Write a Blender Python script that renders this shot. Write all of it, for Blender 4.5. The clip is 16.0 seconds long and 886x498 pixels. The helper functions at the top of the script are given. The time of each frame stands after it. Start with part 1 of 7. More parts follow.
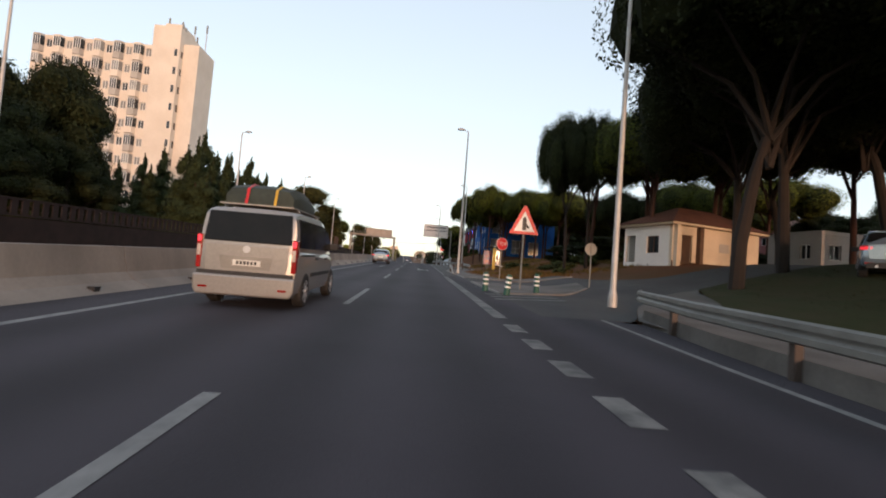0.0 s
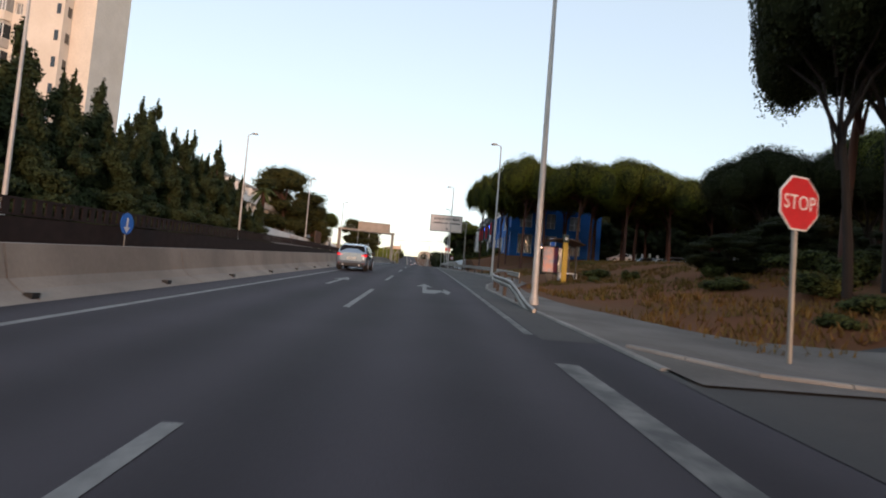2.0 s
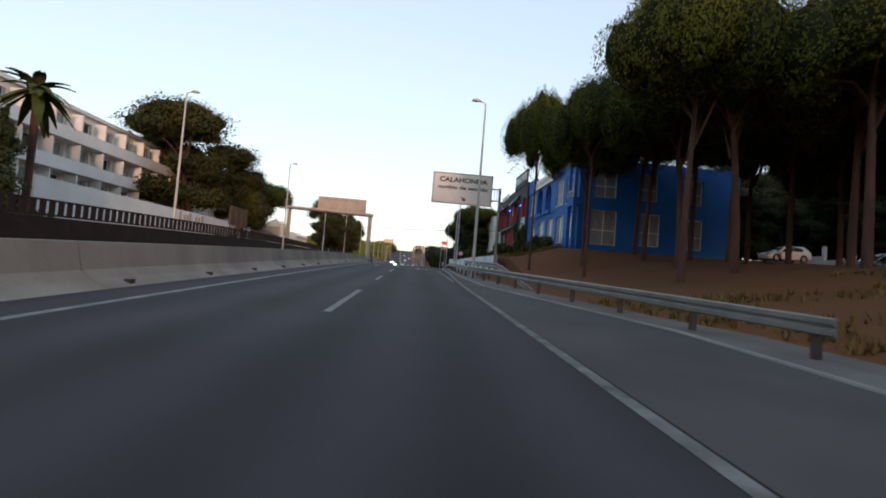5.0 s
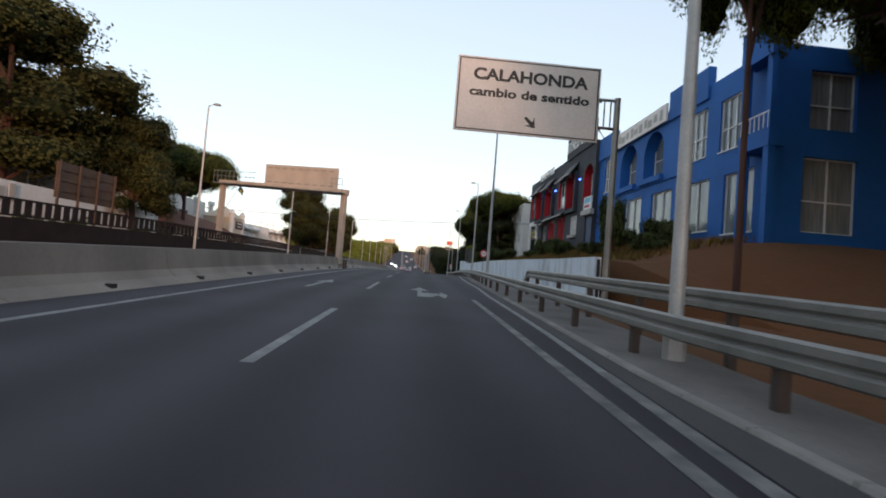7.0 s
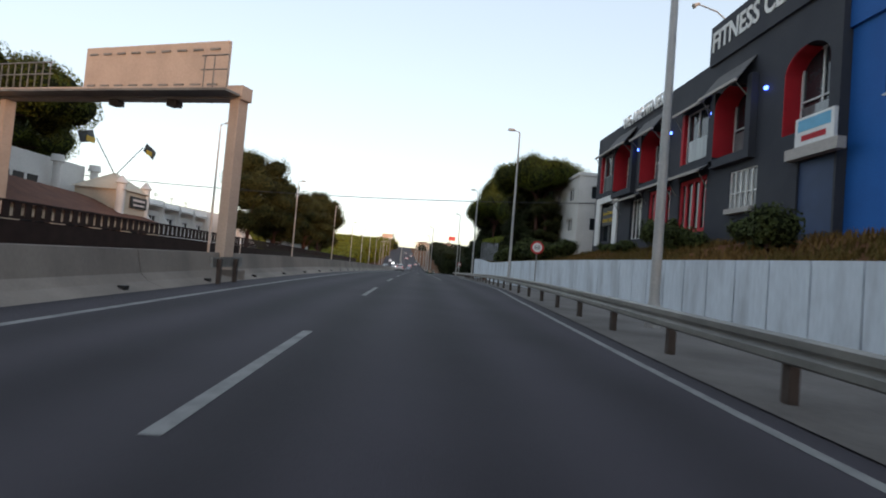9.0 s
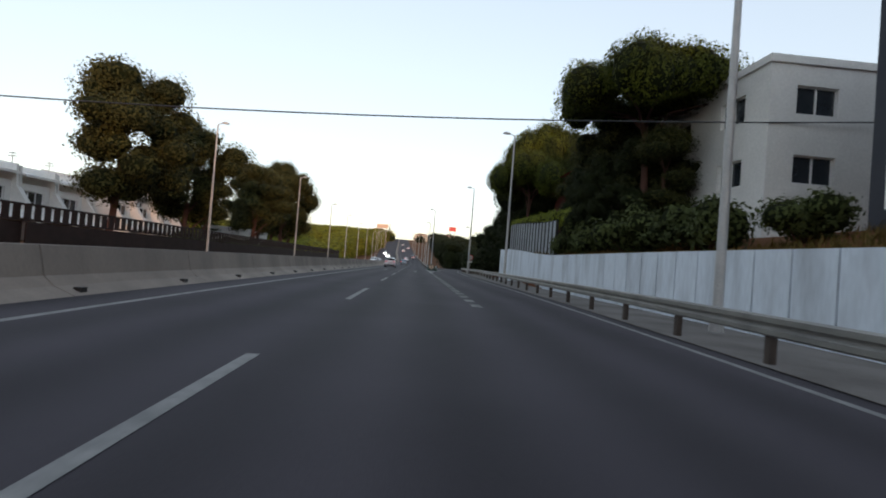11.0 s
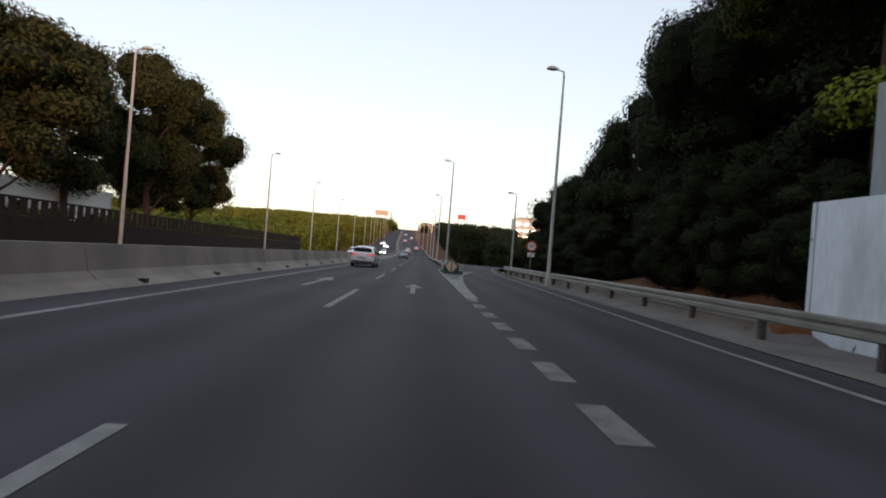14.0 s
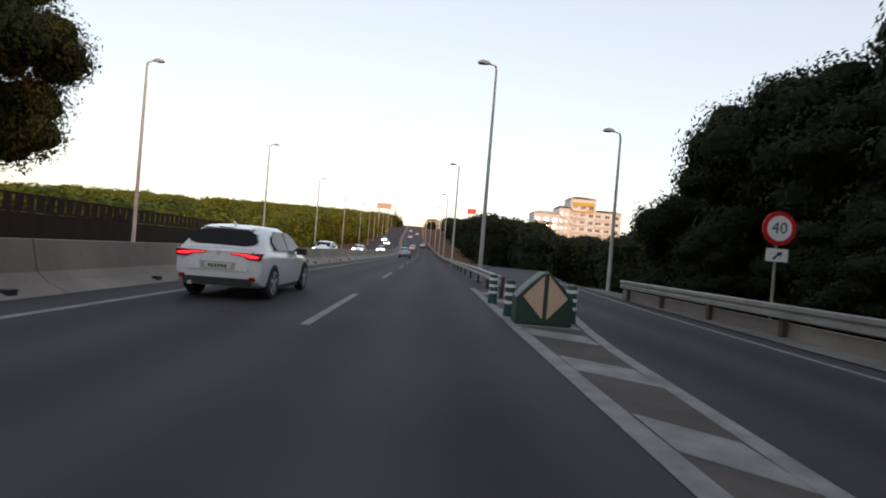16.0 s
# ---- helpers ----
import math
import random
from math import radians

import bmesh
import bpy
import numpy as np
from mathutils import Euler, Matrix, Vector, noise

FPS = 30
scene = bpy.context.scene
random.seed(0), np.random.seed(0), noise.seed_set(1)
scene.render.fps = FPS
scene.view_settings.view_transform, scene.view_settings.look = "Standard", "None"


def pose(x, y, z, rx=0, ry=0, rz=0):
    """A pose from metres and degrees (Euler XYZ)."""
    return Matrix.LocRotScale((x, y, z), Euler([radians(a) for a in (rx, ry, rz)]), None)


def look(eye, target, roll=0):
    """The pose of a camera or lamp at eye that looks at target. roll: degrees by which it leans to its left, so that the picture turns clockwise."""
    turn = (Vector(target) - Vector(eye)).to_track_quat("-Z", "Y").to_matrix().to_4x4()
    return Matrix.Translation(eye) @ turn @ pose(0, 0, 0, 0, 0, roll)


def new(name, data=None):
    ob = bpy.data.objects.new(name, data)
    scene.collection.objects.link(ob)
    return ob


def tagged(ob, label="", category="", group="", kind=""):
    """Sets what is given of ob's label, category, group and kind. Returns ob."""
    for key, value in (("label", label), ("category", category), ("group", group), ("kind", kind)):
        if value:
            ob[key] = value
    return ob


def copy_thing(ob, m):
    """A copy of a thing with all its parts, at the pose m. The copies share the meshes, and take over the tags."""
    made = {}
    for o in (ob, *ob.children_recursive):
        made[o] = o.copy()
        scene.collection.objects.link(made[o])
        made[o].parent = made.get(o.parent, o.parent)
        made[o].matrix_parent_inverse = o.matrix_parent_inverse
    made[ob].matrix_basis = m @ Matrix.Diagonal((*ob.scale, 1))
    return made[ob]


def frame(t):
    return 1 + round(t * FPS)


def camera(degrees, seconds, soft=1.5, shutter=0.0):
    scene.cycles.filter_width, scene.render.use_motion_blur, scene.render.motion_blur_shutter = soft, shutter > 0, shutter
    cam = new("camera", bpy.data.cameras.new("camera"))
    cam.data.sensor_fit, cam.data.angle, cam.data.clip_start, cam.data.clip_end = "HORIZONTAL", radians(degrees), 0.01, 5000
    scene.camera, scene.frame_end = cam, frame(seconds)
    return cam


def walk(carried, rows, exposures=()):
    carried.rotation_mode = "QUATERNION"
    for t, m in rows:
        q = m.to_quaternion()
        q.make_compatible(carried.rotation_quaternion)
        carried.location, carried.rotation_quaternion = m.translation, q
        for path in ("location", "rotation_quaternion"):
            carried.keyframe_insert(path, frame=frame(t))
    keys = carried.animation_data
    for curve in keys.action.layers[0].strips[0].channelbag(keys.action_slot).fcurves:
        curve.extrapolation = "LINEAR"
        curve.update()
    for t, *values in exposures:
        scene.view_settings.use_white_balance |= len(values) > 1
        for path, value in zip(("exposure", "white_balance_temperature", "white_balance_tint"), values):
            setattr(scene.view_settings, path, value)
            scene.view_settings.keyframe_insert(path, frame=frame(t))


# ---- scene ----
cam = camera(84.0, 16.0, soft=1.9, shutter=0.12)
# seconds, eye x y z, heading, pitch, roll in degrees
PATH = [
    (0.0, -0.157, 0.002, 1.263, -2.89, 2.94, 4.53),
    (0.5, -0.162, 6.875, 1.496, -2.79, 2.87, 4.43),
    (1.0, -0.142, 13.801, 1.732, -2.63, 2.69, 4.77),
    (1.5, -0.175, 20.728, 1.962, -2.51, 2.77, 4.78),
    (2.0, -0.167, 27.541, 2.177, -2.40, 2.96, 4.64),
    (2.5, -0.156, 34.245, 2.400, -2.55, 2.82, 4.40),
    (3.0, -0.174, 40.847, 2.619, -2.73, 2.67, 4.80),
    (3.5, -0.203, 47.378, 2.848, -2.84, 3.07, 4.90),
    (4.0, -0.206, 54.022, 3.063, -3.16, 2.81, 4.75),
    (6.5, -0.052, 87.514, 4.062, -2.88, 2.23, 4.55),
    (7.0, -0.058, 93.954, 4.206, -2.73, 2.42, 4.69),
    (7.5, -0.057, 100.245, 4.374, -2.63, 2.63, 4.66),
    (8.0, -0.030, 106.610, 4.521, -2.33, 2.45, 4.50),
    (8.5, -0.098, 112.969, 4.625, -2.57, 2.13, 4.54),
    (9.0, -0.151, 119.470, 4.732, -2.74, 2.01, 4.81),
    (9.5, -0.119, 126.078, 4.817, -2.88, 1.67, 4.62),
    (10.0, -0.089, 132.762, 4.883, -3.11, 1.68, 4.47),
    (12.5, 0.055, 166.993, 4.799, -2.69, 0.18, 4.48),
    (13.0, 0.056, 173.824, 4.735, -2.67, 0.30, 4.32),
    (13.5, 0.062, 180.573, 4.665, -2.59, 0.48, 4.41),
    (14.0, 0.132, 187.101, 4.595, -2.57, 0.16, 4.60),
    (14.5, 0.141, 193.602, 4.529, -2.43, 0.01, 4.60),
    (15.0, 0.097, 200.086, 4.463, -2.29, -0.07, 4.68),
    (15.5, 0.070, 206.546, 4.392, -2.04, -0.33, 4.82),
    (16.0, 0.036, 212.873, 4.318, -1.86, -0.17, 4.70),
]

def aim(x, y, z, heading, pitch, roll):
    h, p = radians(heading), radians(pitch)
    ahead = (-math.sin(h) * math.cos(p), math.cos(h) * math.cos(p), math.sin(p))
    return look((x, y, z), (x + ahead[0], y + ahead[1], z + ahead[2]), roll)


EXPOSURES = [(0.0, 2.4, 6950, 15), (3.0, 2.37, 6550, 13), (4.2, 2.35, 6500, 13), (7.0, 2.42, 6750, 14), (10.0, 2.42, 6750, 14), (12.5, 2.42, 7050, 17), (16.0, 2.38, 7250, 18)]
walk(cam, [(t, aim(*r)) for t, *r in PATH], EXPOSURES)

# ---- light ----
SUN_ELEVATION, SUN_HEADING = 4.5, 168.0
world = bpy.data.worlds.new("sky")
scene.world = world
world.use_nodes = True
wn = world.node_tree
sky = wn.nodes.new("ShaderNodeTexSky")
sky.sky_type, sky.sun_disc = "NISHITA", False
sky.sun_elevation, sky.sun_rotation = radians(SUN_ELEVATION), radians(SUN_HEADING)
sky.air_density, sky.dust_density, sky.ozone_density = 1.0, 0.3, 2.4
wn.nodes["Background"].inputs["Strength"].default_value = 0.15
haze = wn.nodes.new("ShaderNodeHueSaturation")
haze.inputs["Saturation"].default_value = 0.9
wn.links.new(sky.outputs[0], haze.inputs["Color"])
soft_sky = wn.nodes.new("ShaderNodeGamma")
soft_sky.inputs["Gamma"].default_value = 0.42
wn.links.new(haze.outputs[0], soft_sky.inputs["Color"])
wn.links.new(soft_sky.outputs[0], wn.nodes["Background"].inputs["Color"])
sun = new("sun", bpy.data.lights.new("sun", "SUN"))
sun.data.energy, sun.data.angle, sun.data.color = 0.45, radians(6), (1.0, 0.60, 0.38)
_h, _e = radians(SUN_HEADING), radians(SUN_ELEVATION)
sun.matrix_world = look((0, 0, 0), (-math.sin(_h) * math.cos(_e), -math.cos(_h) * math.cos(_e), -math.sin(_e)))

# ---- the road's rise and fall ----
SLOPES = [(-300, 1.9), (60, 1.9), (110, 1.1), (165, -0.6), (290, -0.7), (380, 3.3), (700, 3.3), (800, 0), (4000, 0)]
_ys = np.arange(-300, 4001, 1.0)
_sl = np.interp(_ys, [k[0] for k in SLOPES], [k[1] for k in SLOPES])
_zs = np.concatenate([[0], np.cumsum(np.tan(np.radians(_sl[:-1])))])
_zs -= np.interp(0, _ys, _zs)


def Z(y):
    """Height of the carriageway at y metres along the road."""
    return float(np.interp(y, _ys, _zs))


def step(a, b, v):
    u = min(1.0, max(0.0, (v - a) / (b - a)))
    return u * u * (3 - 2 * u)


# ---- building helpers ----
class Geo:
    """Collects vertices and faces of one mesh."""

    def __init__(self):
        self.v, self.f, self.smooth = [], [], False

    def quad(self, *pts):
        n = len(self.v)
        self.v += [tuple(p) for p in pts]
        self.f.append(tuple(range(n, n + len(pts))))
        return self

    def box(self, x0, y0, z0, x1, y1, z1):
        return self.prism([(x0, y0), (x1, y0), (x1, y1), (x0, y1)], z0, z1)

    def prism(self, poly, z0, z1, axis="z"):
        """A straight prism over a polygon in the plane across axis (counter-clockwise seen against the axis)."""
        n, k = len(self.v), len(poly)
        for z in (z0, z1):
            for a, b in poly:
                self.v.append({"z": (a, b, z), "y": (a, z, b), "x": (z, a, b)}[axis])
        self.f.append(tuple(range(n + k - 1, n - 1, -1)))
        self.f.append(tuple(range(n + k, n + 2 * k)))
        for i in range(k):
            j = (i + 1) % k
            self.f.append((n + i, n + j, n + k + j, n + k + i))
        return self

    def rings(self, rings, caps=True, closed=True):
        """Skins a run of rings that have the same number of points."""
        n, k = len(self.v), len(rings[0])
        for r in rings:
            self.v += [tuple(p) for p in r]
        for a in range(len(rings) - 1):
            for i in range(k if closed else k - 1):
                j = (i + 1) % k
                self.f.append((n + a * k + i, n + a * k + j, n + (a + 1) * k + j, n + (a + 1) * k + i))
        if caps and closed:
            self.f.append(tuple(range(n + k - 1, n - 1, -1)))
            self.f.append(tuple(range(n + (len(rings) - 1) * k, n + len(rings) * k)))
        return self

    def tube(self, pts, radii, sides=8, caps=True):
        """A round bar along points; radii is one number or one for each point."""
        pts = [Vector(p) for p in pts]
        radii = [radii] * len(pts) if isinstance(radii, (int, float)) else radii
        out = []
        for i, p in enumerate(pts):
            way = (pts[min(i + 1, len(pts) - 1)] - pts[max(i - 1, 0)]).normalized()
            side = way.cross(Vector((0, 0, 1)) if abs(way.z) < 0.9 else Vector((0, 1, 0))).normalized()
            up = side.cross(way)
            out.append([p + radii[i] * (math.cos(a) * side + math.sin(a) * up) for a in (2 * math.pi * s / sides for s in range(sides))])
        return self.rings(out, caps)

    def disc(self, c, r, depth, axis="y", sides=24, turn=0.0):
        poly = [(r * math.cos(turn + 2 * math.pi * i / sides), r * math.sin(turn + 2 * math.pi * i / sides)) for i in range(sides)]
        o = {"x": (c[1], c[2], c[0]), "y": (c[0], c[2], c[1]), "z": (c[0], c[1], c[2])}[axis]
        return self.prism([(o[0] + a, o[1] + b) for a, b in poly], o[2] - depth / 2, o[2] + depth / 2, axis)

    def move(self, m, start=0):
        self.v[start:] = [tuple(m @ Vector(p)) for p in self.v[start:]]
        return self


def mesh_of(name, geo, material, smooth=None, bevel=0.0, weld=False):
    me = bpy.data.meshes.new(name)
    me.from_pydata(geo.v, [], geo.f)
    bm = bmesh.new()
    bm.from_mesh(me)
    if len(bm.faces) < 20000:
        bmesh.ops.recalc_face_normals(bm, faces=bm.faces)
    if weld:
        bmesh.ops.remove_doubles(bm, verts=bm.verts, dist=1e-4)
    if bevel:
        bmesh.ops.remove_doubles(bm, verts=bm.verts, dist=1e-5)
        edges = [e for e in bm.edges if len(e.link_faces) == 2 and e.calc_face_angle(0) > 0.5]
        bmesh.ops.bevel(bm, geom=edges, offset=bevel, segments=2, affect="EDGES", profile=0.5)
    bm.to_mesh(me)
    bm.free()
    me.materials.append(material)
    if smooth or geo.smooth:
        me.polygons.foreach_set("use_smooth", [True] * len(me.polygons))
        me.set_sharp_from_angle(angle=radians(38))
    return me


def thing(name, label, category, at=(0, 0, 0), turn=0.0, group="", kind=""):
    """An empty at a thing's base."""
    ob = new(name)
    ob.empty_display_size = 0.2
    ob.matrix_basis = pose(*at, 0, 0, turn)
    return tagged(ob, label, category, group, kind)


def part(name, geo, material, parent, label="", smooth=None, bevel=0.0):
    ob = new(name, mesh_of(name, geo, material, smooth, bevel, name.endswith("_wall")))
    ob.parent = parent
    return tagged(ob, label)


def solo(name, geo, material, label="", category="", kind="", at=None, turn=0.0, group="", smooth=None, bevel=0.0):
    """A top-level thing of one mesh."""
    ob = new(name, mesh_of(name, geo, material, smooth, bevel))
    if at:
        ob.matrix_basis = pose(*at, 0, 0, turn)
    return tagged(ob, label, category, group, kind)


def letters(name, text, size, material, parent, m, depth=0.01, fit=0.0, label="", bold=0.0):
    """Raised lettering in the built-in font; m is the pose of its middle."""
    cu = bpy.data.curves.new(name, "FONT")
    cu.body, cu.size, cu.extrude, cu.align_x, cu.align_y = text, size, depth, "CENTER", "CENTER"
    cu.resolution_u = 3
    cu.offset = bold
    tmp = bpy.data.objects.new(name, cu)
    scene.collection.objects.link(tmp)
    bpy.context.view_layer.update()
    me = bpy.data.meshes.new_from_object(tmp.evaluated_get(bpy.context.evaluated_depsgraph_get()))
    bpy.data.objects.remove(tmp)
    if fit:
        co = np.array([v.co for v in me.vertices])
        m = m @ Matrix.Diagonal((fit / (co[:, 0].max() - co[:, 0].min()), 1, 1, 1))
    me.transform(m)
    me.materials.clear()
    me.materials.append(material)
    ob = new(name, me)
    ob.parent = parent
    return tagged(ob, label)


# ---- materials ----
def paint(name, c1, c2=None, rough=0.7, scale=2.0, bump=0.1, grain=30.0, metal=0.0, mix=0.5, stretch=(1, 1, 1), per_object=0.0, per_island=0.0, spec=0.5, shift=0.0):
    """A surface with colour variation at two scales and fine relief."""
    m = bpy.data.materials.new(name)
    m.use_nodes = True
    t, n = m.node_tree.links, m.node_tree.nodes
    b = n["Principled BSDF"]
    b.inputs["Roughness"].default_value, b.inputs["Metallic"].default_value = rough, metal
    b.inputs["Specular IOR Level"].default_value = spec
    co, mp = n.new("ShaderNodeTexCoord"), n.new("ShaderNodeMapping")
    mp.inputs["Scale"].default_value = stretch
    t.new(co.outputs["Object"], mp.inputs[0])
    big, small = n.new("ShaderNodeTexNoise"), n.new("ShaderNodeTexNoise")
    for tex, s, d in ((big, scale, 5), (small, grain, 3)):
        tex.inputs["Scale"].default_value, tex.inputs["Detail"].default_value = s, d
        t.new(mp.outputs[0], tex.inputs["Vector"])
    ramp = n.new("ShaderNodeMapRange")
    ramp.inputs[1].default_value, ramp.inputs[2].default_value = 0.5 + shift - 0.3 * mix, 0.5 + shift + 0.3 * mix
    t.new(big.outputs[0], ramp.inputs[0])
    mx = n.new("ShaderNodeMix")
    mx.data_type = "RGBA"
    mx.inputs[6].default_value, mx.inputs[7].default_value = (*c1, 1), (*(c2 or [v * 0.8 for v in c1]), 1)
    t.new(ramp.outputs[0], mx.inputs[0])
    hsv = n.new("ShaderNodeHueSaturation")
    t.new(mx.outputs[2], hsv.inputs["Color"])
    val = n.new("ShaderNodeMath")
    val.operation = "MULTIPLY_ADD"
    val.inputs[1].default_value, val.inputs[2].default_value = 0.35, 0.825
    t.new(small.outputs[0], val.inputs[0])
    last = val.outputs[0]
    for amount, source in ((per_object, ("ShaderNodeObjectInfo", "Random")), (per_island, ("ShaderNodeNewGeometry", "Random Per Island"))):
        if amount:
            src, ma = n.new(source[0]), n.new("ShaderNodeMath")
            ma.operation = "MULTIPLY_ADD"
            ma.inputs[1].default_value, ma.inputs[2].default_value = amount, 1 - amount / 2
            t.new(src.outputs[source[1]], ma.inputs[0])
            mu = n.new("ShaderNodeMath")
            mu.operation = "MULTIPLY"
            t.new(last, mu.inputs[0])
            t.new(ma.outputs[0], mu.inputs[1])
            last = mu.outputs[0]
    t.new(last, hsv.inputs["Value"])
    t.new(hsv.outputs[0], b.inputs["Base Color"])
    if bump:
        bp = n.new("ShaderNodeBump")
        bp.inputs["Strength"].default_value, bp.inputs["Distance"].default_value = bump, 0.02
        t.new(small.outputs[0], bp.inputs["Height"])
        t.new(bp.outputs[0], b.inputs["Normal"])
    return m


def glow(name, colour, strength):
    m = bpy.data.materials.new(name)
    m.use_nodes = True
    b = m.node_tree.nodes["Principled BSDF"]
    b.inputs["Base Color"].default_value = (*[min(1, c) for c in colour], 1)
    b.inputs["Emission Color"].default_value, b.inputs["Emission Strength"].default_value = (*colour, 1), strength
    return m


ASPHALT = paint("asphalt", (0.036, 0.031, 0.039), (0.053, 0.047, 0.052), 0.85, 0.12, 0.35, 60, stretch=(3.0, 0.25, 1), mix=1.2, spec=0.25)


def wheel_tracks(m):
    """Darker polished tracks and an oily middle along each lane, with blotches."""
    t, n = m.node_tree.links, m.node_tree.nodes
    b = n["Principled BSDF"]
    old = b.inputs["Base Color"].links[0].from_socket
    co, sep = n.new("ShaderNodeTexCoord"), n.new("ShaderNodeSeparateXYZ")
    t.new(co.outputs["Object"], sep.inputs[0])
    wob = n.new("ShaderNodeTexNoise")
    wob.inputs["Scale"].default_value = 0.09
    t.new(co.outputs["Object"], wob.inputs["Vector"])
    a = n.new("ShaderNodeMath")
    a.operation = "MULTIPLY_ADD"
    a.inputs[1].default_value = 0.8
    t.new(wob.outputs[0], a.inputs[0])
    t.new(sep.outputs[0], a.inputs[2])
    f = n.new("ShaderNodeMath")
    f.operation = "MULTIPLY"
    f.inputs[1].default_value = 2 * math.pi / 1.75
    t.new(a.outputs[0], f.inputs[0])
    c = n.new("ShaderNodeMath")
    c.operation = "COSINE"
    t.new(f.outputs[0], c.inputs[0])
    blot = n.new("ShaderNodeTexNoise")
    blot.inputs["Scale"].default_value, blot.inputs["Detail"].default_value = 0.35, 6
    t.new(co.outputs["Object"], blot.inputs["Vector"])
    k = n.new("ShaderNodeMath")
    k.operation = "MULTIPLY_ADD"
    k.inputs[1].default_value, k.inputs[2].default_value = 0.2, 0.62
    t.new(c.outputs[0], k.inputs[0])
    q = n.new("ShaderNodeMath")
    q.operation = "MULTIPLY_ADD"
    q.inputs[1].default_value = 0.7
    t.new(blot.outputs[0], q.inputs[0])
    t.new(k.outputs[0], q.inputs[2])
    h = n.new("ShaderNodeHueSaturation")
    t.new(old, h.inputs["Color"])
    t.new(q.outputs[0], h.inputs["Value"])
    t.new(h.outputs[0], b.inputs["Base Color"])


wheel_tracks(ASPHALT)
ASPHALT_OLD = paint("worn asphalt", (0.046, 0.043, 0.043), (0.066, 0.061, 0.058), 0.9, 0.4, 0.4, 50)
LINE = paint("road paint", (0.26, 0.255, 0.245), (0.12, 0.12, 0.118), 0.75, 3.0, 0.2, 25, mix=0.9)
LINE_WORN = paint("worn road paint", (0.19, 0.185, 0.175), (0.07, 0.07, 0.07), 0.8, 2.5, 0.2, 25, mix=0.5)
CONCRETE = paint("concrete", (0.275, 0.232, 0.195), (0.18, 0.152, 0.128), 0.9, 0.5, 0.3, 20, stretch=(1, 1, 0.4))
KERB = paint("kerb concrete", (0.27, 0.25, 0.225), (0.18, 0.165, 0.15), 0.9, 1.0, 0.3, 20)
DIRT = paint("dry earth and grass", (0.16, 0.056, 0.023), (0.105, 0.054, 0.021), 0.95, 0.16, 0.5, 5, mix=0.8, spec=0.2)
STRAW = paint("dry grass", (0.20, 0.11, 0.038), (0.10, 0.08, 0.024), 0.95, 0.25, 0.0, 6, per_island=0.5, spec=0.1)
GRASS = paint("rough grass", (0.030, 0.038, 0.012), (0.044, 0.040, 0.018), 0.95, 0.7, 0.6, 9, spec=0.2)
PAVING = paint("dusty paving", (0.165, 0.148, 0.134), (0.10, 0.088, 0.078), 0.95, 0.6, 0.4, 12)
WHITEWASH = paint("whitewashed wall", (0.68, 0.73, 0.78), (0.44, 0.465, 0.49), 0.85, 1.3, 0.25, 12, stretch=(1, 1, 0.22), mix=0.5, shift=0.1)
GALV = paint("galvanised steel", (0.30, 0.285, 0.26), (0.22, 0.21, 0.195), 0.5, 1.5, 0.1, 30, metal=0.6)
FENCE = paint("dark brown fence", (0.026, 0.016, 0.014), (0.018, 0.011, 0.010), 0.8, 1.5, 0.15, 20, spec=0.2)
RAILPOST = paint("weathered steel post", (0.085, 0.062, 0.05), (0.055, 0.04, 0.033), 0.7, 2.0, 0.15, 30, metal=0.2)
POLE = paint("grey lamp pole", (0.5, 0.48, 0.46), (0.4, 0.385, 0.37), 0.5, 1.0, 0.08, 20, metal=0.3)
CREAM = paint("cream sign back", (0.50, 0.40, 0.32), (0.43, 0.34, 0.27), 0.6, 0.8, 0.1, 15)
SIGNFACE = paint("white sign face", (0.76, 0.69, 0.65), (0.70, 0.63, 0.59), 0.45, 0.8, 0.05, 15)
BLACK = paint("black paint", (0.015, 0.015, 0.016), (0.022, 0.022, 0.022), 0.5, 3, 0.05, 30)
RED = paint("signal red", (0.62, 0.015, 0.02), (0.5, 0.012, 0.016), 0.45, 2, 0.05, 20)
WHITE = paint("white paint", (0.78, 0.77, 0.75), (0.7, 0.69, 0.67), 0.5, 2, 0.05, 20)
BLUEWALL = paint("bright blue render", (0.004, 0.118, 0.41), (0.004, 0.096, 0.34), 0.75, 0.5, 0.15, 15)
BLACKWALL = paint("charcoal render", (0.028, 0.031, 0.042), (0.04, 0.042, 0.052), 0.8, 0.5, 0.15, 15)
REDWALL = paint("red render", (0.52, 0.01, 0.022), (0.42, 0.008, 0.018), 0.7, 0.8, 0.1, 15)
PALEWALL = paint("pale render", (0.72, 0.64, 0.56), (0.64, 0.56, 0.48), 0.85, 0.3, 0.1, 8)
WHITEWALL = paint("white render", (0.74, 0.72, 0.69), (0.66, 0.64, 0.61), 0.85, 0.5, 0.1, 8)
GREYBAND = paint("grey render", (0.45, 0.41, 0.38), (0.38, 0.35, 0.32), 0.85, 0.5, 0.1, 8)
GLASS = paint("window glass", (0.02, 0.025, 0.03), (0.03, 0.035, 0.04), 0.08, 1, 0.0, 5, spec=0.8)
CURTAIN = paint("curtained window glass", (0.30, 0.30, 0.29), (0.20, 0.20, 0.20), 0.15, 2, 0.0, 8, stretch=(4, 4, 0.3), spec=0.8)
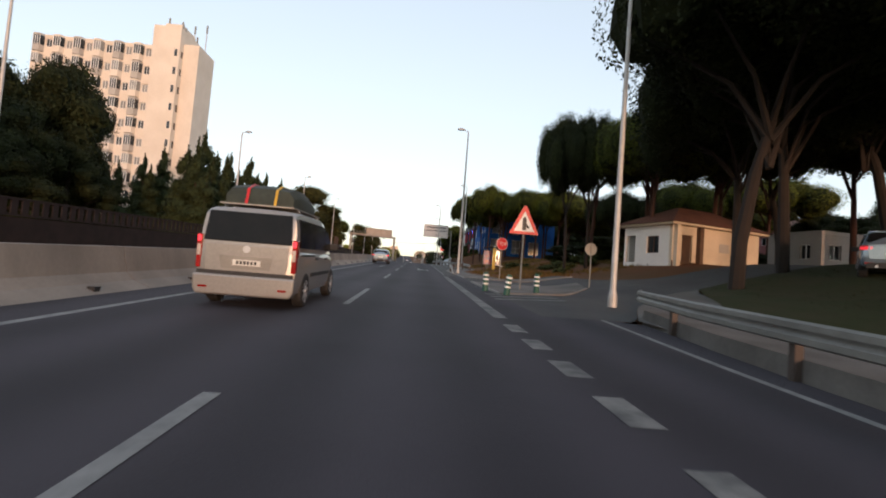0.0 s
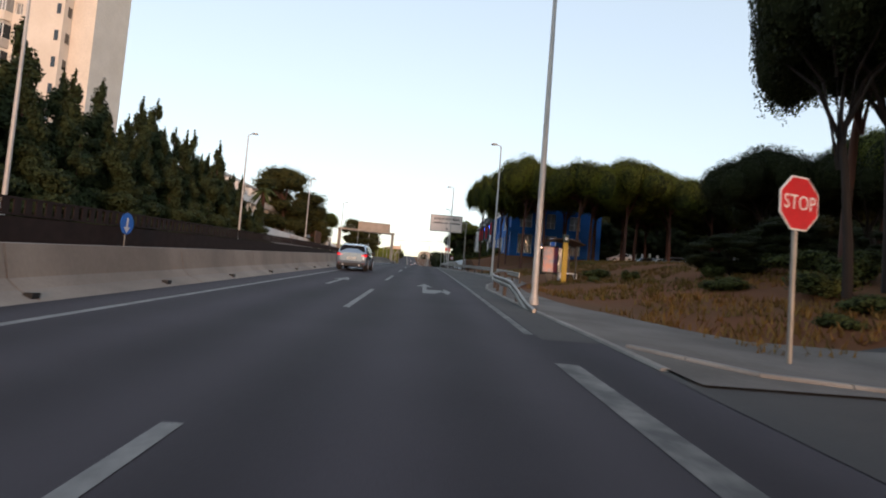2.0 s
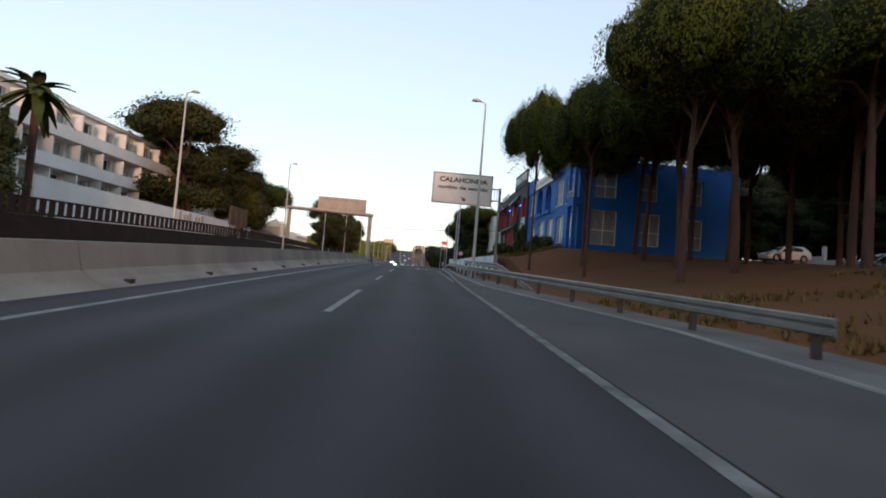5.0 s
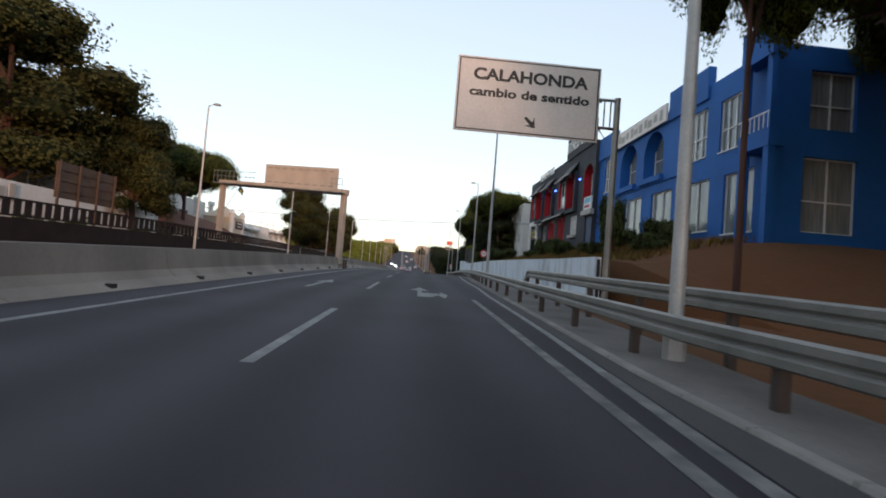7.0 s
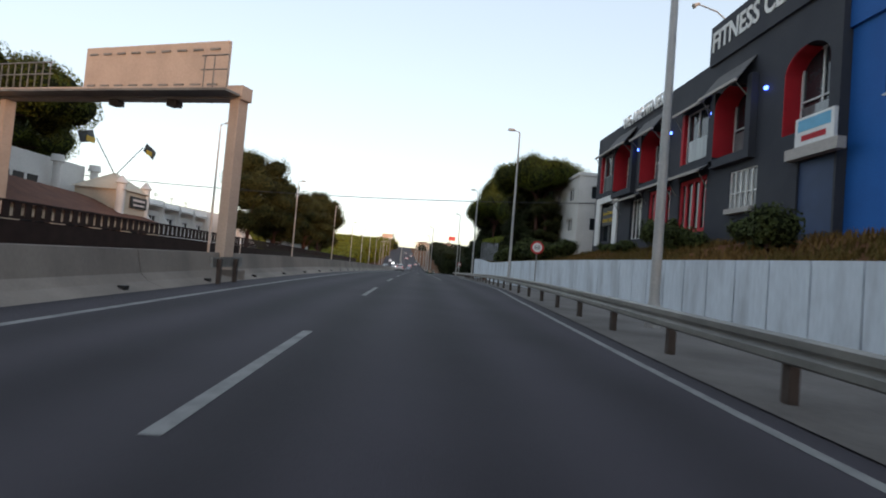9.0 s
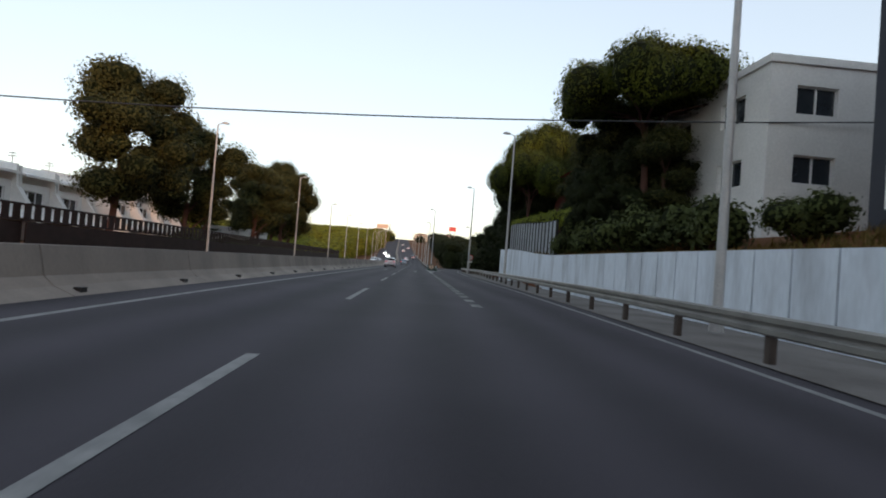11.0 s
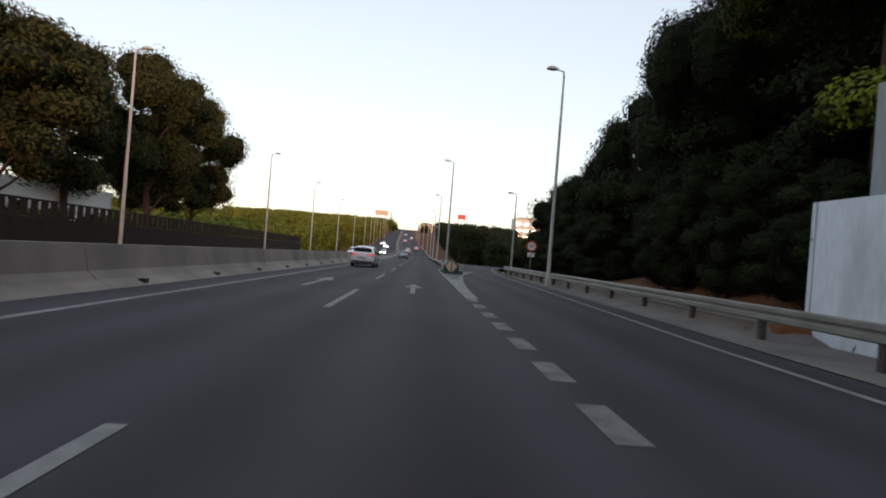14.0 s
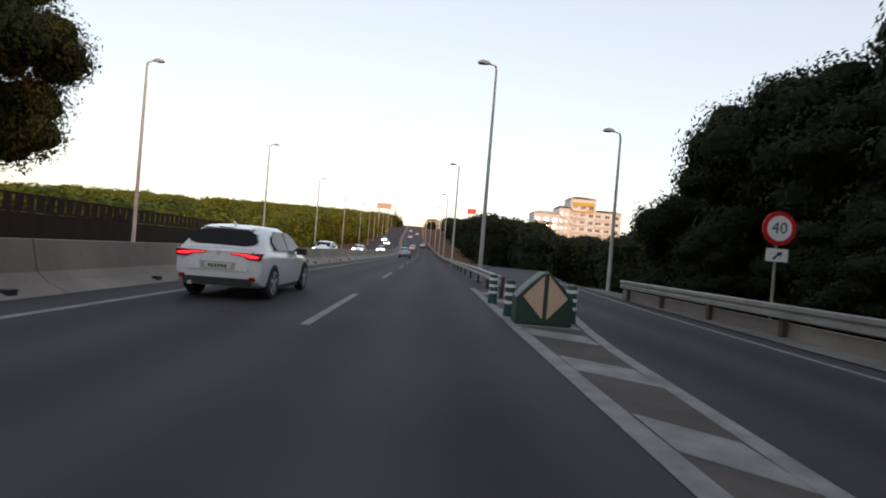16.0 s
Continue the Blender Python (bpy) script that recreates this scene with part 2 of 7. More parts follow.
TILE = paint("clay roof tile", (0.16, 0.062, 0.035), (0.11, 0.042, 0.026), 0.9, 1.0, 0.4, 10)
BARK = paint("pine bark", (0.095, 0.040, 0.028), (0.05, 0.025, 0.019), 0.95, 1.5, 0.6, 10, stretch=(1, 1, 0.3))
# Darker copy of the bark: the missing sun on these trunks is painted in.
SHADEBARK = paint("shade-dark pine bark", (0.026, 0.017, 0.013), (0.014, 0.010, 0.008), 0.95, 1.5, 0.6, 10, stretch=(1, 1, 0.3))
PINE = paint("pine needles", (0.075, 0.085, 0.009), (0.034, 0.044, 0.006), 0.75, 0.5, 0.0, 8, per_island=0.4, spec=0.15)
# Darker copy of the needles: the shade of dense crowns is painted in.
SHADEPINE = paint("shade-dark pine needles", (0.024, 0.030, 0.009), (0.011, 0.015, 0.005), 0.8, 0.5, 0.0, 8, per_island=0.4, spec=0.15)
OLIVEPINE = paint("olive pine needles", (0.062, 0.060, 0.016), (0.030, 0.032, 0.010), 0.8, 0.4, 0.0, 8, per_island=0.4, spec=0.15)
CYPRESS = paint("cypress leaves", (0.038, 0.05, 0.018), (0.024, 0.034, 0.013), 0.8, 0.5, 0.0, 8, per_island=0.4, spec=0.15)
BUSH = paint("shrub leaves", (0.07, 0.085, 0.025), (0.04, 0.05, 0.018), 0.8, 0.5, 0.0, 8, per_island=0.4, spec=0.15)
# Crown cores: near-black green stands for the shade between the leaves.
CORE = paint("crown shade", (0.016, 0.02, 0.007), (0.012, 0.015, 0.006), 0.95, 1.0, 0.3, 6, spec=0.1)

# ---- ground, road, kerbs ----
EDGE = [(-60, 1.9), (30, 1.85), (50, 2.0), (88, 2.0), (97, 2.2), (104, 2.5), (112, 2.65), (118, 2.95), (125, 3.1), (131, 3.4), (140, 3.95), (149, 4.7), (172, 5.3), (196, 5.5), (222, 6.6), (228, 6.95), (245, 8.6), (262, 11.5), (280, 16)]


def along(table, y):
    return float(np.interp(y, [k[0] for k in table], [k[1] for k in table]))


def span(y0, y1, by=4.0):
    n = max(2, int(math.ceil((y1 - y0) / by)) + 1)
    return [y0 + (y1 - y0) * i / (n - 1) for i in range(n)]


def bend(y):
    """The far road swings a little to the left."""
    return -0.034 * max(0.0, y - 300) * step(300, 420, y)


def ribbon(x0, x1, y0, y1, lift, by=4.0, down=0.0):
    """A strip that follows the road between two lateral lines (numbers or functions of y)."""
    a = x0 if callable(x0) else (lambda y: x0)
    b = x1 if callable(x1) else (lambda y: x1)
    g, rows = Geo(), []
    for y in span(y0, y1, by):
        z = Z(y) + lift
        r = [(a(y) + bend(y), y, z), (b(y) + bend(y), y, z)]
        if down:
            r = [(a(y) + bend(y), y, z - down)] + r + [(b(y) + bend(y), y, z - down)]
        rows.append(r)
    g.rings(rows, caps=bool(down), closed=bool(down))
    return g


def bank(x, y):
    """Height of the land beside the carriageways, above the road."""
    r = 0.0
    if x > 3:
        low = step(6.6, 10.5, x) * 0.55 + step(9, 21, x) * 1.9
        town = step(8.55, 8.6, x) * 1.95 + step(9, 15, x) * 1.4 + step(20, 60, x) * 1.0
        wood = step(9.0, 9.2, x) * 2.6 + step(9.3, 14, x) * 1.2 + step(14, 60, x) * 2
        valley = -step(9, 26, x) * 5.0
        a, b, c = step(104, 116, y), step(160, 196, y), step(197, 240, y)
        if y > 197.4:
            r = (1 - step(197.4, 232, y)) * (0.4 + step(8.2, 14, x) * 2.2) * step(7.2, 8.4, x) + c * valley
        else:
            r = (1 - a) * low + a * ((1 - b) * town + b * wood)
    elif x < -19:
        r = step(-19, -40, x) * 0.6
        r -= step(200, 330, y) * step(-19, -60, x) * 3.0
    return r


def land():
    xs = [-1500, -700, -350, -200, -120, -80, -60, -50, -40, -34, -28, -24, -21, -19, -6, 2.5, 3.2, 4, 5, 6, 7, 7.6, 8.2, 8.55, 8.62, 9.0, 9.2, 10, 11, 12, 13, 14, 15, 16, 17, 18, 19, 20, 21, 23, 25, 30, 36, 45, 60, 80, 120, 200, 350, 700, 1500]
    ys = list(np.arange(-60, 9, 3.0)) + list(np.arange(9, 36, 1.5)) + list(np.arange(36, 300, 3.0)) + [197.3, 197.5] + list(np.arange(300, 900, 20.0)) + [1000, 1300, 1800, 2600, 3900]
    ys = sorted(ys)
    g, k = Geo(), len(xs)
    for y in ys:
        for x in xs:
            z = Z(y) + bank(x, y) - 0.06 - 0.1 * step(9, 12, y) * step(36, 33, y) * (x > 3)
            far = step(60, 500, abs(x)) * step(0, 300, abs(x))
            z = z * (1 - 0.6 * far)
            wob = 0.12 * noise.noise((x * 0.3, y * 0.3, 0)) * step(12, 16, x) * step(34, 40, y)
            g.v.append((x, y, z + wob))
    for j in range(len(ys) - 1):
        for i in range(k - 1):
            g.f.append((j * k + i, j * k + i + 1, (j + 1) * k + i + 1, (j + 1) * k + i))
    return solo("ground", g, DIRT, "dry reddish earth and thin grass beside the road", "ground", "structure")


land()
def draped(x0, x1, y0, y1, lift, across=6, by=1.5):
    """A sheet between two lateral lines that lies on the land."""
    a = x0 if callable(x0) else (lambda y: x0)
    b = x1 if callable(x1) else (lambda y: x1)
    rows = []
    for y in span(y0, y1, by):
        rows.append([(x, y, Z(y) + bank(x, y) + lift) for x in (a(y) + (b(y) - a(y)) * i / across for i in range(across + 1))])
    return Geo().rings(rows, caps=False, closed=False)


def kerb(path, name_to, width=0.14, high=0.12, base=0.0):
    """Kerb stones along points (x, y), one piece a metre or so."""
    pts = [Vector((x, y, 0)) for x, y in path]
    for p, q in zip(pts, pts[1:]):
        n = max(1, round((q - p).length))
        way = (q - p).normalized()
        side = Vector((way.y, -way.x, 0)) * width
        for i in range(n):
            a, b = p.lerp(q, (i + 0.01) / n), p.lerp(q, (i + 0.99) / n)
            ring = lambda c: [(c.x, c.y, Z(c.y) - 0.3), (c.x + side.x, c.y + side.y, Z(c.y) - 0.3), (c.x + side.x, c.y + side.y, Z(c.y) + bank(c.x, c.y) + base + high), (c.x + side.x * 0.15, c.y + side.y * 0.15, Z(c.y) + bank(c.x, c.y) + base + high), (c.x, c.y, Z(c.y) + bank(c.x, c.y) + base + high - 0.03)]
            part("kerbstone", Geo().rings([ring(a), ring(b)]), KERB, name_to)


def edge_of_road(y):
    """Right-hand limit of the asphalt."""
    return along([(-60, 4.9), (6, 5.0), (12, 5.6), (14, 3.2), (37, 3.1), (44, 2.9), (50, 2.85), (54.7, 3.5), (59.7, 5.1), (66, 5.7), (78, 5.6), (90, 3.0), (100, 2.75), (112, 3.1), (126, 3.6), (140, 4.5), (150, 5.2), (172, 5.9), (196, 6.4), (222, 7.3), (228, 7.7), (245, 9.3), (262, 12.5), (280, 17)], y)


solo("road", ribbon(-7.0, edge_of_road, -60, 280, 0.0, 1.5), ASPHALT, "dark grey asphalt dual carriageway, worn along the wheel tracks", "road", "structure")
solo("road_far", ribbon(-7.0, 2.6, 280, 1000, 0.0, 8), ASPHALT, "asphalt road that climbs the far hill", "road", "structure")
solo("road_opposite", ribbon(-16.6, -7.5, -60, 1000, 0.0, 8), ASPHALT, "asphalt carriageway for the oncoming traffic", "road", "structure")
street_near = lambda x: along([(3.04, 12.2), (5.6, 12.4), (7.4, 16.4), (9, 18.3), (13.5, 20.8), (22, 22.3), (48, 24)], x)
street_far = lambda x: along([(3.04, 33.4), (10.4, 33.4), (10.9, 29.4), (13, 26.9), (20, 27.4), (48, 29.5)], x)


def between(near, far, x0, x1, lift, by=0.6, rows=14):
    """A sheet on the land between two lines y(x)."""
    xs = span(x0, x1, by)
    out = [[(x, y, Z(y) + bank(x, y) + lift) for y in (near(x) + (far(x) - near(x)) * i / rows for i in range(rows + 1))] for x in xs]
    return Geo().rings(out, caps=False, closed=False)


solo("side_street", between(street_near, street_far, 3.04, 48, 0.008), ASPHALT_OLD, "patched asphalt side street that joins the main road", "road", "structure")
solo("side_street", draped(3.06, 10.4, 32.6, 36.4, 0.004, 10, 0.7), ASPHALT_OLD, "worn asphalt at the corner of the side street", "road", "structure")
solo("grass_verge", between(lambda x: -40, lambda x: street_near(x) - 0.1 - 4.2 * (1 - step(8.6, 11.5, x)), 6.3, 40, 0.10, 1.0, 40), GRASS, "rough green grass behind the crash barrier", "verge", "structure")
solo("gravel_corner", between(lambda x: street_near(x) - 4.3 * (1 - step(8.6, 11.5, x)) - 0.12, lambda x: street_near(x) - 0.02, 5.6, 11.4, 0.06, 0.4, 8), PAVING, "dusty pale gravel at the corner of the side street", "verge", "structure")
island = lambda y: along([(19.6, 3.4), (22, 6.4), (25, 8.6), (28.4, 9.2)], y)
solo("pavement", draped(3.15, island, 19.8, 28.2, 0.06, 5, 0.7), PAVING, "dusty concrete paved traffic island", "pavement", "structure")
walk_r = lambda y: edge_of_road(y) + along([(33, 7.5), (38, 3.4), (44, 1.9), (100, 1.6), (115, 2.0), (198, 2.3), (240, 1.2)], y)
solo("pavement", draped(lambda y: edge_of_road(y) + 0.1, walk_r, 33.2, 113.4, 0.04, 6), PAVING, "dusty pale paved strip beside the road", "pavement", "structure")
solo("pavement", draped(lambda y: edge_of_road(y) - 0.05, lambda y: along([(110, 5.2), (113, 7.2), (122, 7.95), (145, 8.15), (197.7, 8.7), (240, 10.5)], y), 110.5, 240, 0.018, 4), PAVING, "dusty concrete strip at the foot of the wall", "pavement", "structure")
kerbs = thing("kerb", "pale worn concrete kerb beside the asphalt", "kerb", kind="structure")
kerb([(3.15, 19.6), (3.0, 24), (3.0, 28.3)], kerbs, 0.14, 0.07)
kerb([(3.15, 19.6), (6.3, 21.8), (8.5, 24.8)], kerbs, 0.14, 0.05, 0.02)
kerb([(edge_of_road(y), y) for y in range(34, 114, 2)], kerbs, 0.14, 0.045)
kerb([(10.5, 33.2), (6.4, 33.25), (4.4, 33.9), (3.3, 35.6)], kerbs, 0.16, 0.06, 0.03)

solo("hard_shoulder", ribbon(lambda y: along(EDGE, y) + 0.12, edge_of_road, 36, 113, 0.005, 1.5), ASPHALT_OLD, "paler dusty asphalt shoulder beside the lane", "road", "structure")


def tufts(x0, x1, y0, y1, count, seed, material, label, high=0.28):
    """Rough grass over a stretch of land, thinning out in patches."""
    rng = np.random.default_rng(seed)
    g = Geo()
    for i in range(count):
        x, y = rng.uniform(x0, x1), rng.uniform(y0, y1)
        if x < edge_of_road(y) + 2.2 or 11 < y < 34 and y > street_near(x) - 0.5 - 4 * (1 - step(8.6, 11.5, x)) or noise.noise((x * 0.18, y * 0.18, seed)) < -0.12:
            continue
        z = Z(y) + bank(x, y) - 0.08
        for k in range(5):
            a, h = rng.uniform(0, 6.28), high * rng.uniform(0.45, 1.2)
            dx, dy = 0.16 * math.cos(a), 0.16 * math.sin(a)
            px, py = x + rng.uniform(-0.16, 0.16), y + rng.uniform(-0.16, 0.16)
            g.quad((px - 0.035 * dy / 0.16, py + 0.035 * dx / 0.16, z), (px + 0.035 * dy / 0.16, py - 0.035 * dx / 0.16, z), (px + dx * rng.uniform(0.4, 1.3), py + dy * rng.uniform(0.4, 1.3), z + h))
    me = bpy.data.meshes.new("grass")
    me.from_pydata(g.v, [], g.f)
    me.materials.append(material)
    tagged(new("grass", me), label, "grass", kind="stuff")


tufts(6, 34, 36, 86, 9000, 3, STRAW, "dry straw and olive grass on the waste ground")
tufts(8.4, 30, 2, 20, 6000, 5, GRASS, "rough green grass behind the crash barrier", 0.2)
tufts(8.8, 15, 114.8, 197, 5200, 7, STRAW, "dry brown weeds along the top of the wall", 0.35)

# ---- road markings ----
def stripe(x, y0, y1, width=0.12, lift=0.006, by=3.0):
    a = x if callable(x) else (lambda y: x)
    return ribbon(lambda y: a(y) - width / 2, lambda y: a(y) + width / 2, y0, y1, lift, by)


DASHES = [(-1.6, 4.2), (11.7, 17.1), (25.2, 31.0), (38.6, 44.6), (50.9, 56.5), (64.2, 69.8), (77.0, 82.6), (88.6, 92.3), (99.2, 104.6), (111.3, 116.2), (122.7, 127.2), (134.8, 139.6), (147.0, 152.0), (159.6, 164.8), (172.6, 178.3), (185.0, 190.4), (197.5, 202.7), (209.4, 214.4), (220.5, 226.0)]
DASHES += [(234 + 13 * i, 239.3 + 13 * i) for i in range(24)]
lane_line = thing("lane_line", "worn white dashed lane line painted on the asphalt", "road marking", kind="structure")
for a, b in DASHES:
    part("dash", stripe(-1.75, a, b, 0.15), LINE, lane_line)
solo("edge_line", stripe(-5.25, -60, 600, 0.16, by=5), LINE, "white line along the median side of the carriageway", "road marking", "structure")
solo("edge_line", stripe(lambda y: along(EDGE, y), 36.5, 100, 0.17), LINE_WORN, "worn white line along the outer edge of the lane", "road marking", "structure")
solo("edge_line", stripe(lambda y: along(EDGE, y), 100, 262, 0.14), LINE, "white line along the outer edge of the lane", "road marking", "structure")
solo("edge_line", stripe(lambda y: 4.35 + 0.05 * max(0, y - 6), -20, 13, 0.14), LINE, "white line along the outer edge of the slip lane", "road marking", "structure")
solo("edge_line", stripe(1.82, 92, 110, 0.16), LINE_WORN, "half worn away white line beside the lane", "road marking", "structure")
slip_line = thing("slip_lane_line", "short thick white dashes beside the slip lane", "road marking", kind="structure")
for i in range(24):
    part("dash", stripe(lambda y: 1.8, 160.0 + 1.8 * i, 160.98 + 1.8 * i, 0.30), LINE_WORN, slip_line)
for a, b in ((-16.4, -15.5), (-14.7, -13.8), (-13, -12.1), (-11.3, -10.4), (-9.6, -8.7), (-7.9, -7.0), (-6.2, -5.3), (-4.5, -3.6), (-2.8, -1.9), (-1.1, -0.2), (0.6, 1.5), (2.3, 3.2), (4.0, 4.9), (5.7, 6.6), (7.4, 8.3), (9.1, 10.1), (11.2, 34.0)):
    part("dash", stripe(lambda y: 1.85, a, b, 0.32), LINE_WORN, slip_line)
hatching = thing("hatched_marking", "faded white stripes painted before the traffic island", "road marking", kind="structure")
for y in (16.6, 17.7, 18.8):
    part("stripe", Geo().quad((2.6, y, Z(y) + 0.012), (5.6, y + 1.6, Z(y + 1.6) + 0.02), (5.5, y + 2.0, Z(y + 2) + 0.02), (2.6, y + 0.4, Z(y + 0.4) + 0.012)), LINE_WORN, hatching)


def arrow(x, y0, y1, side=False, name="road_arrow"):
    """A painted arrow from its tail to its tip; side adds a branch to the right."""
    w, head = 0.08, 2.1
    t = thing(name, "white arrow painted on the asphalt" if not side else "worn white arrow for straight on and right", "road marking", kind="structure")
    n = 5
    g = stripe(x, y0, y1 - head, 0.17, 0.008, 1.2)
    part("shaft", g, LINE, t)
    z = lambda y: Z(y) + 0.008
    part("head", Geo().quad((x - 0.34, y1 - head, z(y1 - head)), (x + 0.34, y1 - head, z(y1 - head)), (x, y1, z(y1))), LINE, t)
    if side:
        b = y0 + 0.9
        part("branch", Geo().quad((x + 0.085, y0, z(y0)), (x + 0.36, y0 + 0.1, z(y0 + 0.1)), (x + 0.62, b + 0.25, z(b + 0.25)), (x + 0.72, b + 0.7, z(b + 0.7)), (x + 0.60, b + 1.1, z(b + 1.1)), (x + 0.085, b + 0.95, z(b + 0.95))), LINE, t)
        part("branch_head", Geo().quad((x + 0.62, b + 0.25, z(b + 0.25)), (x + 0.8, b - 0.9, z(b - 0.9)), (x + 0.98, b + 0.6, z(b + 0.6)), (x + 0.75, b + 2.0, z(b + 2)), (x + 0.72, b + 0.7, z(b + 0.7))), LINE, t)
    return t


arrow(0.05, 44.6, 50.3, True)
arrow(-3.5, 45.5, 50.9)
arrow(0.08, 109.6, 114.6, True)
arrow(-3.62, 110.2, 115.3)
arrow(-0.03, 202.6, 207.4)
arrow(-3.45, 202.6, 208.0)


# ---- median barrier ----
def barrier():
    t = thing("median_barrier", "beige concrete median barrier with a stained foot and vertical joints", "barrier", kind="structure")
    prof = [(-6.35, 0.0), (-6.75, 0.16), (-6.95, 0.34), (-7.08, 0.92), (-7.32, 0.92), (-7.42, 0.3), (-7.6, 0.0)]
    y = -60.0
    while y < 300:
        y1 = min(300.0, y + 6.0)
        g = Geo()
        g.rings([[(px, q, Z(q) + pz) for px, pz in prof] for q in (y + 0.015, (y + y1) / 2, y1 - 0.015)])
        part("concrete_block", g, CONCRETE, t)
        y = y1
    g = Geo().rings([[(px + bend(q), q, Z(q) + pz) for px, pz in prof] for q in span(300, 900, 10)])
    part("concrete_block", g, CONCRETE, t)
    y = -20.0
    g = Geo()
    while y < 260:
        g.box(-6.6, y, Z(y) + 0.02, -6.45, y + 0.18, Z(y) + 0.14)
        y += 4.3
    part("drain_marks", g, BLACK, t, "small dark drain holes at the foot")


barrier()


# ---- fence on the far side ----
def fence(y0, y1, x=-18.2):
    t = thing("slatted_fence", "dark brown slatted screen fence along the opposite carriageway", "fence", kind="structure")
    body = Geo().rings([[(x, q, Z(q) + 0.1), (x - 0.06, q, Z(q) + 0.1), (x - 0.06, q, Z(q) + 1.55), (x, q, Z(q) + 1.55)] for q in span(y0, y1, 4)])
    part("panel", body, FENCE, t)
    for h in (2.32, 1.6):
        part("rail", Geo().rings([[(x + 0.05, q, Z(q) + h), (x - 0.07, q, Z(q) + h), (x - 0.07, q, Z(q) + h + 0.1), (x + 0.05, q, Z(q) + h + 0.1)] for q in span(y0, y1, 4)]), FENCE, t)
    y = y0
    slat = mesh_of("slat", Geo().box(-0.03, -0.19, 0, 0.03, 0.19, 0.8), FENCE)
    while y < y1:
        ob = new("slat", slat)
        ob.location = (x, y, Z(y) + 1.6)
        ob.parent = t
        y += 0.62 if y0 < 300 else 1.2


fence(-20, 76)
fence(76, 170)
fence(170, 262, -18.0)


# ---- lamps ----
def street_lamp(x, y, height=12.0, arm=0.95, base=0.0):
    """A lamp with its arm along +x; arm may be negative."""
    s = 1 if arm > 0 else -1
    z0 = Z(y) + base
    x += bend(y)
    t = thing("street_lamp", "tall tapered grey steel street lamp with a flat single head, unlit", "street lamp", (x, y, z0), group="street lamps")
    part("pole", Geo().tube([(0, 0, 0.25), (0, 0, 3), (0, 0, height - 0.3), (s * 0.05, 0, height - 0.05)], [0.11, 0.1, 0.055, 0.05], 10), POLE, t, smooth=True)
    part("foot", Geo().tube([(0, 0, -0.3), (0, 0, 0.05), (0, 0, 0.28)], [0.16, 0.16, 0.115], 10), POLE, t)
    part("arm", Geo().tube([(0, 0, height - 0.1), (s * 0.25, 0, height - 0.02), (arm * 0.7, 0, height + 0.02)], 0.035, 8), POLE, t)
    head = Geo()
    a, b = arm * 0.45, arm * 1.3
    secs = []
    for u, w, hh in ((0, 0.07, 0.06), (0.2, 0.14, 0.12), (0.6, 0.19, 0.15), (0.9, 0.15, 0.1), (1, 0.05, 0.05)):
        xx = a + (b - a) * u
        secs.append([(xx, -w, height + 0.0), (xx, -w * 0.8, height + hh), (xx, w * 0.8, height + hh), (xx, w, height)])
    head.rings(secs)
    hd = part("lamp_head", head, POLE, t)
    part("lens", Geo().box(min(a + 0.2 * s, b - 0.15 * s), -0.12, height - 0.03, max(a + 0.2 * s, b - 0.15 * s), 0.12, height), WHITE, hd, "pale lens")
    return t


for x, y, h, b in ((7.0, 16.5, 12.6, 0.35), (3.87, 42.9, 12.6, 0.1), (6.85, 73.0, 12.1, 0.2), (4.23, 101.1, 11.9, 0.3), (5.42, 129.9, 11.7, 0.5), (7.3, 157.2, 11.7, 0.4), (7.55, 185.6, 11.6, 0.4), (7.6, 213.7, 11.5, 0.4), (3.25, 238.0, 10.9, 0.2), (3.2, 266, 10.9, 0), (3.2, 294, 10.9, 0), (3.2, 322, 10.9, 0), (3.2, 350, 10.9, 0), (3.2, 380, 10.9, 0), (3.2, 412, 10.9, 0), (3.2, 444, 10.9, 0), (3.2, 480, 10.9, 0)):
    street_lamp(x - 0.42, y, h, -0.75, b)
street_lamp(9.75, 238.6, 8.8, -0.75, -0.4)
for i, y in enumerate((22, 50, 77.9, 106, 134, 162, 189.5, 216, 242, 264.3, 288, 312, 338, 364, 392, 420, 450, 480, 512, 545)):
    street_lamp(-18.75 if y < 120 else (-17.9 if y < 200 else -17.0), y, 12.3 if y < 150 else (11.7 if y < 230 else 11.0), 0.75, 0.0)


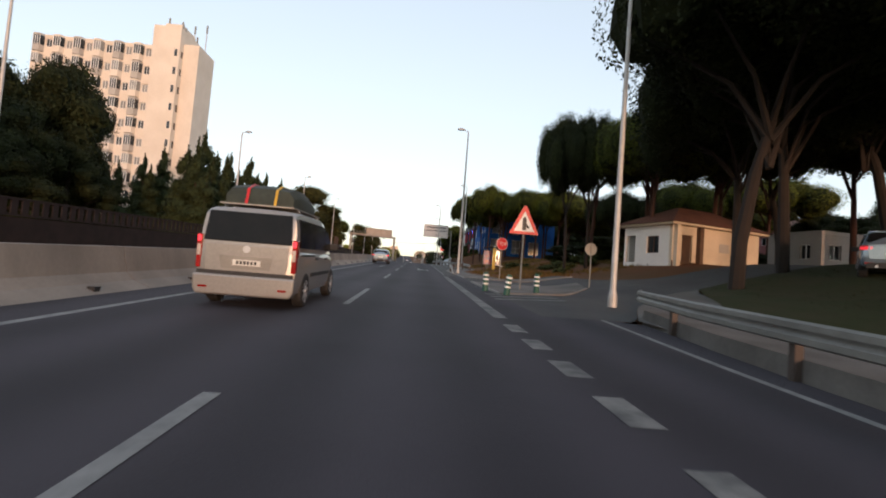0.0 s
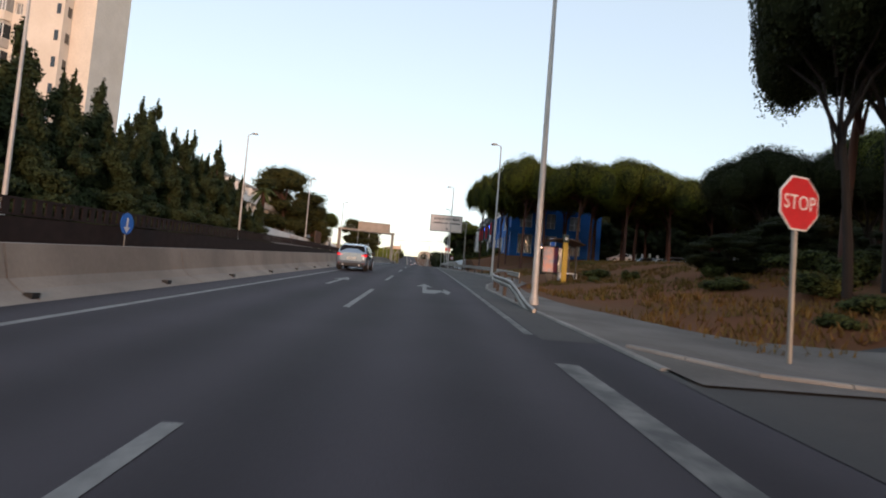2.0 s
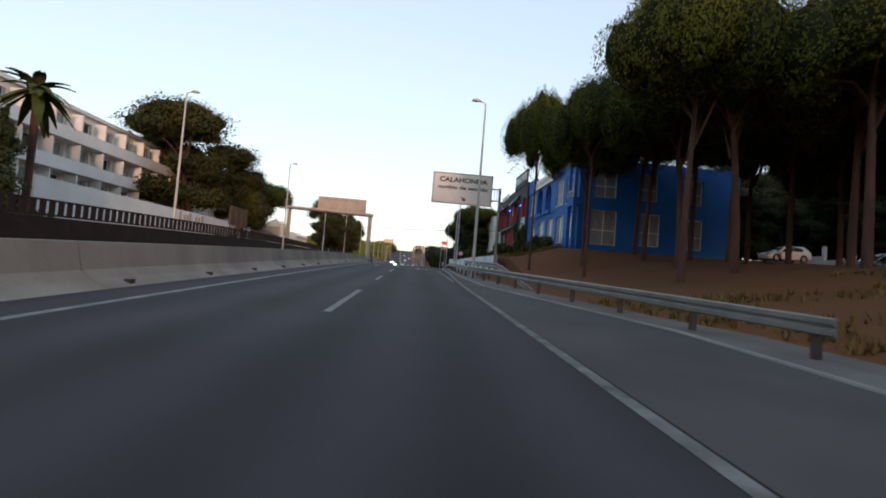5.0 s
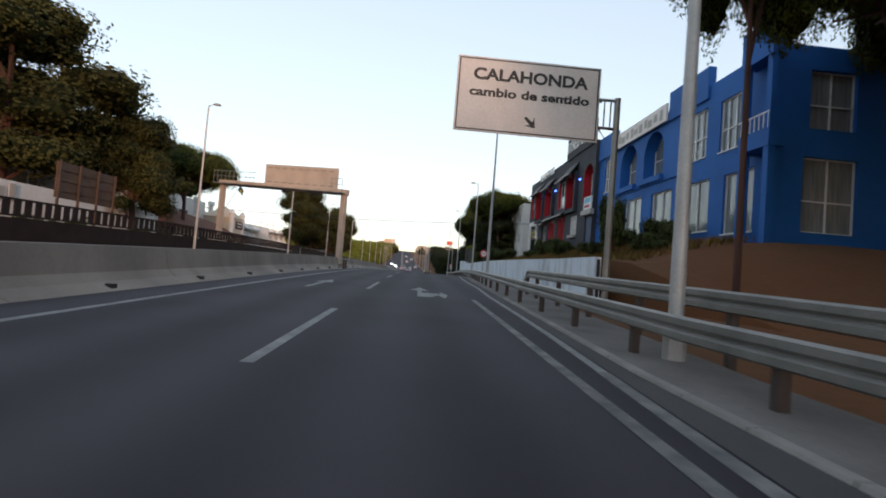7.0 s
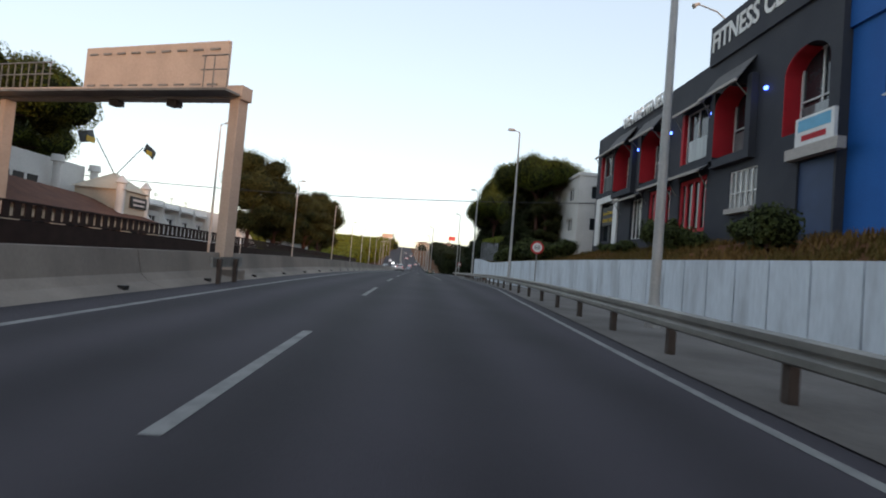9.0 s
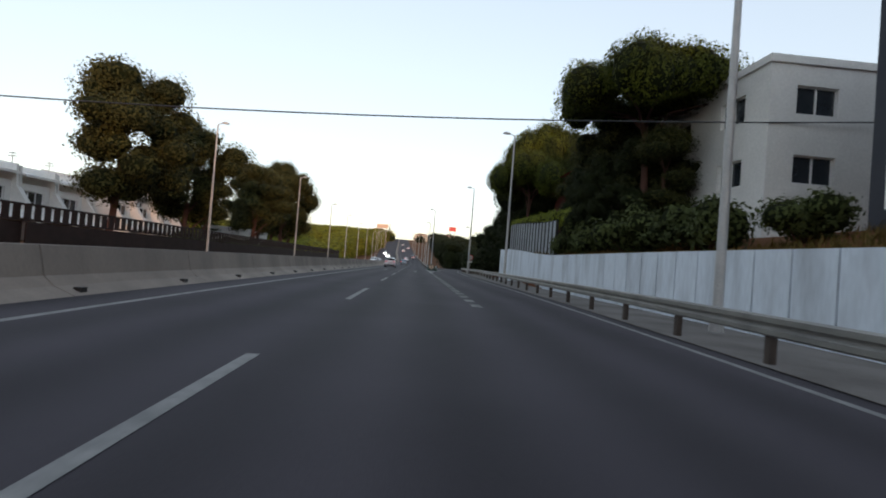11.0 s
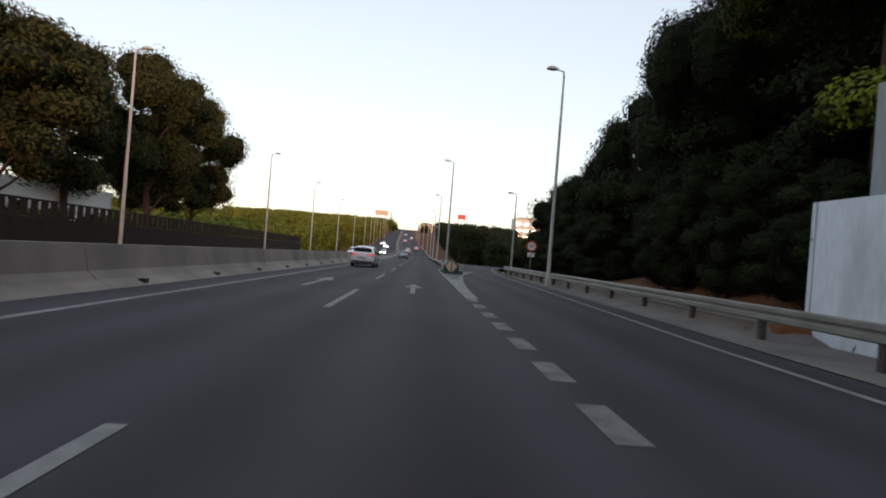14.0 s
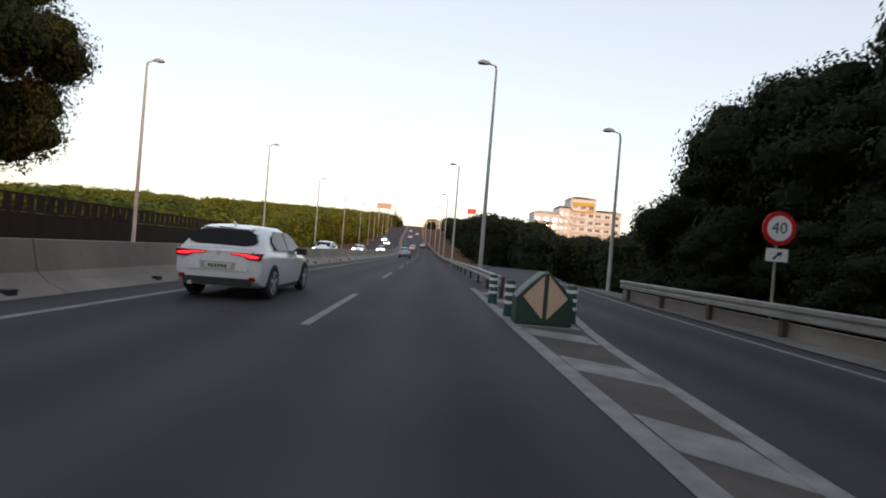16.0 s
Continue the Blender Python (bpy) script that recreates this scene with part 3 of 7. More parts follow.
# ---- crash barriers ----
def guardrail(path, name="guardrail", height=0.72, gap=4.0, base=0.0, dip=0.0, run=4.5, tail=0.0, label="galvanised steel crash barrier on posts"):
    """path: corner points (y, x) in order of y; the beam is smoothed along it."""
    t = thing(name, label, "crash barrier", kind="structure")
    y0, y1 = path[0][0], path[-1][0]
    prof = [(0.0, -0.16), (-0.05, -0.13), (-0.05, -0.05), (0.0, -0.01), (0.0, 0.01), (-0.05, 0.05), (-0.05, 0.13), (0.0, 0.16), (0.02, 0.16), (0.02, -0.16)]
    ys = span(y0, y1, 1.0)
    low = lambda q: -dip * max(0.0, 1 - (q - y0) / run) if run < 4 else -dip * (1 - step(y0, y0 + run, q))
    end = lambda q: -tail * max(0.0, 1 - (y1 - q) / 2.2)
    part("beam", Geo().rings([[(along(path, q) + a + bend(q), q, Z(q) + base + low(q) + end(q) + height - 0.16 + b) for a, b in prof] for q in ys]), GALV, t)
    me = mesh_of("post", Geo().box(0.03, -0.06, -0.6, 0.15, 0.06, height - 0.05), RAILPOST)
    y = y0 + 0.4
    while y < y1:
        ob = new("post", me)
        ob.location = (along(path, y) + bend(y), y, Z(y) + base + low(y) + end(y))
        ob.parent = t
        y += gap
    return t


guardrail([(-30, 4.6), (4, 4.75), (9, 5.1), (13.2, 5.9), (14.0, 6.4)], base=0.1)
guardrail([(40.6, 2.95), (47, 3.0), (50.5, 3.25), (53.5, 3.7), (56, 4.2), (60, 5.5)], gap=2.6, dip=0.6)
guardrail([(59, 6.2), (62, 6.4), (71, 6.55)], gap=3.6)
guardrail([(75, 6.6), (88, 4.6), (100, 3.3), (110, 3.3), (117, 3.5), (126, 4.0), (140, 4.9), (160, 5.7), (175, 6.3), (200, 7.5), (220, 7.7), (232.6, 8.0)], gap=2.9, base=0.05)
guardrail([(91.4, 5.7), (94.8, 4.5), (96, 4.35), (114, 4.5), (117, 5.0)], height=1.12, gap=3.0, dip=1.15, run=3.4, tail=0.5)
guardrail([(228, 2.4), (236, 2.5), (300, 2.6), (420, 2.6)], gap=4.0)

guardrail([(134.4, -6.25), (137.0, -6.3)], gap=1.4, base=0.1)

kerb_wall = lambda y: along([(198, 7.62), (220, 7.85), (232, 8.15), (248, 9.95)], y)
solo("rail_footing", ribbon(kerb_wall, lambda y: kerb_wall(y) + 0.22, 198, 233, 0.36, 2.0, 0.6), CONCRETE, "low stained concrete footing behind the crash barrier", "wall", "structure")

bank_edge = lambda y: along([(-30, 4.75), (4, 4.9), (9, 5.25), (13.2, 6.05)], y)
solo("rail_bank", ribbon(bank_edge, lambda y: bank_edge(y) + 1.3, -30, 13.0, 0.3, 1.5, 0.6), PAVING, "dusty concrete bank under the crash barrier", "verge", "structure")

# ---- overhead signs ----
def facing(x, y, z):
    """Pose of lettering that stands upright and is read by someone who looks along +y."""
    return pose(x, y, z, 90, 0, 0)


def town_sign():
    y = 112.4
    t = thing("town_sign", "large white direction sign on a cantilever steel post, black lettering", "road sign", (7.1, y, Z(y) + 0.3))
    z0, z1, x0, x1 = 5.9, 8.8, -6.28, -0.72
    part("board", Geo().box(x0, -0.03, z0, x1, 0.03, z1), SIGNFACE, t, bevel=0.012)
    g = Geo()
    b = 0.05
    i0, i1, k0, k1 = x0 + 0.06, x1 - 0.06, z0 + 0.06, z1 - 0.06
    g.box(i0, -0.036, k0, i1, -0.031, k0 + b).box(i0, -0.036, k1 - b, i1, -0.031, k1).box(i0, -0.036, k0 + b, i0 + b, -0.031, k1 - b).box(i1 - b, -0.036, k0 + b, i1, -0.031, k1 - b)
    part("border", g, BLACK, t)
    cx = (x0 + x1) / 2
    letters("lettering", "CALAHONDA", 0.62, BLACK, t, facing(cx + 0.05, -0.036, z1 - 0.68), 0.004, 4.45, bold=0.022)
    letters("lettering", "cambio de sentido", 0.46, BLACK, t, facing(cx + 0.05, -0.036, z1 - 1.36), 0.004, 4.65, bold=0.016)
    a = Geo()
    a.prism([(cx - 0.02, z0 + 0.75), (cx - 0.1, z0 + 0.67), (cx + 0.12, z0 + 0.45), (cx - 0.06, z0 + 0.4), (cx + 0.34, z0 + 0.32), (cx + 0.3, z0 + 0.74), (cx + 0.22, z0 + 0.55)], -0.037, -0.031, "y")
    part("arrow", a, BLACK, t)
    part("post", Geo().tube([(0, 0, -0.6), (0, 0, 7.7)], [0.13, 0.12], 12), GALV, t, smooth=True)
    for z in (6.5, 7.6):
        part("arm", Geo().tube([(0, 0, z), (-0.75, 0, z)], 0.06, 8), GALV, t)
        part("arm", Geo().tube([(-0.6, 0.07, z - 0.05), (x0 + 0.3, 0.07, z - 0.05)], 0.05, 6), GALV, t)
    for x in (-0.25, -0.5):
        part("brace", Geo().tube([(x, 0, 6.5), (x, 0, 7.6)], 0.03, 6), GALV, t)


town_sign()


def gantry():
    y = 137.2
    t = thing("sign_gantry", "cream steel overhead gantry seen from behind its sign panel", "gantry", (-7.0, y, Z(y)), -25)

    def tilted(name, geo, mat, bevel=0.0):
        geo.v = [(a, b, c - 0.055 * a) for a, b, c in geo.v]
        return part(name, geo, mat, t, bevel=bevel)
    part("leg", Geo().box(-0.22, -0.22, -0.2, 0.22, 0.22, 6.4), CREAM, t, bevel=0.03)
    part("leg", Geo().box(-14.35, -0.22, -0.4, -13.9, 0.22, 7.1), CREAM, t, bevel=0.03)
    for x in (0.0, -14.1):
        part("footing", Geo().box(x - 0.45, -0.6, -0.4, x + 0.45, 0.6, 0.35), CONCRETE, t)
    tilted("beam", Geo().box(-14.5, -0.25, 6.35, 0.35, 0.25, 6.85), CREAM, 0.03)
    tilted("walkway", Geo().box(-14.5, -0.95, 6.42, 0.3, -0.27, 6.5), GALV)
    panel = tilted("sign_panel", Geo().box(-9.3, 0.3, 6.86, -1.05, 0.42, 8.75), CREAM, 0.01)
    for z in (7.05, 8.4):
        for k in range(9):
            x = -9.0 + 0.88 * k
            tilted("stiffener", Geo().box(x, 0.25, z, x + 0.5, 0.298, z + 0.07), GALV)
    for h in (7.15, 7.65):
        tilted("handrail", Geo().tube([(-14.5, -0.9, h), (-9.3, -0.9, h)], 0.025, 6), GALV)
        tilted("handrail", Geo().tube([(-0.95, -0.9, h), (0.3, -0.9, h)], 0.025, 6), GALV)
    for x in list(np.arange(-14.5, -9.2, 0.5)) + [-0.8, -0.35, 0.3]:
        tilted("baluster", Geo().tube([(x, -0.9, 6.5), (x, -0.9, 7.65)], 0.02, 5), GALV)
    for x in (-6.5, -3.2):
        tilted("lamp", Geo().box(x - 0.25, -0.2, 6.1, x + 0.25, 0.15, 6.34), BLACK, 0.04)


gantry()

# ---- trees ----
def leaf_cloud(name, blobs, material, per=260, size=0.32, seed=1, flat=0.6, core=0.72, inside=0.62):
    """A crown: leaf tufts scattered through uneven clumps (centre, radii) about a dark core that stands for inner
    shade.
    """
    rng = np.random.default_rng(seed)
    V, F = [], []
    n = 0
    for c, r in blobs:
        c, r = np.array(c), np.array(r)
        k = max(12, int(per * (r[0] * r[1] + r[0] * r[2] + r[1] * r[2]) / 3))
        d = rng.normal(size=(k, 3))
        d /= np.linalg.norm(d, axis=1)[:, None]
        rad = rng.uniform(inside, 1.04, size=(k, 1)) ** 0.7
        lump = 1 + 0.18 * np.sin(5 * d[:, :1] + seed) * np.cos(4 * d[:, 1:2] + c[0])
        p = c + d * r * rad * lump
        up = d + np.array((0, 0, 0.12)) + 0.36 * rng.normal(size=(k, 3))
        a = np.cross(up, rng.normal(size=(k, 3)))
        a /= np.linalg.norm(a, axis=1)[:, None]
        b = np.cross(up, a)
        b /= np.linalg.norm(b, axis=1)[:, None]
        s = size * rng.uniform(0.55, 1.25, size=(k, 1))
        quad = np.stack([p - a * s, p + b * s * flat, p + a * s, p - b * s * flat], 1)
        V.append(quad.reshape(-1, 3))
        F.append(np.arange(n, n + 4 * k).reshape(-1, 4))
        n += 4 * k
    V, F = np.concatenate(V), np.concatenate(F)
    me = bpy.data.meshes.new(name)
    me.from_pydata(V.tolist(), [], F.tolist())
    me.materials.append(material)
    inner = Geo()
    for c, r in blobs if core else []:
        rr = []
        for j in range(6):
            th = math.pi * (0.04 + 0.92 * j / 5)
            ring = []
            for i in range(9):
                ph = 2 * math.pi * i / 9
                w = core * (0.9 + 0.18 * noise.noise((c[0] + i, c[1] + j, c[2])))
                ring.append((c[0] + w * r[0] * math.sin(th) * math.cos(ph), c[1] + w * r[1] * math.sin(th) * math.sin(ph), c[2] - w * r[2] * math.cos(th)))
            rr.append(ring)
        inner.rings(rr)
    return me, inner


def limb(g, pts, r0, r1, sides=7):
    n = len(pts)
    g.tube(pts, [r0 + (r1 - r0) * i / (n - 1) for i in range(n)], sides)


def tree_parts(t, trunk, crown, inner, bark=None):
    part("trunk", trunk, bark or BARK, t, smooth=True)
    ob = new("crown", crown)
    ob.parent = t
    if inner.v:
        part("shade_core", inner, CORE, t)


def stone_pine(seed, height=12.0, spread=5.0, depth=2.2, material=None, lean=0.9, bare=0.62, bark=None):
    """An umbrella pine: long trunk, forked limbs, flat crown of clumps."""
    rng = random.Random(seed)
    t = thing("stone_pine", "umbrella pine with a bare reddish trunk and a flat green crown", "tree", group="roadside pines")
    g = Geo()
    lx, ly = rng.uniform(-lean, lean), rng.uniform(-lean, lean)
    fork = height * bare
    trunk = [(0, 0, -0.5), (lx * 0.1, ly * 0.1, fork * 0.3), (lx * 0.5, ly * 0.5, fork * 0.7), (lx, ly, fork)]
    limb(g, trunk, 0.24, 0.13, 9)
    blobs = []
    zc = height - depth
    for i in range(7):
        a = 2 * math.pi * (i + rng.random() * 0.5) / 7
        q = spread * rng.uniform(0.4, 0.72)
        ex, ey = lx + q * math.cos(a), ly + q * math.sin(a)
        ez = zc - 0.1 * depth
        limb(g, [(lx * 0.95, ly * 0.95, fork * rng.uniform(0.85, 0.99) if i > 2 else fork * 0.72), (lx + 0.35 * (ex - lx), ly + 0.35 * (ey - ly), fork + 0.45 * (ez - fork)), (ex, ey, ez)], 0.11, 0.04, 6)
    for i in range(34):
        a, q = rng.uniform(0, 6.28), spread * math.sqrt(rng.random()) * 0.86
        w = rng.uniform(0.24, 0.36) * spread
        rise = (1 - (q / spread) ** 2) * depth * 0.62
        blobs.append(((lx + q * math.cos(a), ly + q * math.sin(a), zc - depth * 0.15 + rise + rng.uniform(-0.25, 0.25)), (w, w, depth * rng.uniform(0.36, 0.5))))
    crown, inner = leaf_cloud("crown", blobs, material or PINE, 680, 0.088, seed, 0.5, core=0.84, inside=0.8)
    tree_parts(t, g, crown, inner, bark)
    return t


def round_tree(seed, height=11.0, spread=4.2, low=3.0, material=None, bark=None, name="broad_pine", label="bushy pine with a rounded uneven crown and open branches"):
    rng = random.Random(seed)
    t = thing(name, label, "tree")
    g = Geo()
    lx, ly = rng.uniform(-0.8, 0.8), rng.uniform(-0.8, 0.8)
    limb(g, [(0, 0, -0.5), (lx * 0.4, ly * 0.4, low * 0.7), (lx, ly, height * 0.6)], 0.26, 0.14, 9)
    blobs = []
    for i in range(44):
        u = rng.random()
        z = low + (height - low) * (0.1 + 0.82 * u)
        ring = spread * math.sin(math.pi * (0.16 + 0.72 * u)) * rng.uniform(0.25, 0.8)
        a = rng.uniform(0, 6.28)
        w = spread * rng.uniform(0.2, 0.36)
        c = (lx * 0.7 + ring * math.cos(a), ly * 0.7 + ring * math.sin(a), z)
        blobs.append((c, (w, w, w * 0.75)))
        if i % 4 == 0:
            limb(g, [(lx * 0.5, ly * 0.5, max(low * 0.8, z - 2.2)), ((lx * 0.5 + c[0]) / 2, (ly * 0.5 + c[1]) / 2, z - 0.8), c], 0.09, 0.03, 5)
    crown, inner = leaf_cloud("crown", blobs, material or SHADEPINE, 430, 0.105, seed, 0.5, core=0.7, inside=0.5)
    tree_parts(t, g, crown, inner, bark)
    return t


def conifer(seed, height=10.0, spread=1.9):
    """A spiky cypress or young cedar: tiers of clumps that thin out upwards."""
    rng = random.Random(seed)
    t = thing("cypress", "dark green pointed conifer with ragged tiers", "tree", group="conifer hedge row")
    g = Geo()
    limb(g, [(0, 0, -0.5), (0, 0, height * 0.5), (0, 0, height * 0.96)], 0.16, 0.02, 7)
    blobs = []
    n = 26
    for i in range(n):
        u = i / (n - 1)
        w = spread * (1 - u) ** 0.8 * rng.uniform(0.65, 1.1) + 0.14
        a = rng.uniform(0, 6.28)
        q = w * 0.45
        blobs.append(((q * math.cos(a), q * math.sin(a), 0.6 + u * (height - 0.8)), (w * 0.62, w * 0.62, height * 0.055 + 0.18)))
    crown, inner = leaf_cloud("crown", blobs, CYPRESS, 700, 0.12, seed, core=0.72)
    tree_parts(t, g, crown, inner)
    return t


def shrub(seed, w=1.6, h=1.4, material=None, name="shrub", label="dusty green shrub with small dense leaves"):
    rng = random.Random(seed)
    t = thing(name, label, "shrub")
    g = Geo()
    blobs = []
    for i in range(9):
        a, q = rng.uniform(0, 6.28), w * 0.55 * rng.random()
        c = (q * math.cos(a), q * math.sin(a), h * rng.uniform(0.3, 0.72))
        r = w * rng.uniform(0.3, 0.45)
        blobs.append((c, (r, r, h * 0.32)))
        limb(g, [(0, 0, -0.2), (c[0] * 0.5, c[1] * 0.5, c[2] * 0.5), c], 0.03, 0.012, 4)
    crown, inner = leaf_cloud("crown", blobs, material or BUSH, 700, 0.085, seed, core=0.75)
    part("stems", g, BARK, t)
    ob = new("leaves", crown)
    ob.parent = t
    part("shade_core", inner, CORE, t)
    return t


def put(proto, x, y, z=None, scale=1.0, turn=0.0, tall=None):
    """A copy of a tree at a spot of the land."""
    if z is None:
        z = Z(y) + bank(x, y) - 0.1
    own = proto.scale
    return copy_thing(proto, pose(x, y, z, 0, 0, turn) @ Matrix.Diagonal((scale / own[0], scale / own[1], (tall or scale) / own[2], 1)))


def settle_first(proto, x, y, scale=1.0, turn=0.0, z=None, tall=None):
    z = Z(y) + bank(x, y) - 0.1 if z is None else z
    proto.matrix_basis = pose(x, y, z, 0, 0, turn) @ Matrix.Diagonal((scale, scale, tall or scale, 1))


PINES = [stone_pine(11, 11.5, 5.4, 3.6), stone_pine(12, 12.5, 6.0, 3.8), stone_pine(13, 11.0, 5.0, 3.2), stone_pine(14, 12.0, 5.6, 4.2)]
DEEP = [stone_pine(15, 13.0, 4.8, 5.0, SHADEPINE, 0.6, 0.4, SHADEBARK), stone_pine(16, 12.0, 5.2, 4.6, SHADEPINE, 0.8, 0.42, SHADEBARK)]
BROAD = [round_tree(21, 11.5, 4.8, 3.2, OLIVEPINE), round_tree(22, 10.5, 4.4, 2.6, OLIVEPINE), round_tree(23, 12.5, 5.2, 2.4, OLIVEPINE)]
LOW = [round_tree(24, 8.0, 4.2, 0.4, bark=SHADEBARK, name="dense_tree", label="dense dark evergreen tree with branches to the ground"), round_tree(25, 9.0, 4.6, 0.3, bark=SHADEBARK, name="dense_tree", label="dense dark evergreen tree with branches to the ground")]
SPIRES = [conifer(31, 10.0, 3.0), conifer(32, 9.0, 3.2), conifer(33, 11.0, 2.7)]
SHRUBS = [shrub(41), shrub(42, 2.0, 1.7), shrub(43, 1.4, 1.9)]
_first = set()


def plant(kinds, i, x, y, scale=1.0, z=None, tall=None):
    p = kinds[i % len(kinds)]
    turn = (x * 37 + y * 53) % 360
    if p.name in _first:
        return put(p, x, y, z, scale, turn, tall)
    _first.add(p.name)
    settle_first(p, x, y, scale, turn, z, tall)
    return p


# pines on the right at the start, with shade in their needle and bark colours
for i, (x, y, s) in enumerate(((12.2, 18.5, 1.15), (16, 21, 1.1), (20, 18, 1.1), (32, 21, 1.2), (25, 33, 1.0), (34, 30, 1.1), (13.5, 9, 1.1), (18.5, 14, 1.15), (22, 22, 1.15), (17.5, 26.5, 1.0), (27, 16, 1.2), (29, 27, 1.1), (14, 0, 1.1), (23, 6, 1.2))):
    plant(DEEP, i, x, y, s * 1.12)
# umbrella pines about the hut and the waste ground
for i, (x, y, s, v) in enumerate(((20, 42, 1.0, 1.14), (25, 41, 1.1, 1.12), (16.2, 46, 0.85, 1.16), (17.8, 37.5, 0.85, 1.08), (22, 47, 1.05, 1.16), (28, 45, 1.15, 1.05), (35, 38, 1.2, 1.15),
                                   (33, 62, 1.00, 0.86), (38, 70, 1.10, 0.86), (44, 60, 1.20, 0.9), (50, 76, 1.20, 0.9), (44, 84, 1.20, 0.9),
                                   (9.3, 108, 0.5, 1.22), (12.6, 90.5, 0.8, 1.06), (15.6, 91, 0.9, 1.06), (18.6, 87, 0.95, 0.98), (21.6, 91, 0.95, 1.0), (25, 88, 0.95, 0.96), (28, 92, 0.95, 0.96), (31, 88.5, 0.95, 0.92), (33.5, 94, 0.9, 0.9), (37.5, 90, 0.9, 0.9),
                                   (16, 97, 0.92, 1.08), (20.5, 99, 0.95, 1.08), (25.4, 100, 0.95, 1.08), (30, 101, 0.95, 1.0), (18, 106, 0.95, 1.13), (23, 108, 1.0, 1.18), (28, 108, 0.95, 1.12), (35, 104, 0.95, 0.8), (42, 98, 1.0, 0.8), (48, 106, 1.1, 0.84), (13.4, 107, 0.65, 1.02), (11.2, 100, 0.55, 1.0), (19.7, 111.5, 0.85, 1.12))):
    plant(PINES, i, x, y, s * 0.96, None, v * (1.0 if i < 4 else 1.12))
for i, (x, y, s, v) in enumerate(((12.4, 41.5, 0.62, 1.12), (14.6, 42.5, 0.66, 1.2), (40, 90, 0.95, 1.05), (43, 95, 0.9, 1.0), (28, 66.5, 0.95, 0.8), (33.5, 70, 1.0, 0.84), (32.5, 61.5, 1.0, 0.8))):
    plant(DEEP, i, x, y, s, None, v)
for i, (x, y) in enumerate(((15.8, 52), (19, 53.5), (22, 54), (25.5, 52.5), (29, 51), (33, 50), (38, 52))):
    plant(LOW, i, x, y, 0.6, None, 0.26 + 0.05 * (i % 3))
# a dark backdrop of evergreens behind the waste ground
for i, (x, y, v) in enumerate(((52, 44, 1.0), (54, 52, 1.1), (50, 60, 1.0), (56, 66, 1.1), (50, 92, 0.8), (53, 99, 0.9), (49, 116, 1.0), (42, 122, 1.0), (36, 126, 1.1), (46, 130, 1.2), (44, 48, 0.8), (46, 36, 1.0), (40, 24, 1.1), (44, 12, 1.2), (36, 10, 1.1), (52, 78, 0.8), (34, 118, 0.9), (55, 86, 0.8))):
    plant(LOW, i, x, y, 1.0, None, v)
for i in (*range(13), *range(15, 24)):
    a = radians(19 + 1.75 * i)
    r = 92 + 9 * (i % 2) - 0.55 * i
    plant(LOW, i, r * math.sin(a), 52 + r * math.cos(a), 1.25, None, 1.45 + 0.12 * (i % 3))
# conifers and pines beyond the fence
row = [(-36.6, 70.3, 1.28)]
for i in range(34):
    row.append((-22.6 - 1.7 * (i % 3), 52 + 1.3 * i, (0.92, 1.05, 0.85, 0.98)[i % 4] * (1.0 if i < 27 else 0.85)))
row += [(-31, 57, 0.75), (-34, 61, 0.8), (-30, 66, 0.9), (-40, 66, 0.85), (-33, 74, 0.9)]
for i, (x, y, s) in enumerate(row):
    plant(SPIRES, i, x, y, s * (1.0 if i < 3 else (1.28, 0.92, 1.05)[i % 3]))
for i, (x, y, s, v) in enumerate(((-36.5, 50, 1.0, 1.3), (-38, 36, 1.3, 1.25), (-31, 27, 1.1, 1.0), (-28.5, 128, 2.0, 1.48), (-23.5, 136, 1.2, 1.08), (-21.5, 193, 1.1, 1.06), (-22.4, 183, 1.2, 1.2), (-22.4, 213, 1.2, 1.18), (-21.9, 228, 1.12, 1.3), (-23.5, 221, 1.1, 1.15), (-26, 235, 1.2, 1.1), (-24.6, 240, 1.0, 1.3))):
    plant(BROAD, i, x, y, s, None, v)
for i, (x, y, s, v) in enumerate(((-34.6, 48, 1.6, 2.0), (-31.5, 45.5, 0.95, 1.0), (-33, 40.5, 1.1, 1.3), (-37, 43, 1.3, 1.65), (-39, 38, 1.3, 1.6), (-30.5, 37.5, 0.9, 0.85))):
    plant(LOW, i, x, y, s, None, v)
for i, (x, y, s) in enumerate(((-26.8, 150.5, 1.02), (-34, 150, 0.95), (-39, 156, 1.0), (-37, 164, 0.9))):
    plant(PINES, i + 2, x, y, s * 1.05, None, s * 1.12)
# the wood on the right past the retaining wall
for i, (x, y, s, v) in enumerate(((15, 202, 1.0, 1.0), (14.2, 208, 1.0, 0.95), (14.6, 214, 1.0, 0.9), (14.4, 220.5, 1.05, 1.5), (14.6, 226.5, 1.05, 1.4), (17, 232.5, 1.0, 1.1), (14.2, 223.5, 0.95, 1.3), (19, 238, 1.0, 1.0), (20, 206, 1.2, 1.05), (20, 217, 1.2, 1.1), (22, 227, 1.2, 1.1), (13.4, 199.8, 0.8, 0.8), (25, 236, 1.1, 0.9), (22, 243, 0.9, 0.7), (14.4, 233, 1.05, 1.35), (15.4, 239, 1.05, 1.35), (17.6, 245.5, 1.0, 1.15), (18.5, 236, 1.1, 1.4), (21.5, 244, 1.1, 1.35))):
    plant(LOW, i, x, y, s, None, v)
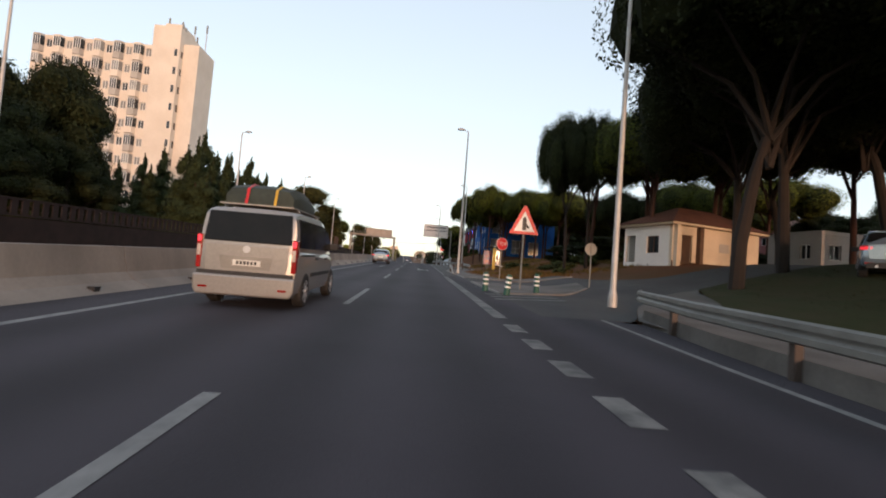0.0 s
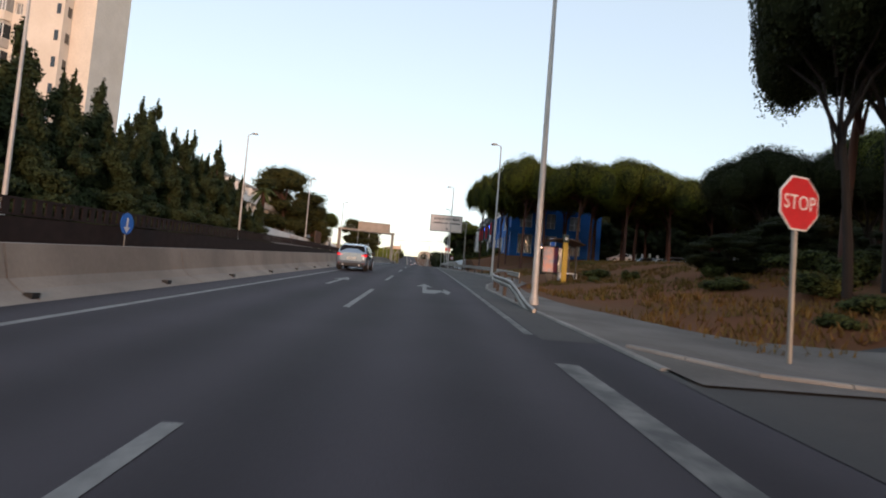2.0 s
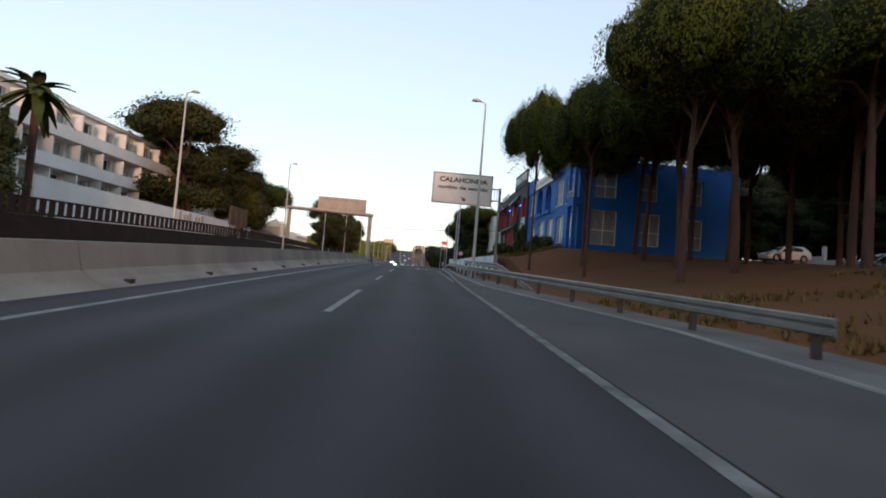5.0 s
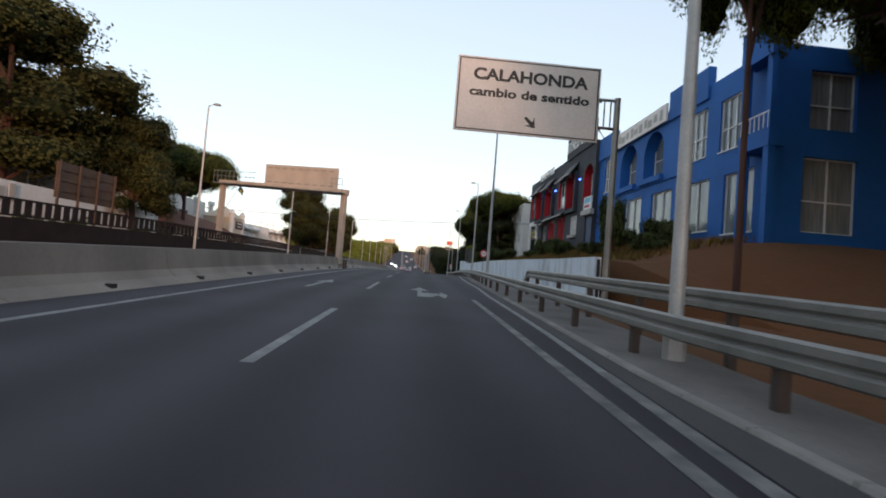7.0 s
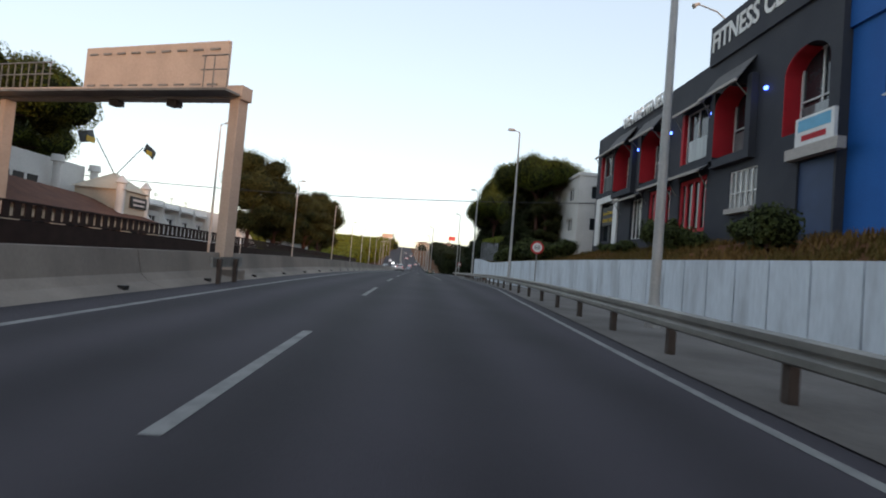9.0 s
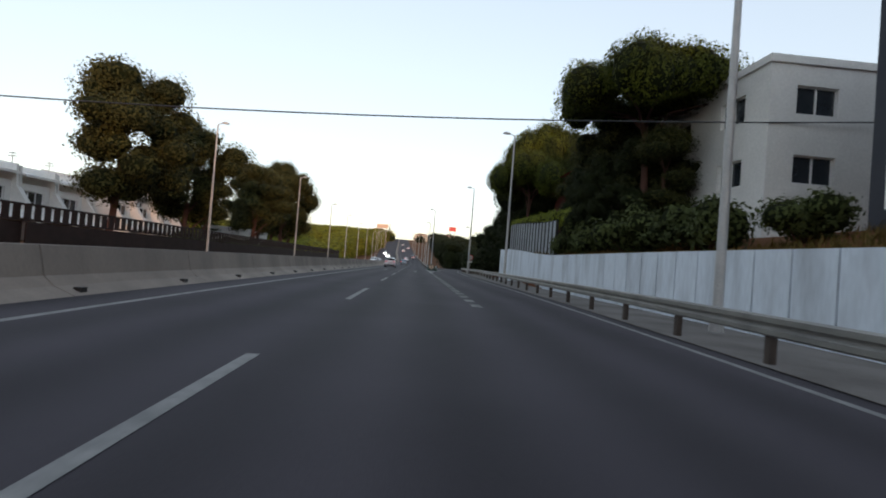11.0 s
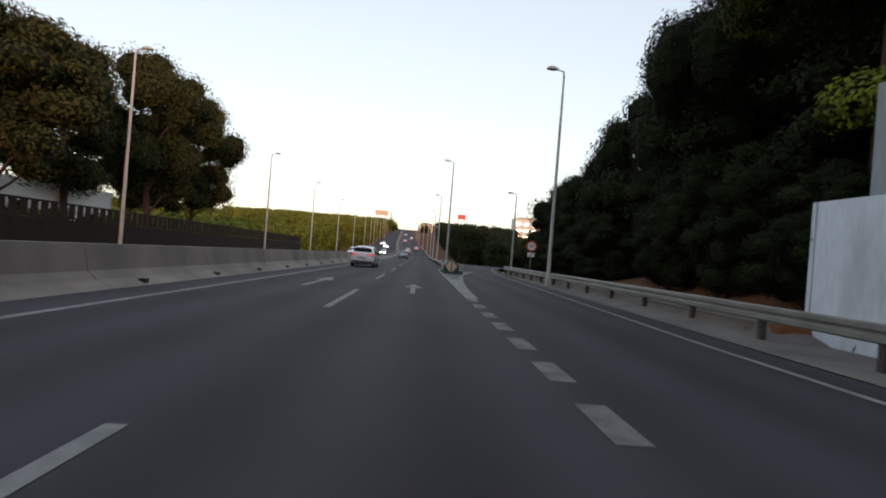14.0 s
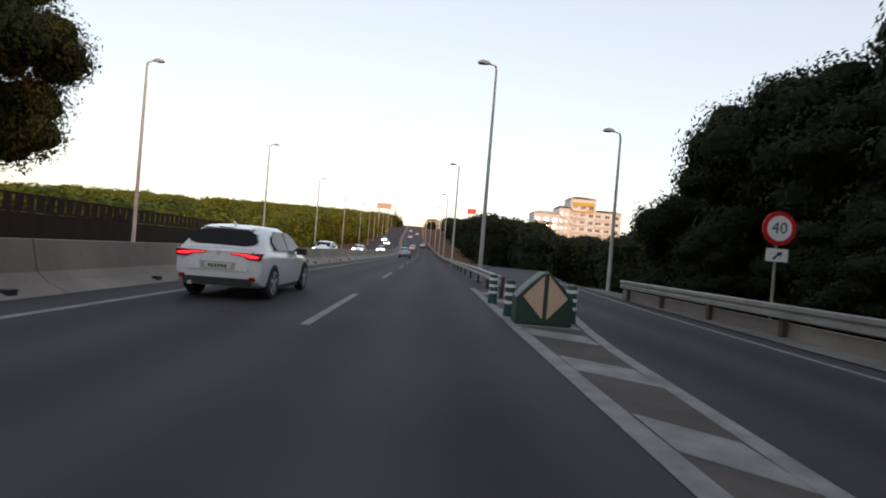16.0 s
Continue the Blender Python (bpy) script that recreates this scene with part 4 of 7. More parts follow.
for i, (x, y, s, v) in enumerate(((13.3, 208.5, 1.0, 1.02), (17.5, 205, 1.1, 1.02), (24, 190, 1.0, 0.9), (24, 198, 1.2, 1.1), (26, 215, 1.35, 1.25))):
    plant(DEEP, i, x, y, s, None, v)
for i, (x, y, s, v) in enumerate(((13.5, 176.5, 0.8, 0.85), (15, 183, 0.85, 0.9), (14.2, 179.5, 0.85, 0.88), (11.0, 176.0, 0.46, 0.62), (10.9, 178.0, 0.40, 0.68), (12.6, 179.2, 0.5, 0.8), (12.9, 182.2, 0.55, 0.82), (13.6, 185.6, 0.6, 0.72), (10.9, 173.4, 0.45, 0.5))):
    plant(LOW, i, x, y, s, None, v)
for i, (x, y, s, v) in enumerate(((14.8, 187.5, 0.7, 0.72), (13.8, 183, 0.65, 0.78), (13.2, 178.5, 0.7, 0.74), (13.6, 173, 0.65, 0.55), (18, 180, 0.9, 1.0))):
    plant(BROAD, i, x, y, s, None, v)
plant(PINES, 2, 12.6, 173.6, 1.05, None, 1.08)
plant(PINES, 0, 11.6, 199.2, 0.8, None, 1.12)
plant(PINES, 1, 14.8, 204, 0.85, None, 1.35)
plant(DEEP, 0, 15.0, 214.5, 0.75, None, 1.0)
plant(DEEP, 1, 18.5, 186.5, 1.0, None, 0.98)
for i, (x, y, s, v) in enumerate(((12.8, 232.8, 0.85, 0.9), (13.6, 229, 0.95, 1.08), (12.4, 226, 0.8, 0.85))):
    plant(LOW, i, x, y, s, None, v)
# dark undergrowth on the bank past the wall
for i in range(13):
    plant(LOW, i, 10.6 + 1.1 * (i % 3), 199.4 + 2.6 * i, 0.42 + 0.06 * (i % 4), None, 0.4 + 0.07 * (i % 3))
for i, (x, y, s, v) in enumerate(((15.5, 199, 0.9, 0.75), (17.5, 203, 1.0, 0.85), (13.5, 204, 0.7, 0.6), (18, 212, 1.0, 0.8), (13, 211, 0.75, 0.65), (22, 210, 1.2, 0.9))):
    plant(LOW, i, x, y, s, None, v)
for i in range(9):
    plant(LOW, i, 9.6 + 1.5 * (i % 3), 198.6 + 1.1 * i, 0.34 + 0.05 * (i % 3), None, 0.3 + 0.05 * (i % 4))
# shrubs above the white wall and in front of the shops
for i, (x, y, s) in enumerate(((12.0, 119, 0.8), (13.6, 121.5, 1.0), (11.2, 125, 0.6), (13.8, 127, 1.3), (12.4, 130.5, 0.7), (11.6, 135.6, 1.25), (13.6, 139.5, 1.1), (12.5, 143, 1.0), (13.2, 146.5, 1.35), (12.8, 150, 0.9), (13.4, 155, 0.6),
                                (10.5, 163.5, 1.6), (11.6, 166.5, 1.9), (10.2, 169.5, 1.7), (11.8, 172.5, 1.9), (10.4, 175.5, 1.5), (12.2, 161.5, 1.3), (10.2, 188.5, 0.45), (10.1, 185, 0.5), (10.2, 193, 0.4))):
    plant(SHRUBS, i, x, y, s * (1.0 if i < 3 else 0.8))
plant(SHRUBS, 2, 11.6, 123.5, 0.8, None, 2.1)
for i, (x, y, s, v) in enumerate(((10.2, 179.2, 1.0, 1.5), (10.5, 177.4, 1.1, 1.6), (11.7, 181.0, 1.2, 1.9), (12.4, 184.0, 1.2, 1.9))):
    plant(SHRUBS, i, x, y, s, None, v)

# olive bushes on the waste ground
for i, (x, y, s) in enumerate(((11.5, 40, 0.8), (13, 43, 1.0), (15.5, 45, 1.1), (12.5, 47.5, 0.9), (17, 49, 1.2), (14.5, 52, 0.9), (10.6, 57.5, 0.55), (11.6, 60, 0.8), (19, 54, 1.1), (9.6, 38.5, 0.5), (22, 51, 1.1), (12.2, 56, 0.7))):
    plant(SHRUBS, i, x, y, s * 0.85, None, s * 0.55)

# ---- buildings ----
def holed(g, place, length, height, holes, thick=0.3, base=0.0):
    """A wall with rectangular openings: place(u, d, w) gives the world point of length, depth and height."""
    us = sorted({0.0, length, *[h[0] for h in holes], *[h[1] for h in holes]})
    ws = sorted({base, height, *[h[2] for h in holes], *[h[3] for h in holes]})
    for j in range(len(ws) - 1):
        run = None
        for i in range(len(us) - 1):
            mu, mw = (us[i] + us[i + 1]) / 2, (ws[j] + ws[j + 1]) / 2
            solid = not any(h[0] < mu < h[1] and h[2] < mw < h[3] for h in holes)
            if solid and run is None:
                run = us[i]
            if run is not None and (not solid or i == len(us) - 2):
                end = us[i] if not solid else us[i + 1]
                n = len(g.v)
                for d in (0, thick):
                    g.v += [place(run, d, ws[j]), place(end, d, ws[j]), place(end, d, ws[j + 1]), place(run, d, ws[j + 1])]
                g.f += [(n, n + 1, n + 2, n + 3), (n + 7, n + 6, n + 5, n + 4), (n, n + 4, n + 5, n + 1), (n + 1, n + 5, n + 6, n + 2), (n + 2, n + 6, n + 7, n + 3), (n + 3, n + 7, n + 4, n)]
                run = None
    return g


def slab(g, place, u0, u1, d0, d1, w0, w1):
    n = len(g.v)
    for w in (w0, w1):
        g.v += [place(u0, d0, w), place(u1, d0, w), place(u1, d1, w), place(u0, d1, w)]
    g.f += [(n + 3, n + 2, n + 1, n), (n + 4, n + 5, n + 6, n + 7)] + [(n + i, n + (i + 1) % 4, n + 4 + (i + 1) % 4, n + 4 + i) for i in range(4)]
    return g


def window(parent, place, u0, u1, w0, w1, pane=None, frame_mat=None, bars=(2, 2), depth=0.14, bar=0.06, split=False):
    """A window set into an opening: frame with glazing bars, and its panes."""
    f = Geo()
    slab(f, place, u0, u0 + bar, depth, depth + 0.08, w0, w1)
    slab(f, place, u1 - bar, u1, depth, depth + 0.08, w0, w1)
    slab(f, place, u0 + bar, u1 - bar, depth, depth + 0.08, w0, w0 + bar)
    slab(f, place, u0 + bar, u1 - bar, depth, depth + 0.08, w1 - bar, w1)
    extra = []
    for i in range(1, bars[0]):
        u = u0 + (u1 - u0) * i / bars[0]
        if split:
            extra.append(Geo())
        slab(extra[-1] if split else f, place, u - bar / 2, u + bar / 2, depth, depth + 0.07, w0 + bar, w1 - bar)
    for i in range(1, bars[1]):
        w = w0 + (w1 - w0) * 0.42 * i
        if split:
            extra.append(Geo())
        slab(extra[-1] if split else f, place, u0 + bar, u1 - bar, depth + 0.005, depth + 0.065, w - bar / 2, w + bar / 2)
    o = part("window", f, frame_mat or WHITE, parent)
    for e in extra:
        part("glazing_bar", e, frame_mat or WHITE, o)
    p = Geo()
    slab(p, place, u0 + 0.01, u1 - 0.01, depth + 0.085, depth + 0.1, w0 + 0.01, w1 - 0.01)
    part("pane", p, pane or GLASS, o)
    return o


def tower_block():
    x, y, z = -42.2, 96.5, 2.0
    t = thing("apartment_tower", "pale pink concrete apartment tower with stacked bay windows and roof aerials", "building", (x, y, z))
    H, storeys = 34.6, 11
    sh = H / storeys
    # the faceted front, seen at a slant, runs away to the left
    def place(u, d, w):
        return (-6.0 - u, -11.0 + d, w)
    wall = Geo()
    holes = []
    bays = 6
    bw = 3.3
    for k in range(storeys):
        for b in range(bays):
            u = b * bw
            holes.append((u + 0.35, u + 1.35, k * sh + 1.1, k * sh + 2.5))
    holed(wall, place, bays * bw, H, holes, 0.3)
    slab(wall, place, 0, bays * bw, 0.3, 8, 0, H)
    part("front_wall", wall, PALEWALL, t)
    for k in range(storeys):
        for b in range(bays):
            u, w = b * bw, k * sh
            window(t, place, u + 0.35, u + 1.35, w + 1.1, w + 2.5, CURTAIN if (k + b) % 3 else GLASS, WHITE, (2, 1), 0.12, 0.07)
            poly = [(u + 1.55, 0.0), (u + 1.85, -0.75), (u + 2.95, -0.75), (u + 3.25, 0.0)]
            tone = GREYBAND if (k + b) % 2 else PALEWALL
            o = part("bay", Geo().rings([[place(a, d, w + 0.05) for a, d in poly], [place(a, d, w + 1.15) for a, d in poly]]), tone, t)
            part("bay_head", Geo().rings([[place(a, d, w + 2.75) for a, d in poly], [place(a, d, w + sh - 0.08) for a, d in poly]]), tone, t)
            gl = Geo().rings([[place(a, d * 0.93, w + 1.15) for a, d in poly], [place(a, d * 0.93, w + 2.75) for a, d in poly]])
            part("pane", gl, GLASS if (k * 3 + b) % 4 else CURTAIN, o)
            fr = Geo()
            for a, d in ((u + 1.85, -0.75), (u + 2.22, -0.75), (u + 2.58, -0.75), (u + 2.95, -0.75)):
                slab(fr, place, a - 0.04, a + 0.04, d - 0.0, d + 0.06, w + 1.15, w + 2.75)
            part("frame", fr, WHITE, o)
    core = Geo().box(-6.0, -11.6, 0, -1.4, -3.0, H + 3.4)
    part("stair_core", core, PALEWALL, t)
    core = Geo().box(-1.4, -10.2, 0, 1.2, -4.0, H + 1.0)
    part("stair_core", core, PALEWALL, t)
    for k in range(storeys):
        part("stair_window", Geo().box(-1.55, -11.0, k * sh + 1.4, -1.38, -10.4, k * sh + 2.6), GLASS, t)
        part("stair_window", Geo().box(-2.2, -11.64, k * sh + 1.4, -1.75, -11.58, k * sh + 2.6), GLASS, t)
    part("roof_house", Geo().box(-5.5, -9, H + 3.4, -2.6, -4, H + 5.0), PALEWALL, t)
    rng = random.Random(5)
    for i in range(9):
        px, py = rng.uniform(-5.8, 0.8), rng.uniform(-10, -5)
        hh = rng.uniform(2.0, 4.5)
        part("aerial", Geo().tube([(px, py, H + 1), (px, py, H + 2.2 + hh)], 0.07, 5).box(px - 0.12, py - 0.1, H + 0.8 + hh, px + 0.12, py + 0.1, H + 2.2 + hh), GALV, t)


tower_block()


def right_place(x, y0, z0):
    """Facade towards the road: length runs along +y, depth away from the road."""
    return lambda u, d, w: (x + d, y0 + u, z0 + w)


def spandrels(place, u0, u1, w1, thick, drop=None, side=1, n=9):
    """Fills one upper corner of an opening so that it ends in an arch."""
    c, rx = (u0 + u1) / 2, (u1 - u0) / 2
    ry = drop or rx
    rings = []
    for k in range(n + 1):
        a = 0.5 * math.pi * k / n
        u, w = c + side * rx * math.cos(a), min(w1 - ry + ry * math.sin(a), w1 - 0.004)
        rings.append([place(u, 0, w), place(u, 0, w1), place(u, thick, w1), place(u, thick, w)])
    return Geo().rings(rings)


def awning(t, place, u0, u1, w0, w1, out):
    """A folded fabric awning: sloping cloth, front bar and two stays."""
    g = Geo().rings([[place(u, -0.01, w1), place(u, -0.01, w1 - 0.08), place(u, -out, w0), place(u, -out, w0 + 0.08)] for u in (u0, u1)])
    o = part("awning", g, AWNING, t)
    part("front_bar", slab(Geo(), place, u0 - 0.05, u1 + 0.05, -out - 0.1, -out, w0 - 0.05, w0 + 0.09), GREYBAND, o)
    for u in (u0 + 0.1, u1 - 0.1):
        part("stay", Geo().tube([place(u, -out, w0), place(u, -0.02, w0 - 0.9)], 0.03, 5), GALV, o)


AWNING = paint("grey awning cloth", (0.13, 0.125, 0.125), (0.10, 0.097, 0.097), 0.9, 2, 0.1, 20)
# Glossy pale glass; the streaky base colour stands for reflections in the panes.
REFLECT_PAINT = paint("pale shop glass with painted reflections", (0.24, 0.26, 0.26), (0.13, 0.145, 0.15), 0.06, 0.7, 0.0, 4, stretch=(1, 2.5, 0.4), spec=0.9)
BLUESHUTTER = paint("dull blue shutter", (0.03, 0.06, 0.14), (0.025, 0.05, 0.11), 0.6, 1, 0.1, 20)


def blue_building():
    x, y0, z0, L, H = 15.4, 115.0, 4.6, 21.9, 11.1
    t = thing("blue_building", "two-storey bright blue rendered building with tall white-framed windows", "building", (0, 0, 0))
    P = right_place(x, y0, z0)
    ups = [(1.8, 4.2, 7.0, 9.8), (5.4, 7.9, 7.1, 9.9), (18.1, 20.5, 7.35, 10.1)]
    arches = [(10.3, 13.1, 7.1, 10.25), (14.3, 17.2, 7.1, 10.3)]
    lows = [(1.3, 3.6, 2.6, 5.7), (4.9, 7.4, 2.9, 5.8), (8.9, 11.6, 2.85, 5.9), (13.1, 15.9, 2.9, 6.0), (17.3, 19.9, 2.95, 5.9)]
    wall = holed(Geo(), P, L, H, ups + arches + lows, 0.35, -2.0)
    part("front_wall", wall, BLUEWALL, t)
    for a in arches:
        for side in (-1, 1):
            part("arch_head", spandrels(P, a[0], a[1], a[3], 0.9, 1.5, side), BLUEWALL, t)
        for u0, u1 in ((a[0] - 0.2, a[0]), (a[1], a[1] + 0.2)):
            part("arch_jamb", slab(Geo(), P, u0, u1, 0.35, 1.0, a[2] - 0.3, a[3] + 0.2), BLUEWALL, t)
        part("arch_sill", slab(Geo(), P, a[0] - 0.15, a[1] + 0.25, -0.28, -0.003, a[2] - 0.42, a[2] - 0.05), BLUEWALL, t)
        part("arch_floor", slab(Geo(), P, a[0], a[1], 0.35, 1.0, a[2] - 0.3, a[2] - 0.002), BLUEWALL, t)
        window(t, P, a[0] + 0.02, a[1] - 0.02, a[2], a[3] + 0.1, REFLECT_PAINT, WHITE, (2, 2), 0.78, 0.06, True)
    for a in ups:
        window(t, P, *a, REFLECT_PAINT, WHITE, (4, 2), 0.1, 0.06, True)
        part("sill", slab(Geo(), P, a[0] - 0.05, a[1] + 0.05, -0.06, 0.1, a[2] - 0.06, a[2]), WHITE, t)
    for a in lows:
        window(t, P, *a, REFLECT_PAINT, WHITE, (2, 1), 0.12, 0.06, True)
        part("sill", slab(Geo(), P, a[0] - 0.05, a[1] + 0.05, -0.06, 0.12, a[2] - 0.06, a[2]), WHITE, t)
    Q = lambda u, d, w: (x + 0.35 + u, y0 + d, z0 + w)
    side = [(1.2, 3.4, 7.3, 10.0), (6.0, 7.6, 7.3, 10.0), (10.2, 12.2, 7.3, 9.8), (1.0, 3.6, 2.6, 6.0), (6.0, 8.0, 2.8, 6.0), (10.0, 12.4, 2.8, 5.8)]
    part("side_wall", holed(Geo(), Q, 16.0, H, side, 0.35, -2.0), BLUEWALL, t)
    for a in side:
        window(t, Q, *a, CURTAIN, WHITE, (2, 2), 0.18, 0.06, True)
    part("roof", Geo().box(x + 0.35, y0 + 0.35, z0 + 10.6, x + 16.3, y0 + L, z0 + 10.9), GREYBAND, t)
    part("back_wall", Geo().box(x + 16.0, y0 + 0.35, z0 - 2, x + 16.35, y0 + L, z0 + H), BLUEWALL, t)
    for u0, u1, w in ((5.3, 9.6, 12.2), (18.5, L, 12.3)):
        part("cornice", slab(Geo(), P, u0, u1, -0.14, -0.003, 10.35, w), BLUEWALL, t)
        part("parapet", slab(Geo(), P, u0, u1, 0.0, 0.3, 11.1, w), BLUEWALL, t)
    part("string_course", slab(Geo(), P, 8.2, 18.2, -0.1, -0.003, 6.55, 6.67), BLUEWALL, t)
    bay = part("corner_balcony", slab(slab(Geo(), P, -0.6, 1.5, -0.75, -0.003, 6.2, 7.0), P, -0.6, 1.5, -0.75, -0.003, 10.3, 12.0), BLUEWALL, t)
    part("balcony_rail", slab(Geo(), P, -0.5, 1.4, -0.72, -0.66, 7.7, 7.76), WHITE, bay)
    for k in range(7):
        part("baluster", slab(Geo(), P, -0.45 + 0.3 * k, -0.41 + 0.3 * k, -0.71, -0.67, 7.0, 7.7), WHITE, bay)
    for u in (-0.55, 1.15):
        part("pillar", slab(Geo(), P, u, u + 0.3, -0.7, -0.4, 7.0, 10.3), BLUEWALL, t)
        part("pillar", slab(Geo(), P, u, u + 0.35, -0.7, -0.35, -1.0, 6.2), BLUEWALL, t)
    nb = part("name_board", slab(Geo(), P, 9.65, 18.45, -0.3, -0.16, 10.4, 11.55), SIGNFACE, t)
    for k in range(11):
        part("bar", slab(Geo(), P, 10.1 + 0.74 * k, 10.5 + 0.74 * k + 0.12 * (k % 3), -0.315, -0.303, 10.6 + (0.12 if k % 2 else 0), 11.3 - 0.1 * (k % 3)), GREYBAND, nb)


blue_building()


def black_building():
    x, y0, z0, L, H = 15.0, 136.9, 6.6, 25.2, 10.4
    t = thing("fitness_building", "two-storey charcoal building with red window reveals and rooftop lettering", "building", (0, 0, 0))
    P = right_place(x, y0, z0)
    deep = [(0.5, 2.9, 4.9, 8.5), (4.9, 7.4, 5.0, 8.4), (13.2, 15.95, 5.1, 8.4), (17.7, 20.6, 5.2, 8.6)]
    flat = [(8.5, 11.1, 5.3, 8.3), (21.2, 24.2, 5.5, 8.6)]
    doors = [(12.1, 15.0, 1.2, 4.3), (8.3, 11.1, 1.2, 4.3)]
    lows = [(4.3, 6.3, 2.1, 4.0), (15.9, 17.8, 1.2, 4.1), (20.7, 23.6, 1.3, 4.5), (0.1, 1.9, 0.6, 3.6)]
    part("front_wall", holed(Geo(), P, L, H, deep + flat + doors + lows, 0.5, -2.5), BLACKWALL, t)
    for i, a in enumerate(deep):
        for side in (-1, 1):
            part("arch_frame", spandrels(P, a[0], a[1], a[3], 0.9, 1.0, side), BLACKWALL, t)
        if i:
            part("arch_panel", slab(slab(Geo(), P, a[1], a[1] + 0.28, -0.35, -0.003, a[2] - 0.5, a[3]), P, a[0] - 0.35, a[1] + 0.28, -0.35, -0.003, a[2] - 0.6, a[2] - 0.2), BLACKWALL, t)
            part("arch_panel", slab(Geo(), P, a[0] - 0.35, a[0], -0.35, -0.003, a[2] - 0.2, a[3]), BLACKWALL, t)
        g = Geo()
        ring = []
        for k in range(11):
            q = 0.5 * math.pi * k / 10
            ring.append((a[1] - 0.012 - ((a[1] - a[0]) / 2) * (1 - math.cos(q)) * 0.94, a[3] - 1.0 + 0.96 * math.sin(q)))
        ring = [(a[1] - 0.012, a[2])] + ring
        g.rings([[P(u, -0.34 if i else 0.0, w), P(u, 1.0, w), P(u - 0.03, 1.0, w - 0.02), P(u - 0.03, -0.34 if i else 0.0, w - 0.02)] for u, w in ring])
        part("reveal", g, REDWALL, t)
        part("side_lining", slab(Geo(), P, a[0] - 0.2, a[0] + 0.02, 0.5, 1.0, a[2] - 0.2, a[3] + 0.2), BLACKWALL, t)
        window(t, P, a[0] + 0.02, a[1] - 0.06, a[2], a[3], GLASS, WHITE, (2, 2), 0.72, 0.07, True)
        part("lower_panel", slab(Geo(), P, a[0] + 0.1, a[1] - 0.2, 0.7, 0.715, a[2] + 0.08, a[2] + 1.25), REFLECT_PAINT, t)
        if i:
            awning(t, P, a[0] - 0.1, a[1] + 0.4, a[3] - 0.35, a[3] + 1.0, 0.95)
    for a in flat:
        part("reveal", slab(Geo(), P, a[1] - 0.25, a[1] - 0.004, -0.06, 0.4, a[2], a[3]), REDWALL, t)
        window(t, P, a[0], a[1] - 0.26, a[2], a[3], GLASS, WHITE, (2, 2), 0.15, 0.07, True)
        part("lower_panel", slab(Geo(), P, a[0] + 0.1, a[1] - 0.4, 0.12, 0.145, a[2] + 0.08, a[2] + 1.3), REFLECT_PAINT, t)
        awning(t, P, a[0] - 0.3, a[1] + 0.2, a[3] - 0.05, a[3] + 0.45, 0.5)
    for a in doors:
        window(t, P, a[0], a[1], a[2], a[3], GLASS, REDWALL, (4, 1), 0.1, 0.22, True)
        awning(t, P, a[0] - 0.2, a[1] + 0.4, a[3] + 0.1, a[3] + 0.55, 0.6)
    window(t, P, *lows[0], CURTAIN, WHITE, (5, 2), 0.05, 0.05, True)
    part("flower_box", slab(Geo(), P, 4.3, 6.2, -0.3, -0.003, 1.85, 2.1), GREYBAND, t)
    window(t, P, *lows[1], GLASS, WHITE, (3, 1), 0.2, 0.06, True)
    awning(t, P, 15.8, 19.6, 4.1, 4.5, 0.6)
    window(t, P, *lows[2], GLASS, BLACK, (2, 1), 0.25, 0.06, True)
    part("door_surround", slab(slab(slab(Geo(), P, 19.95, 20.7, -0.15, -0.003, 1.0, 5.0), P, 23.6, 24.5, -0.15, -0.003, 1.0, 5.0), P, 20.7, 23.6, -0.15, -0.003, 4.5, 5.0), WHITE, t)
    part("roller_shutter", slab(Geo(), P, 0.1, 1.9, 0.1, 0.16, 0.6, 3.6), BLUESHUTTER, t)
    part("shutter_box", slab(Geo(), P, -0.4, 2.2, -0.35, -0.003, 3.65, 4.1), GREYBAND, t)
    care = part("sign_board", slab(Geo(), P, -0.1, 1.8, -0.25, -0.1, 4.15, 5.3), WHITE, t)
    part("bar", slab(Geo(), P, 0.05, 1.65, -0.262, -0.252, 4.72, 5.2), CARE, care)
    part("bar", slab(Geo(), P, 0.25, 1.45, -0.262, -0.252, 4.32, 4.55), REDWALL, care)
    part("end_wall", Geo().box(x + 0.5, y0 + L - 0.4, z0 - 2.5, x + 14, y0 + L, z0 + H), BLACKWALL, t)
    part("roof", Geo().box(x + 0.5, y0, z0 + H - 1.0, x + 14, y0 + L - 0.4, z0 + H - 0.7), GREYBAND, t)
    part("rooftop_board", slab(Geo(), P, 0.15, 8.5, -0.14, 0.06, H - 0.2, H + 2.0), BLACKWALL, t)
    for u in (1.0, 4.2, 7.6):
        part("board_prop", Geo().tube([P(u, 0.06, H + 1.6), P(u, 1.9, H - 0.7)], 0.05, 5), GALV, t)
    for u in (1.2, 3.4, 5.2, 7.4):
        arm = part("floodlight_arm", Geo().tube([P(u, 0.0, H + 1.9), P(u + 0.1, -0.5, H + 2.4), P(u + 0.2, -1.5, H + 2.75)], 0.035, 5), GALV, t)
        part("floodlight", Geo().tube([P(u + 0.2, -1.45, H + 2.8), P(u + 0.2, -1.75, H + 2.62)], [0.06, 0.14], 8), GREYBAND, arm)
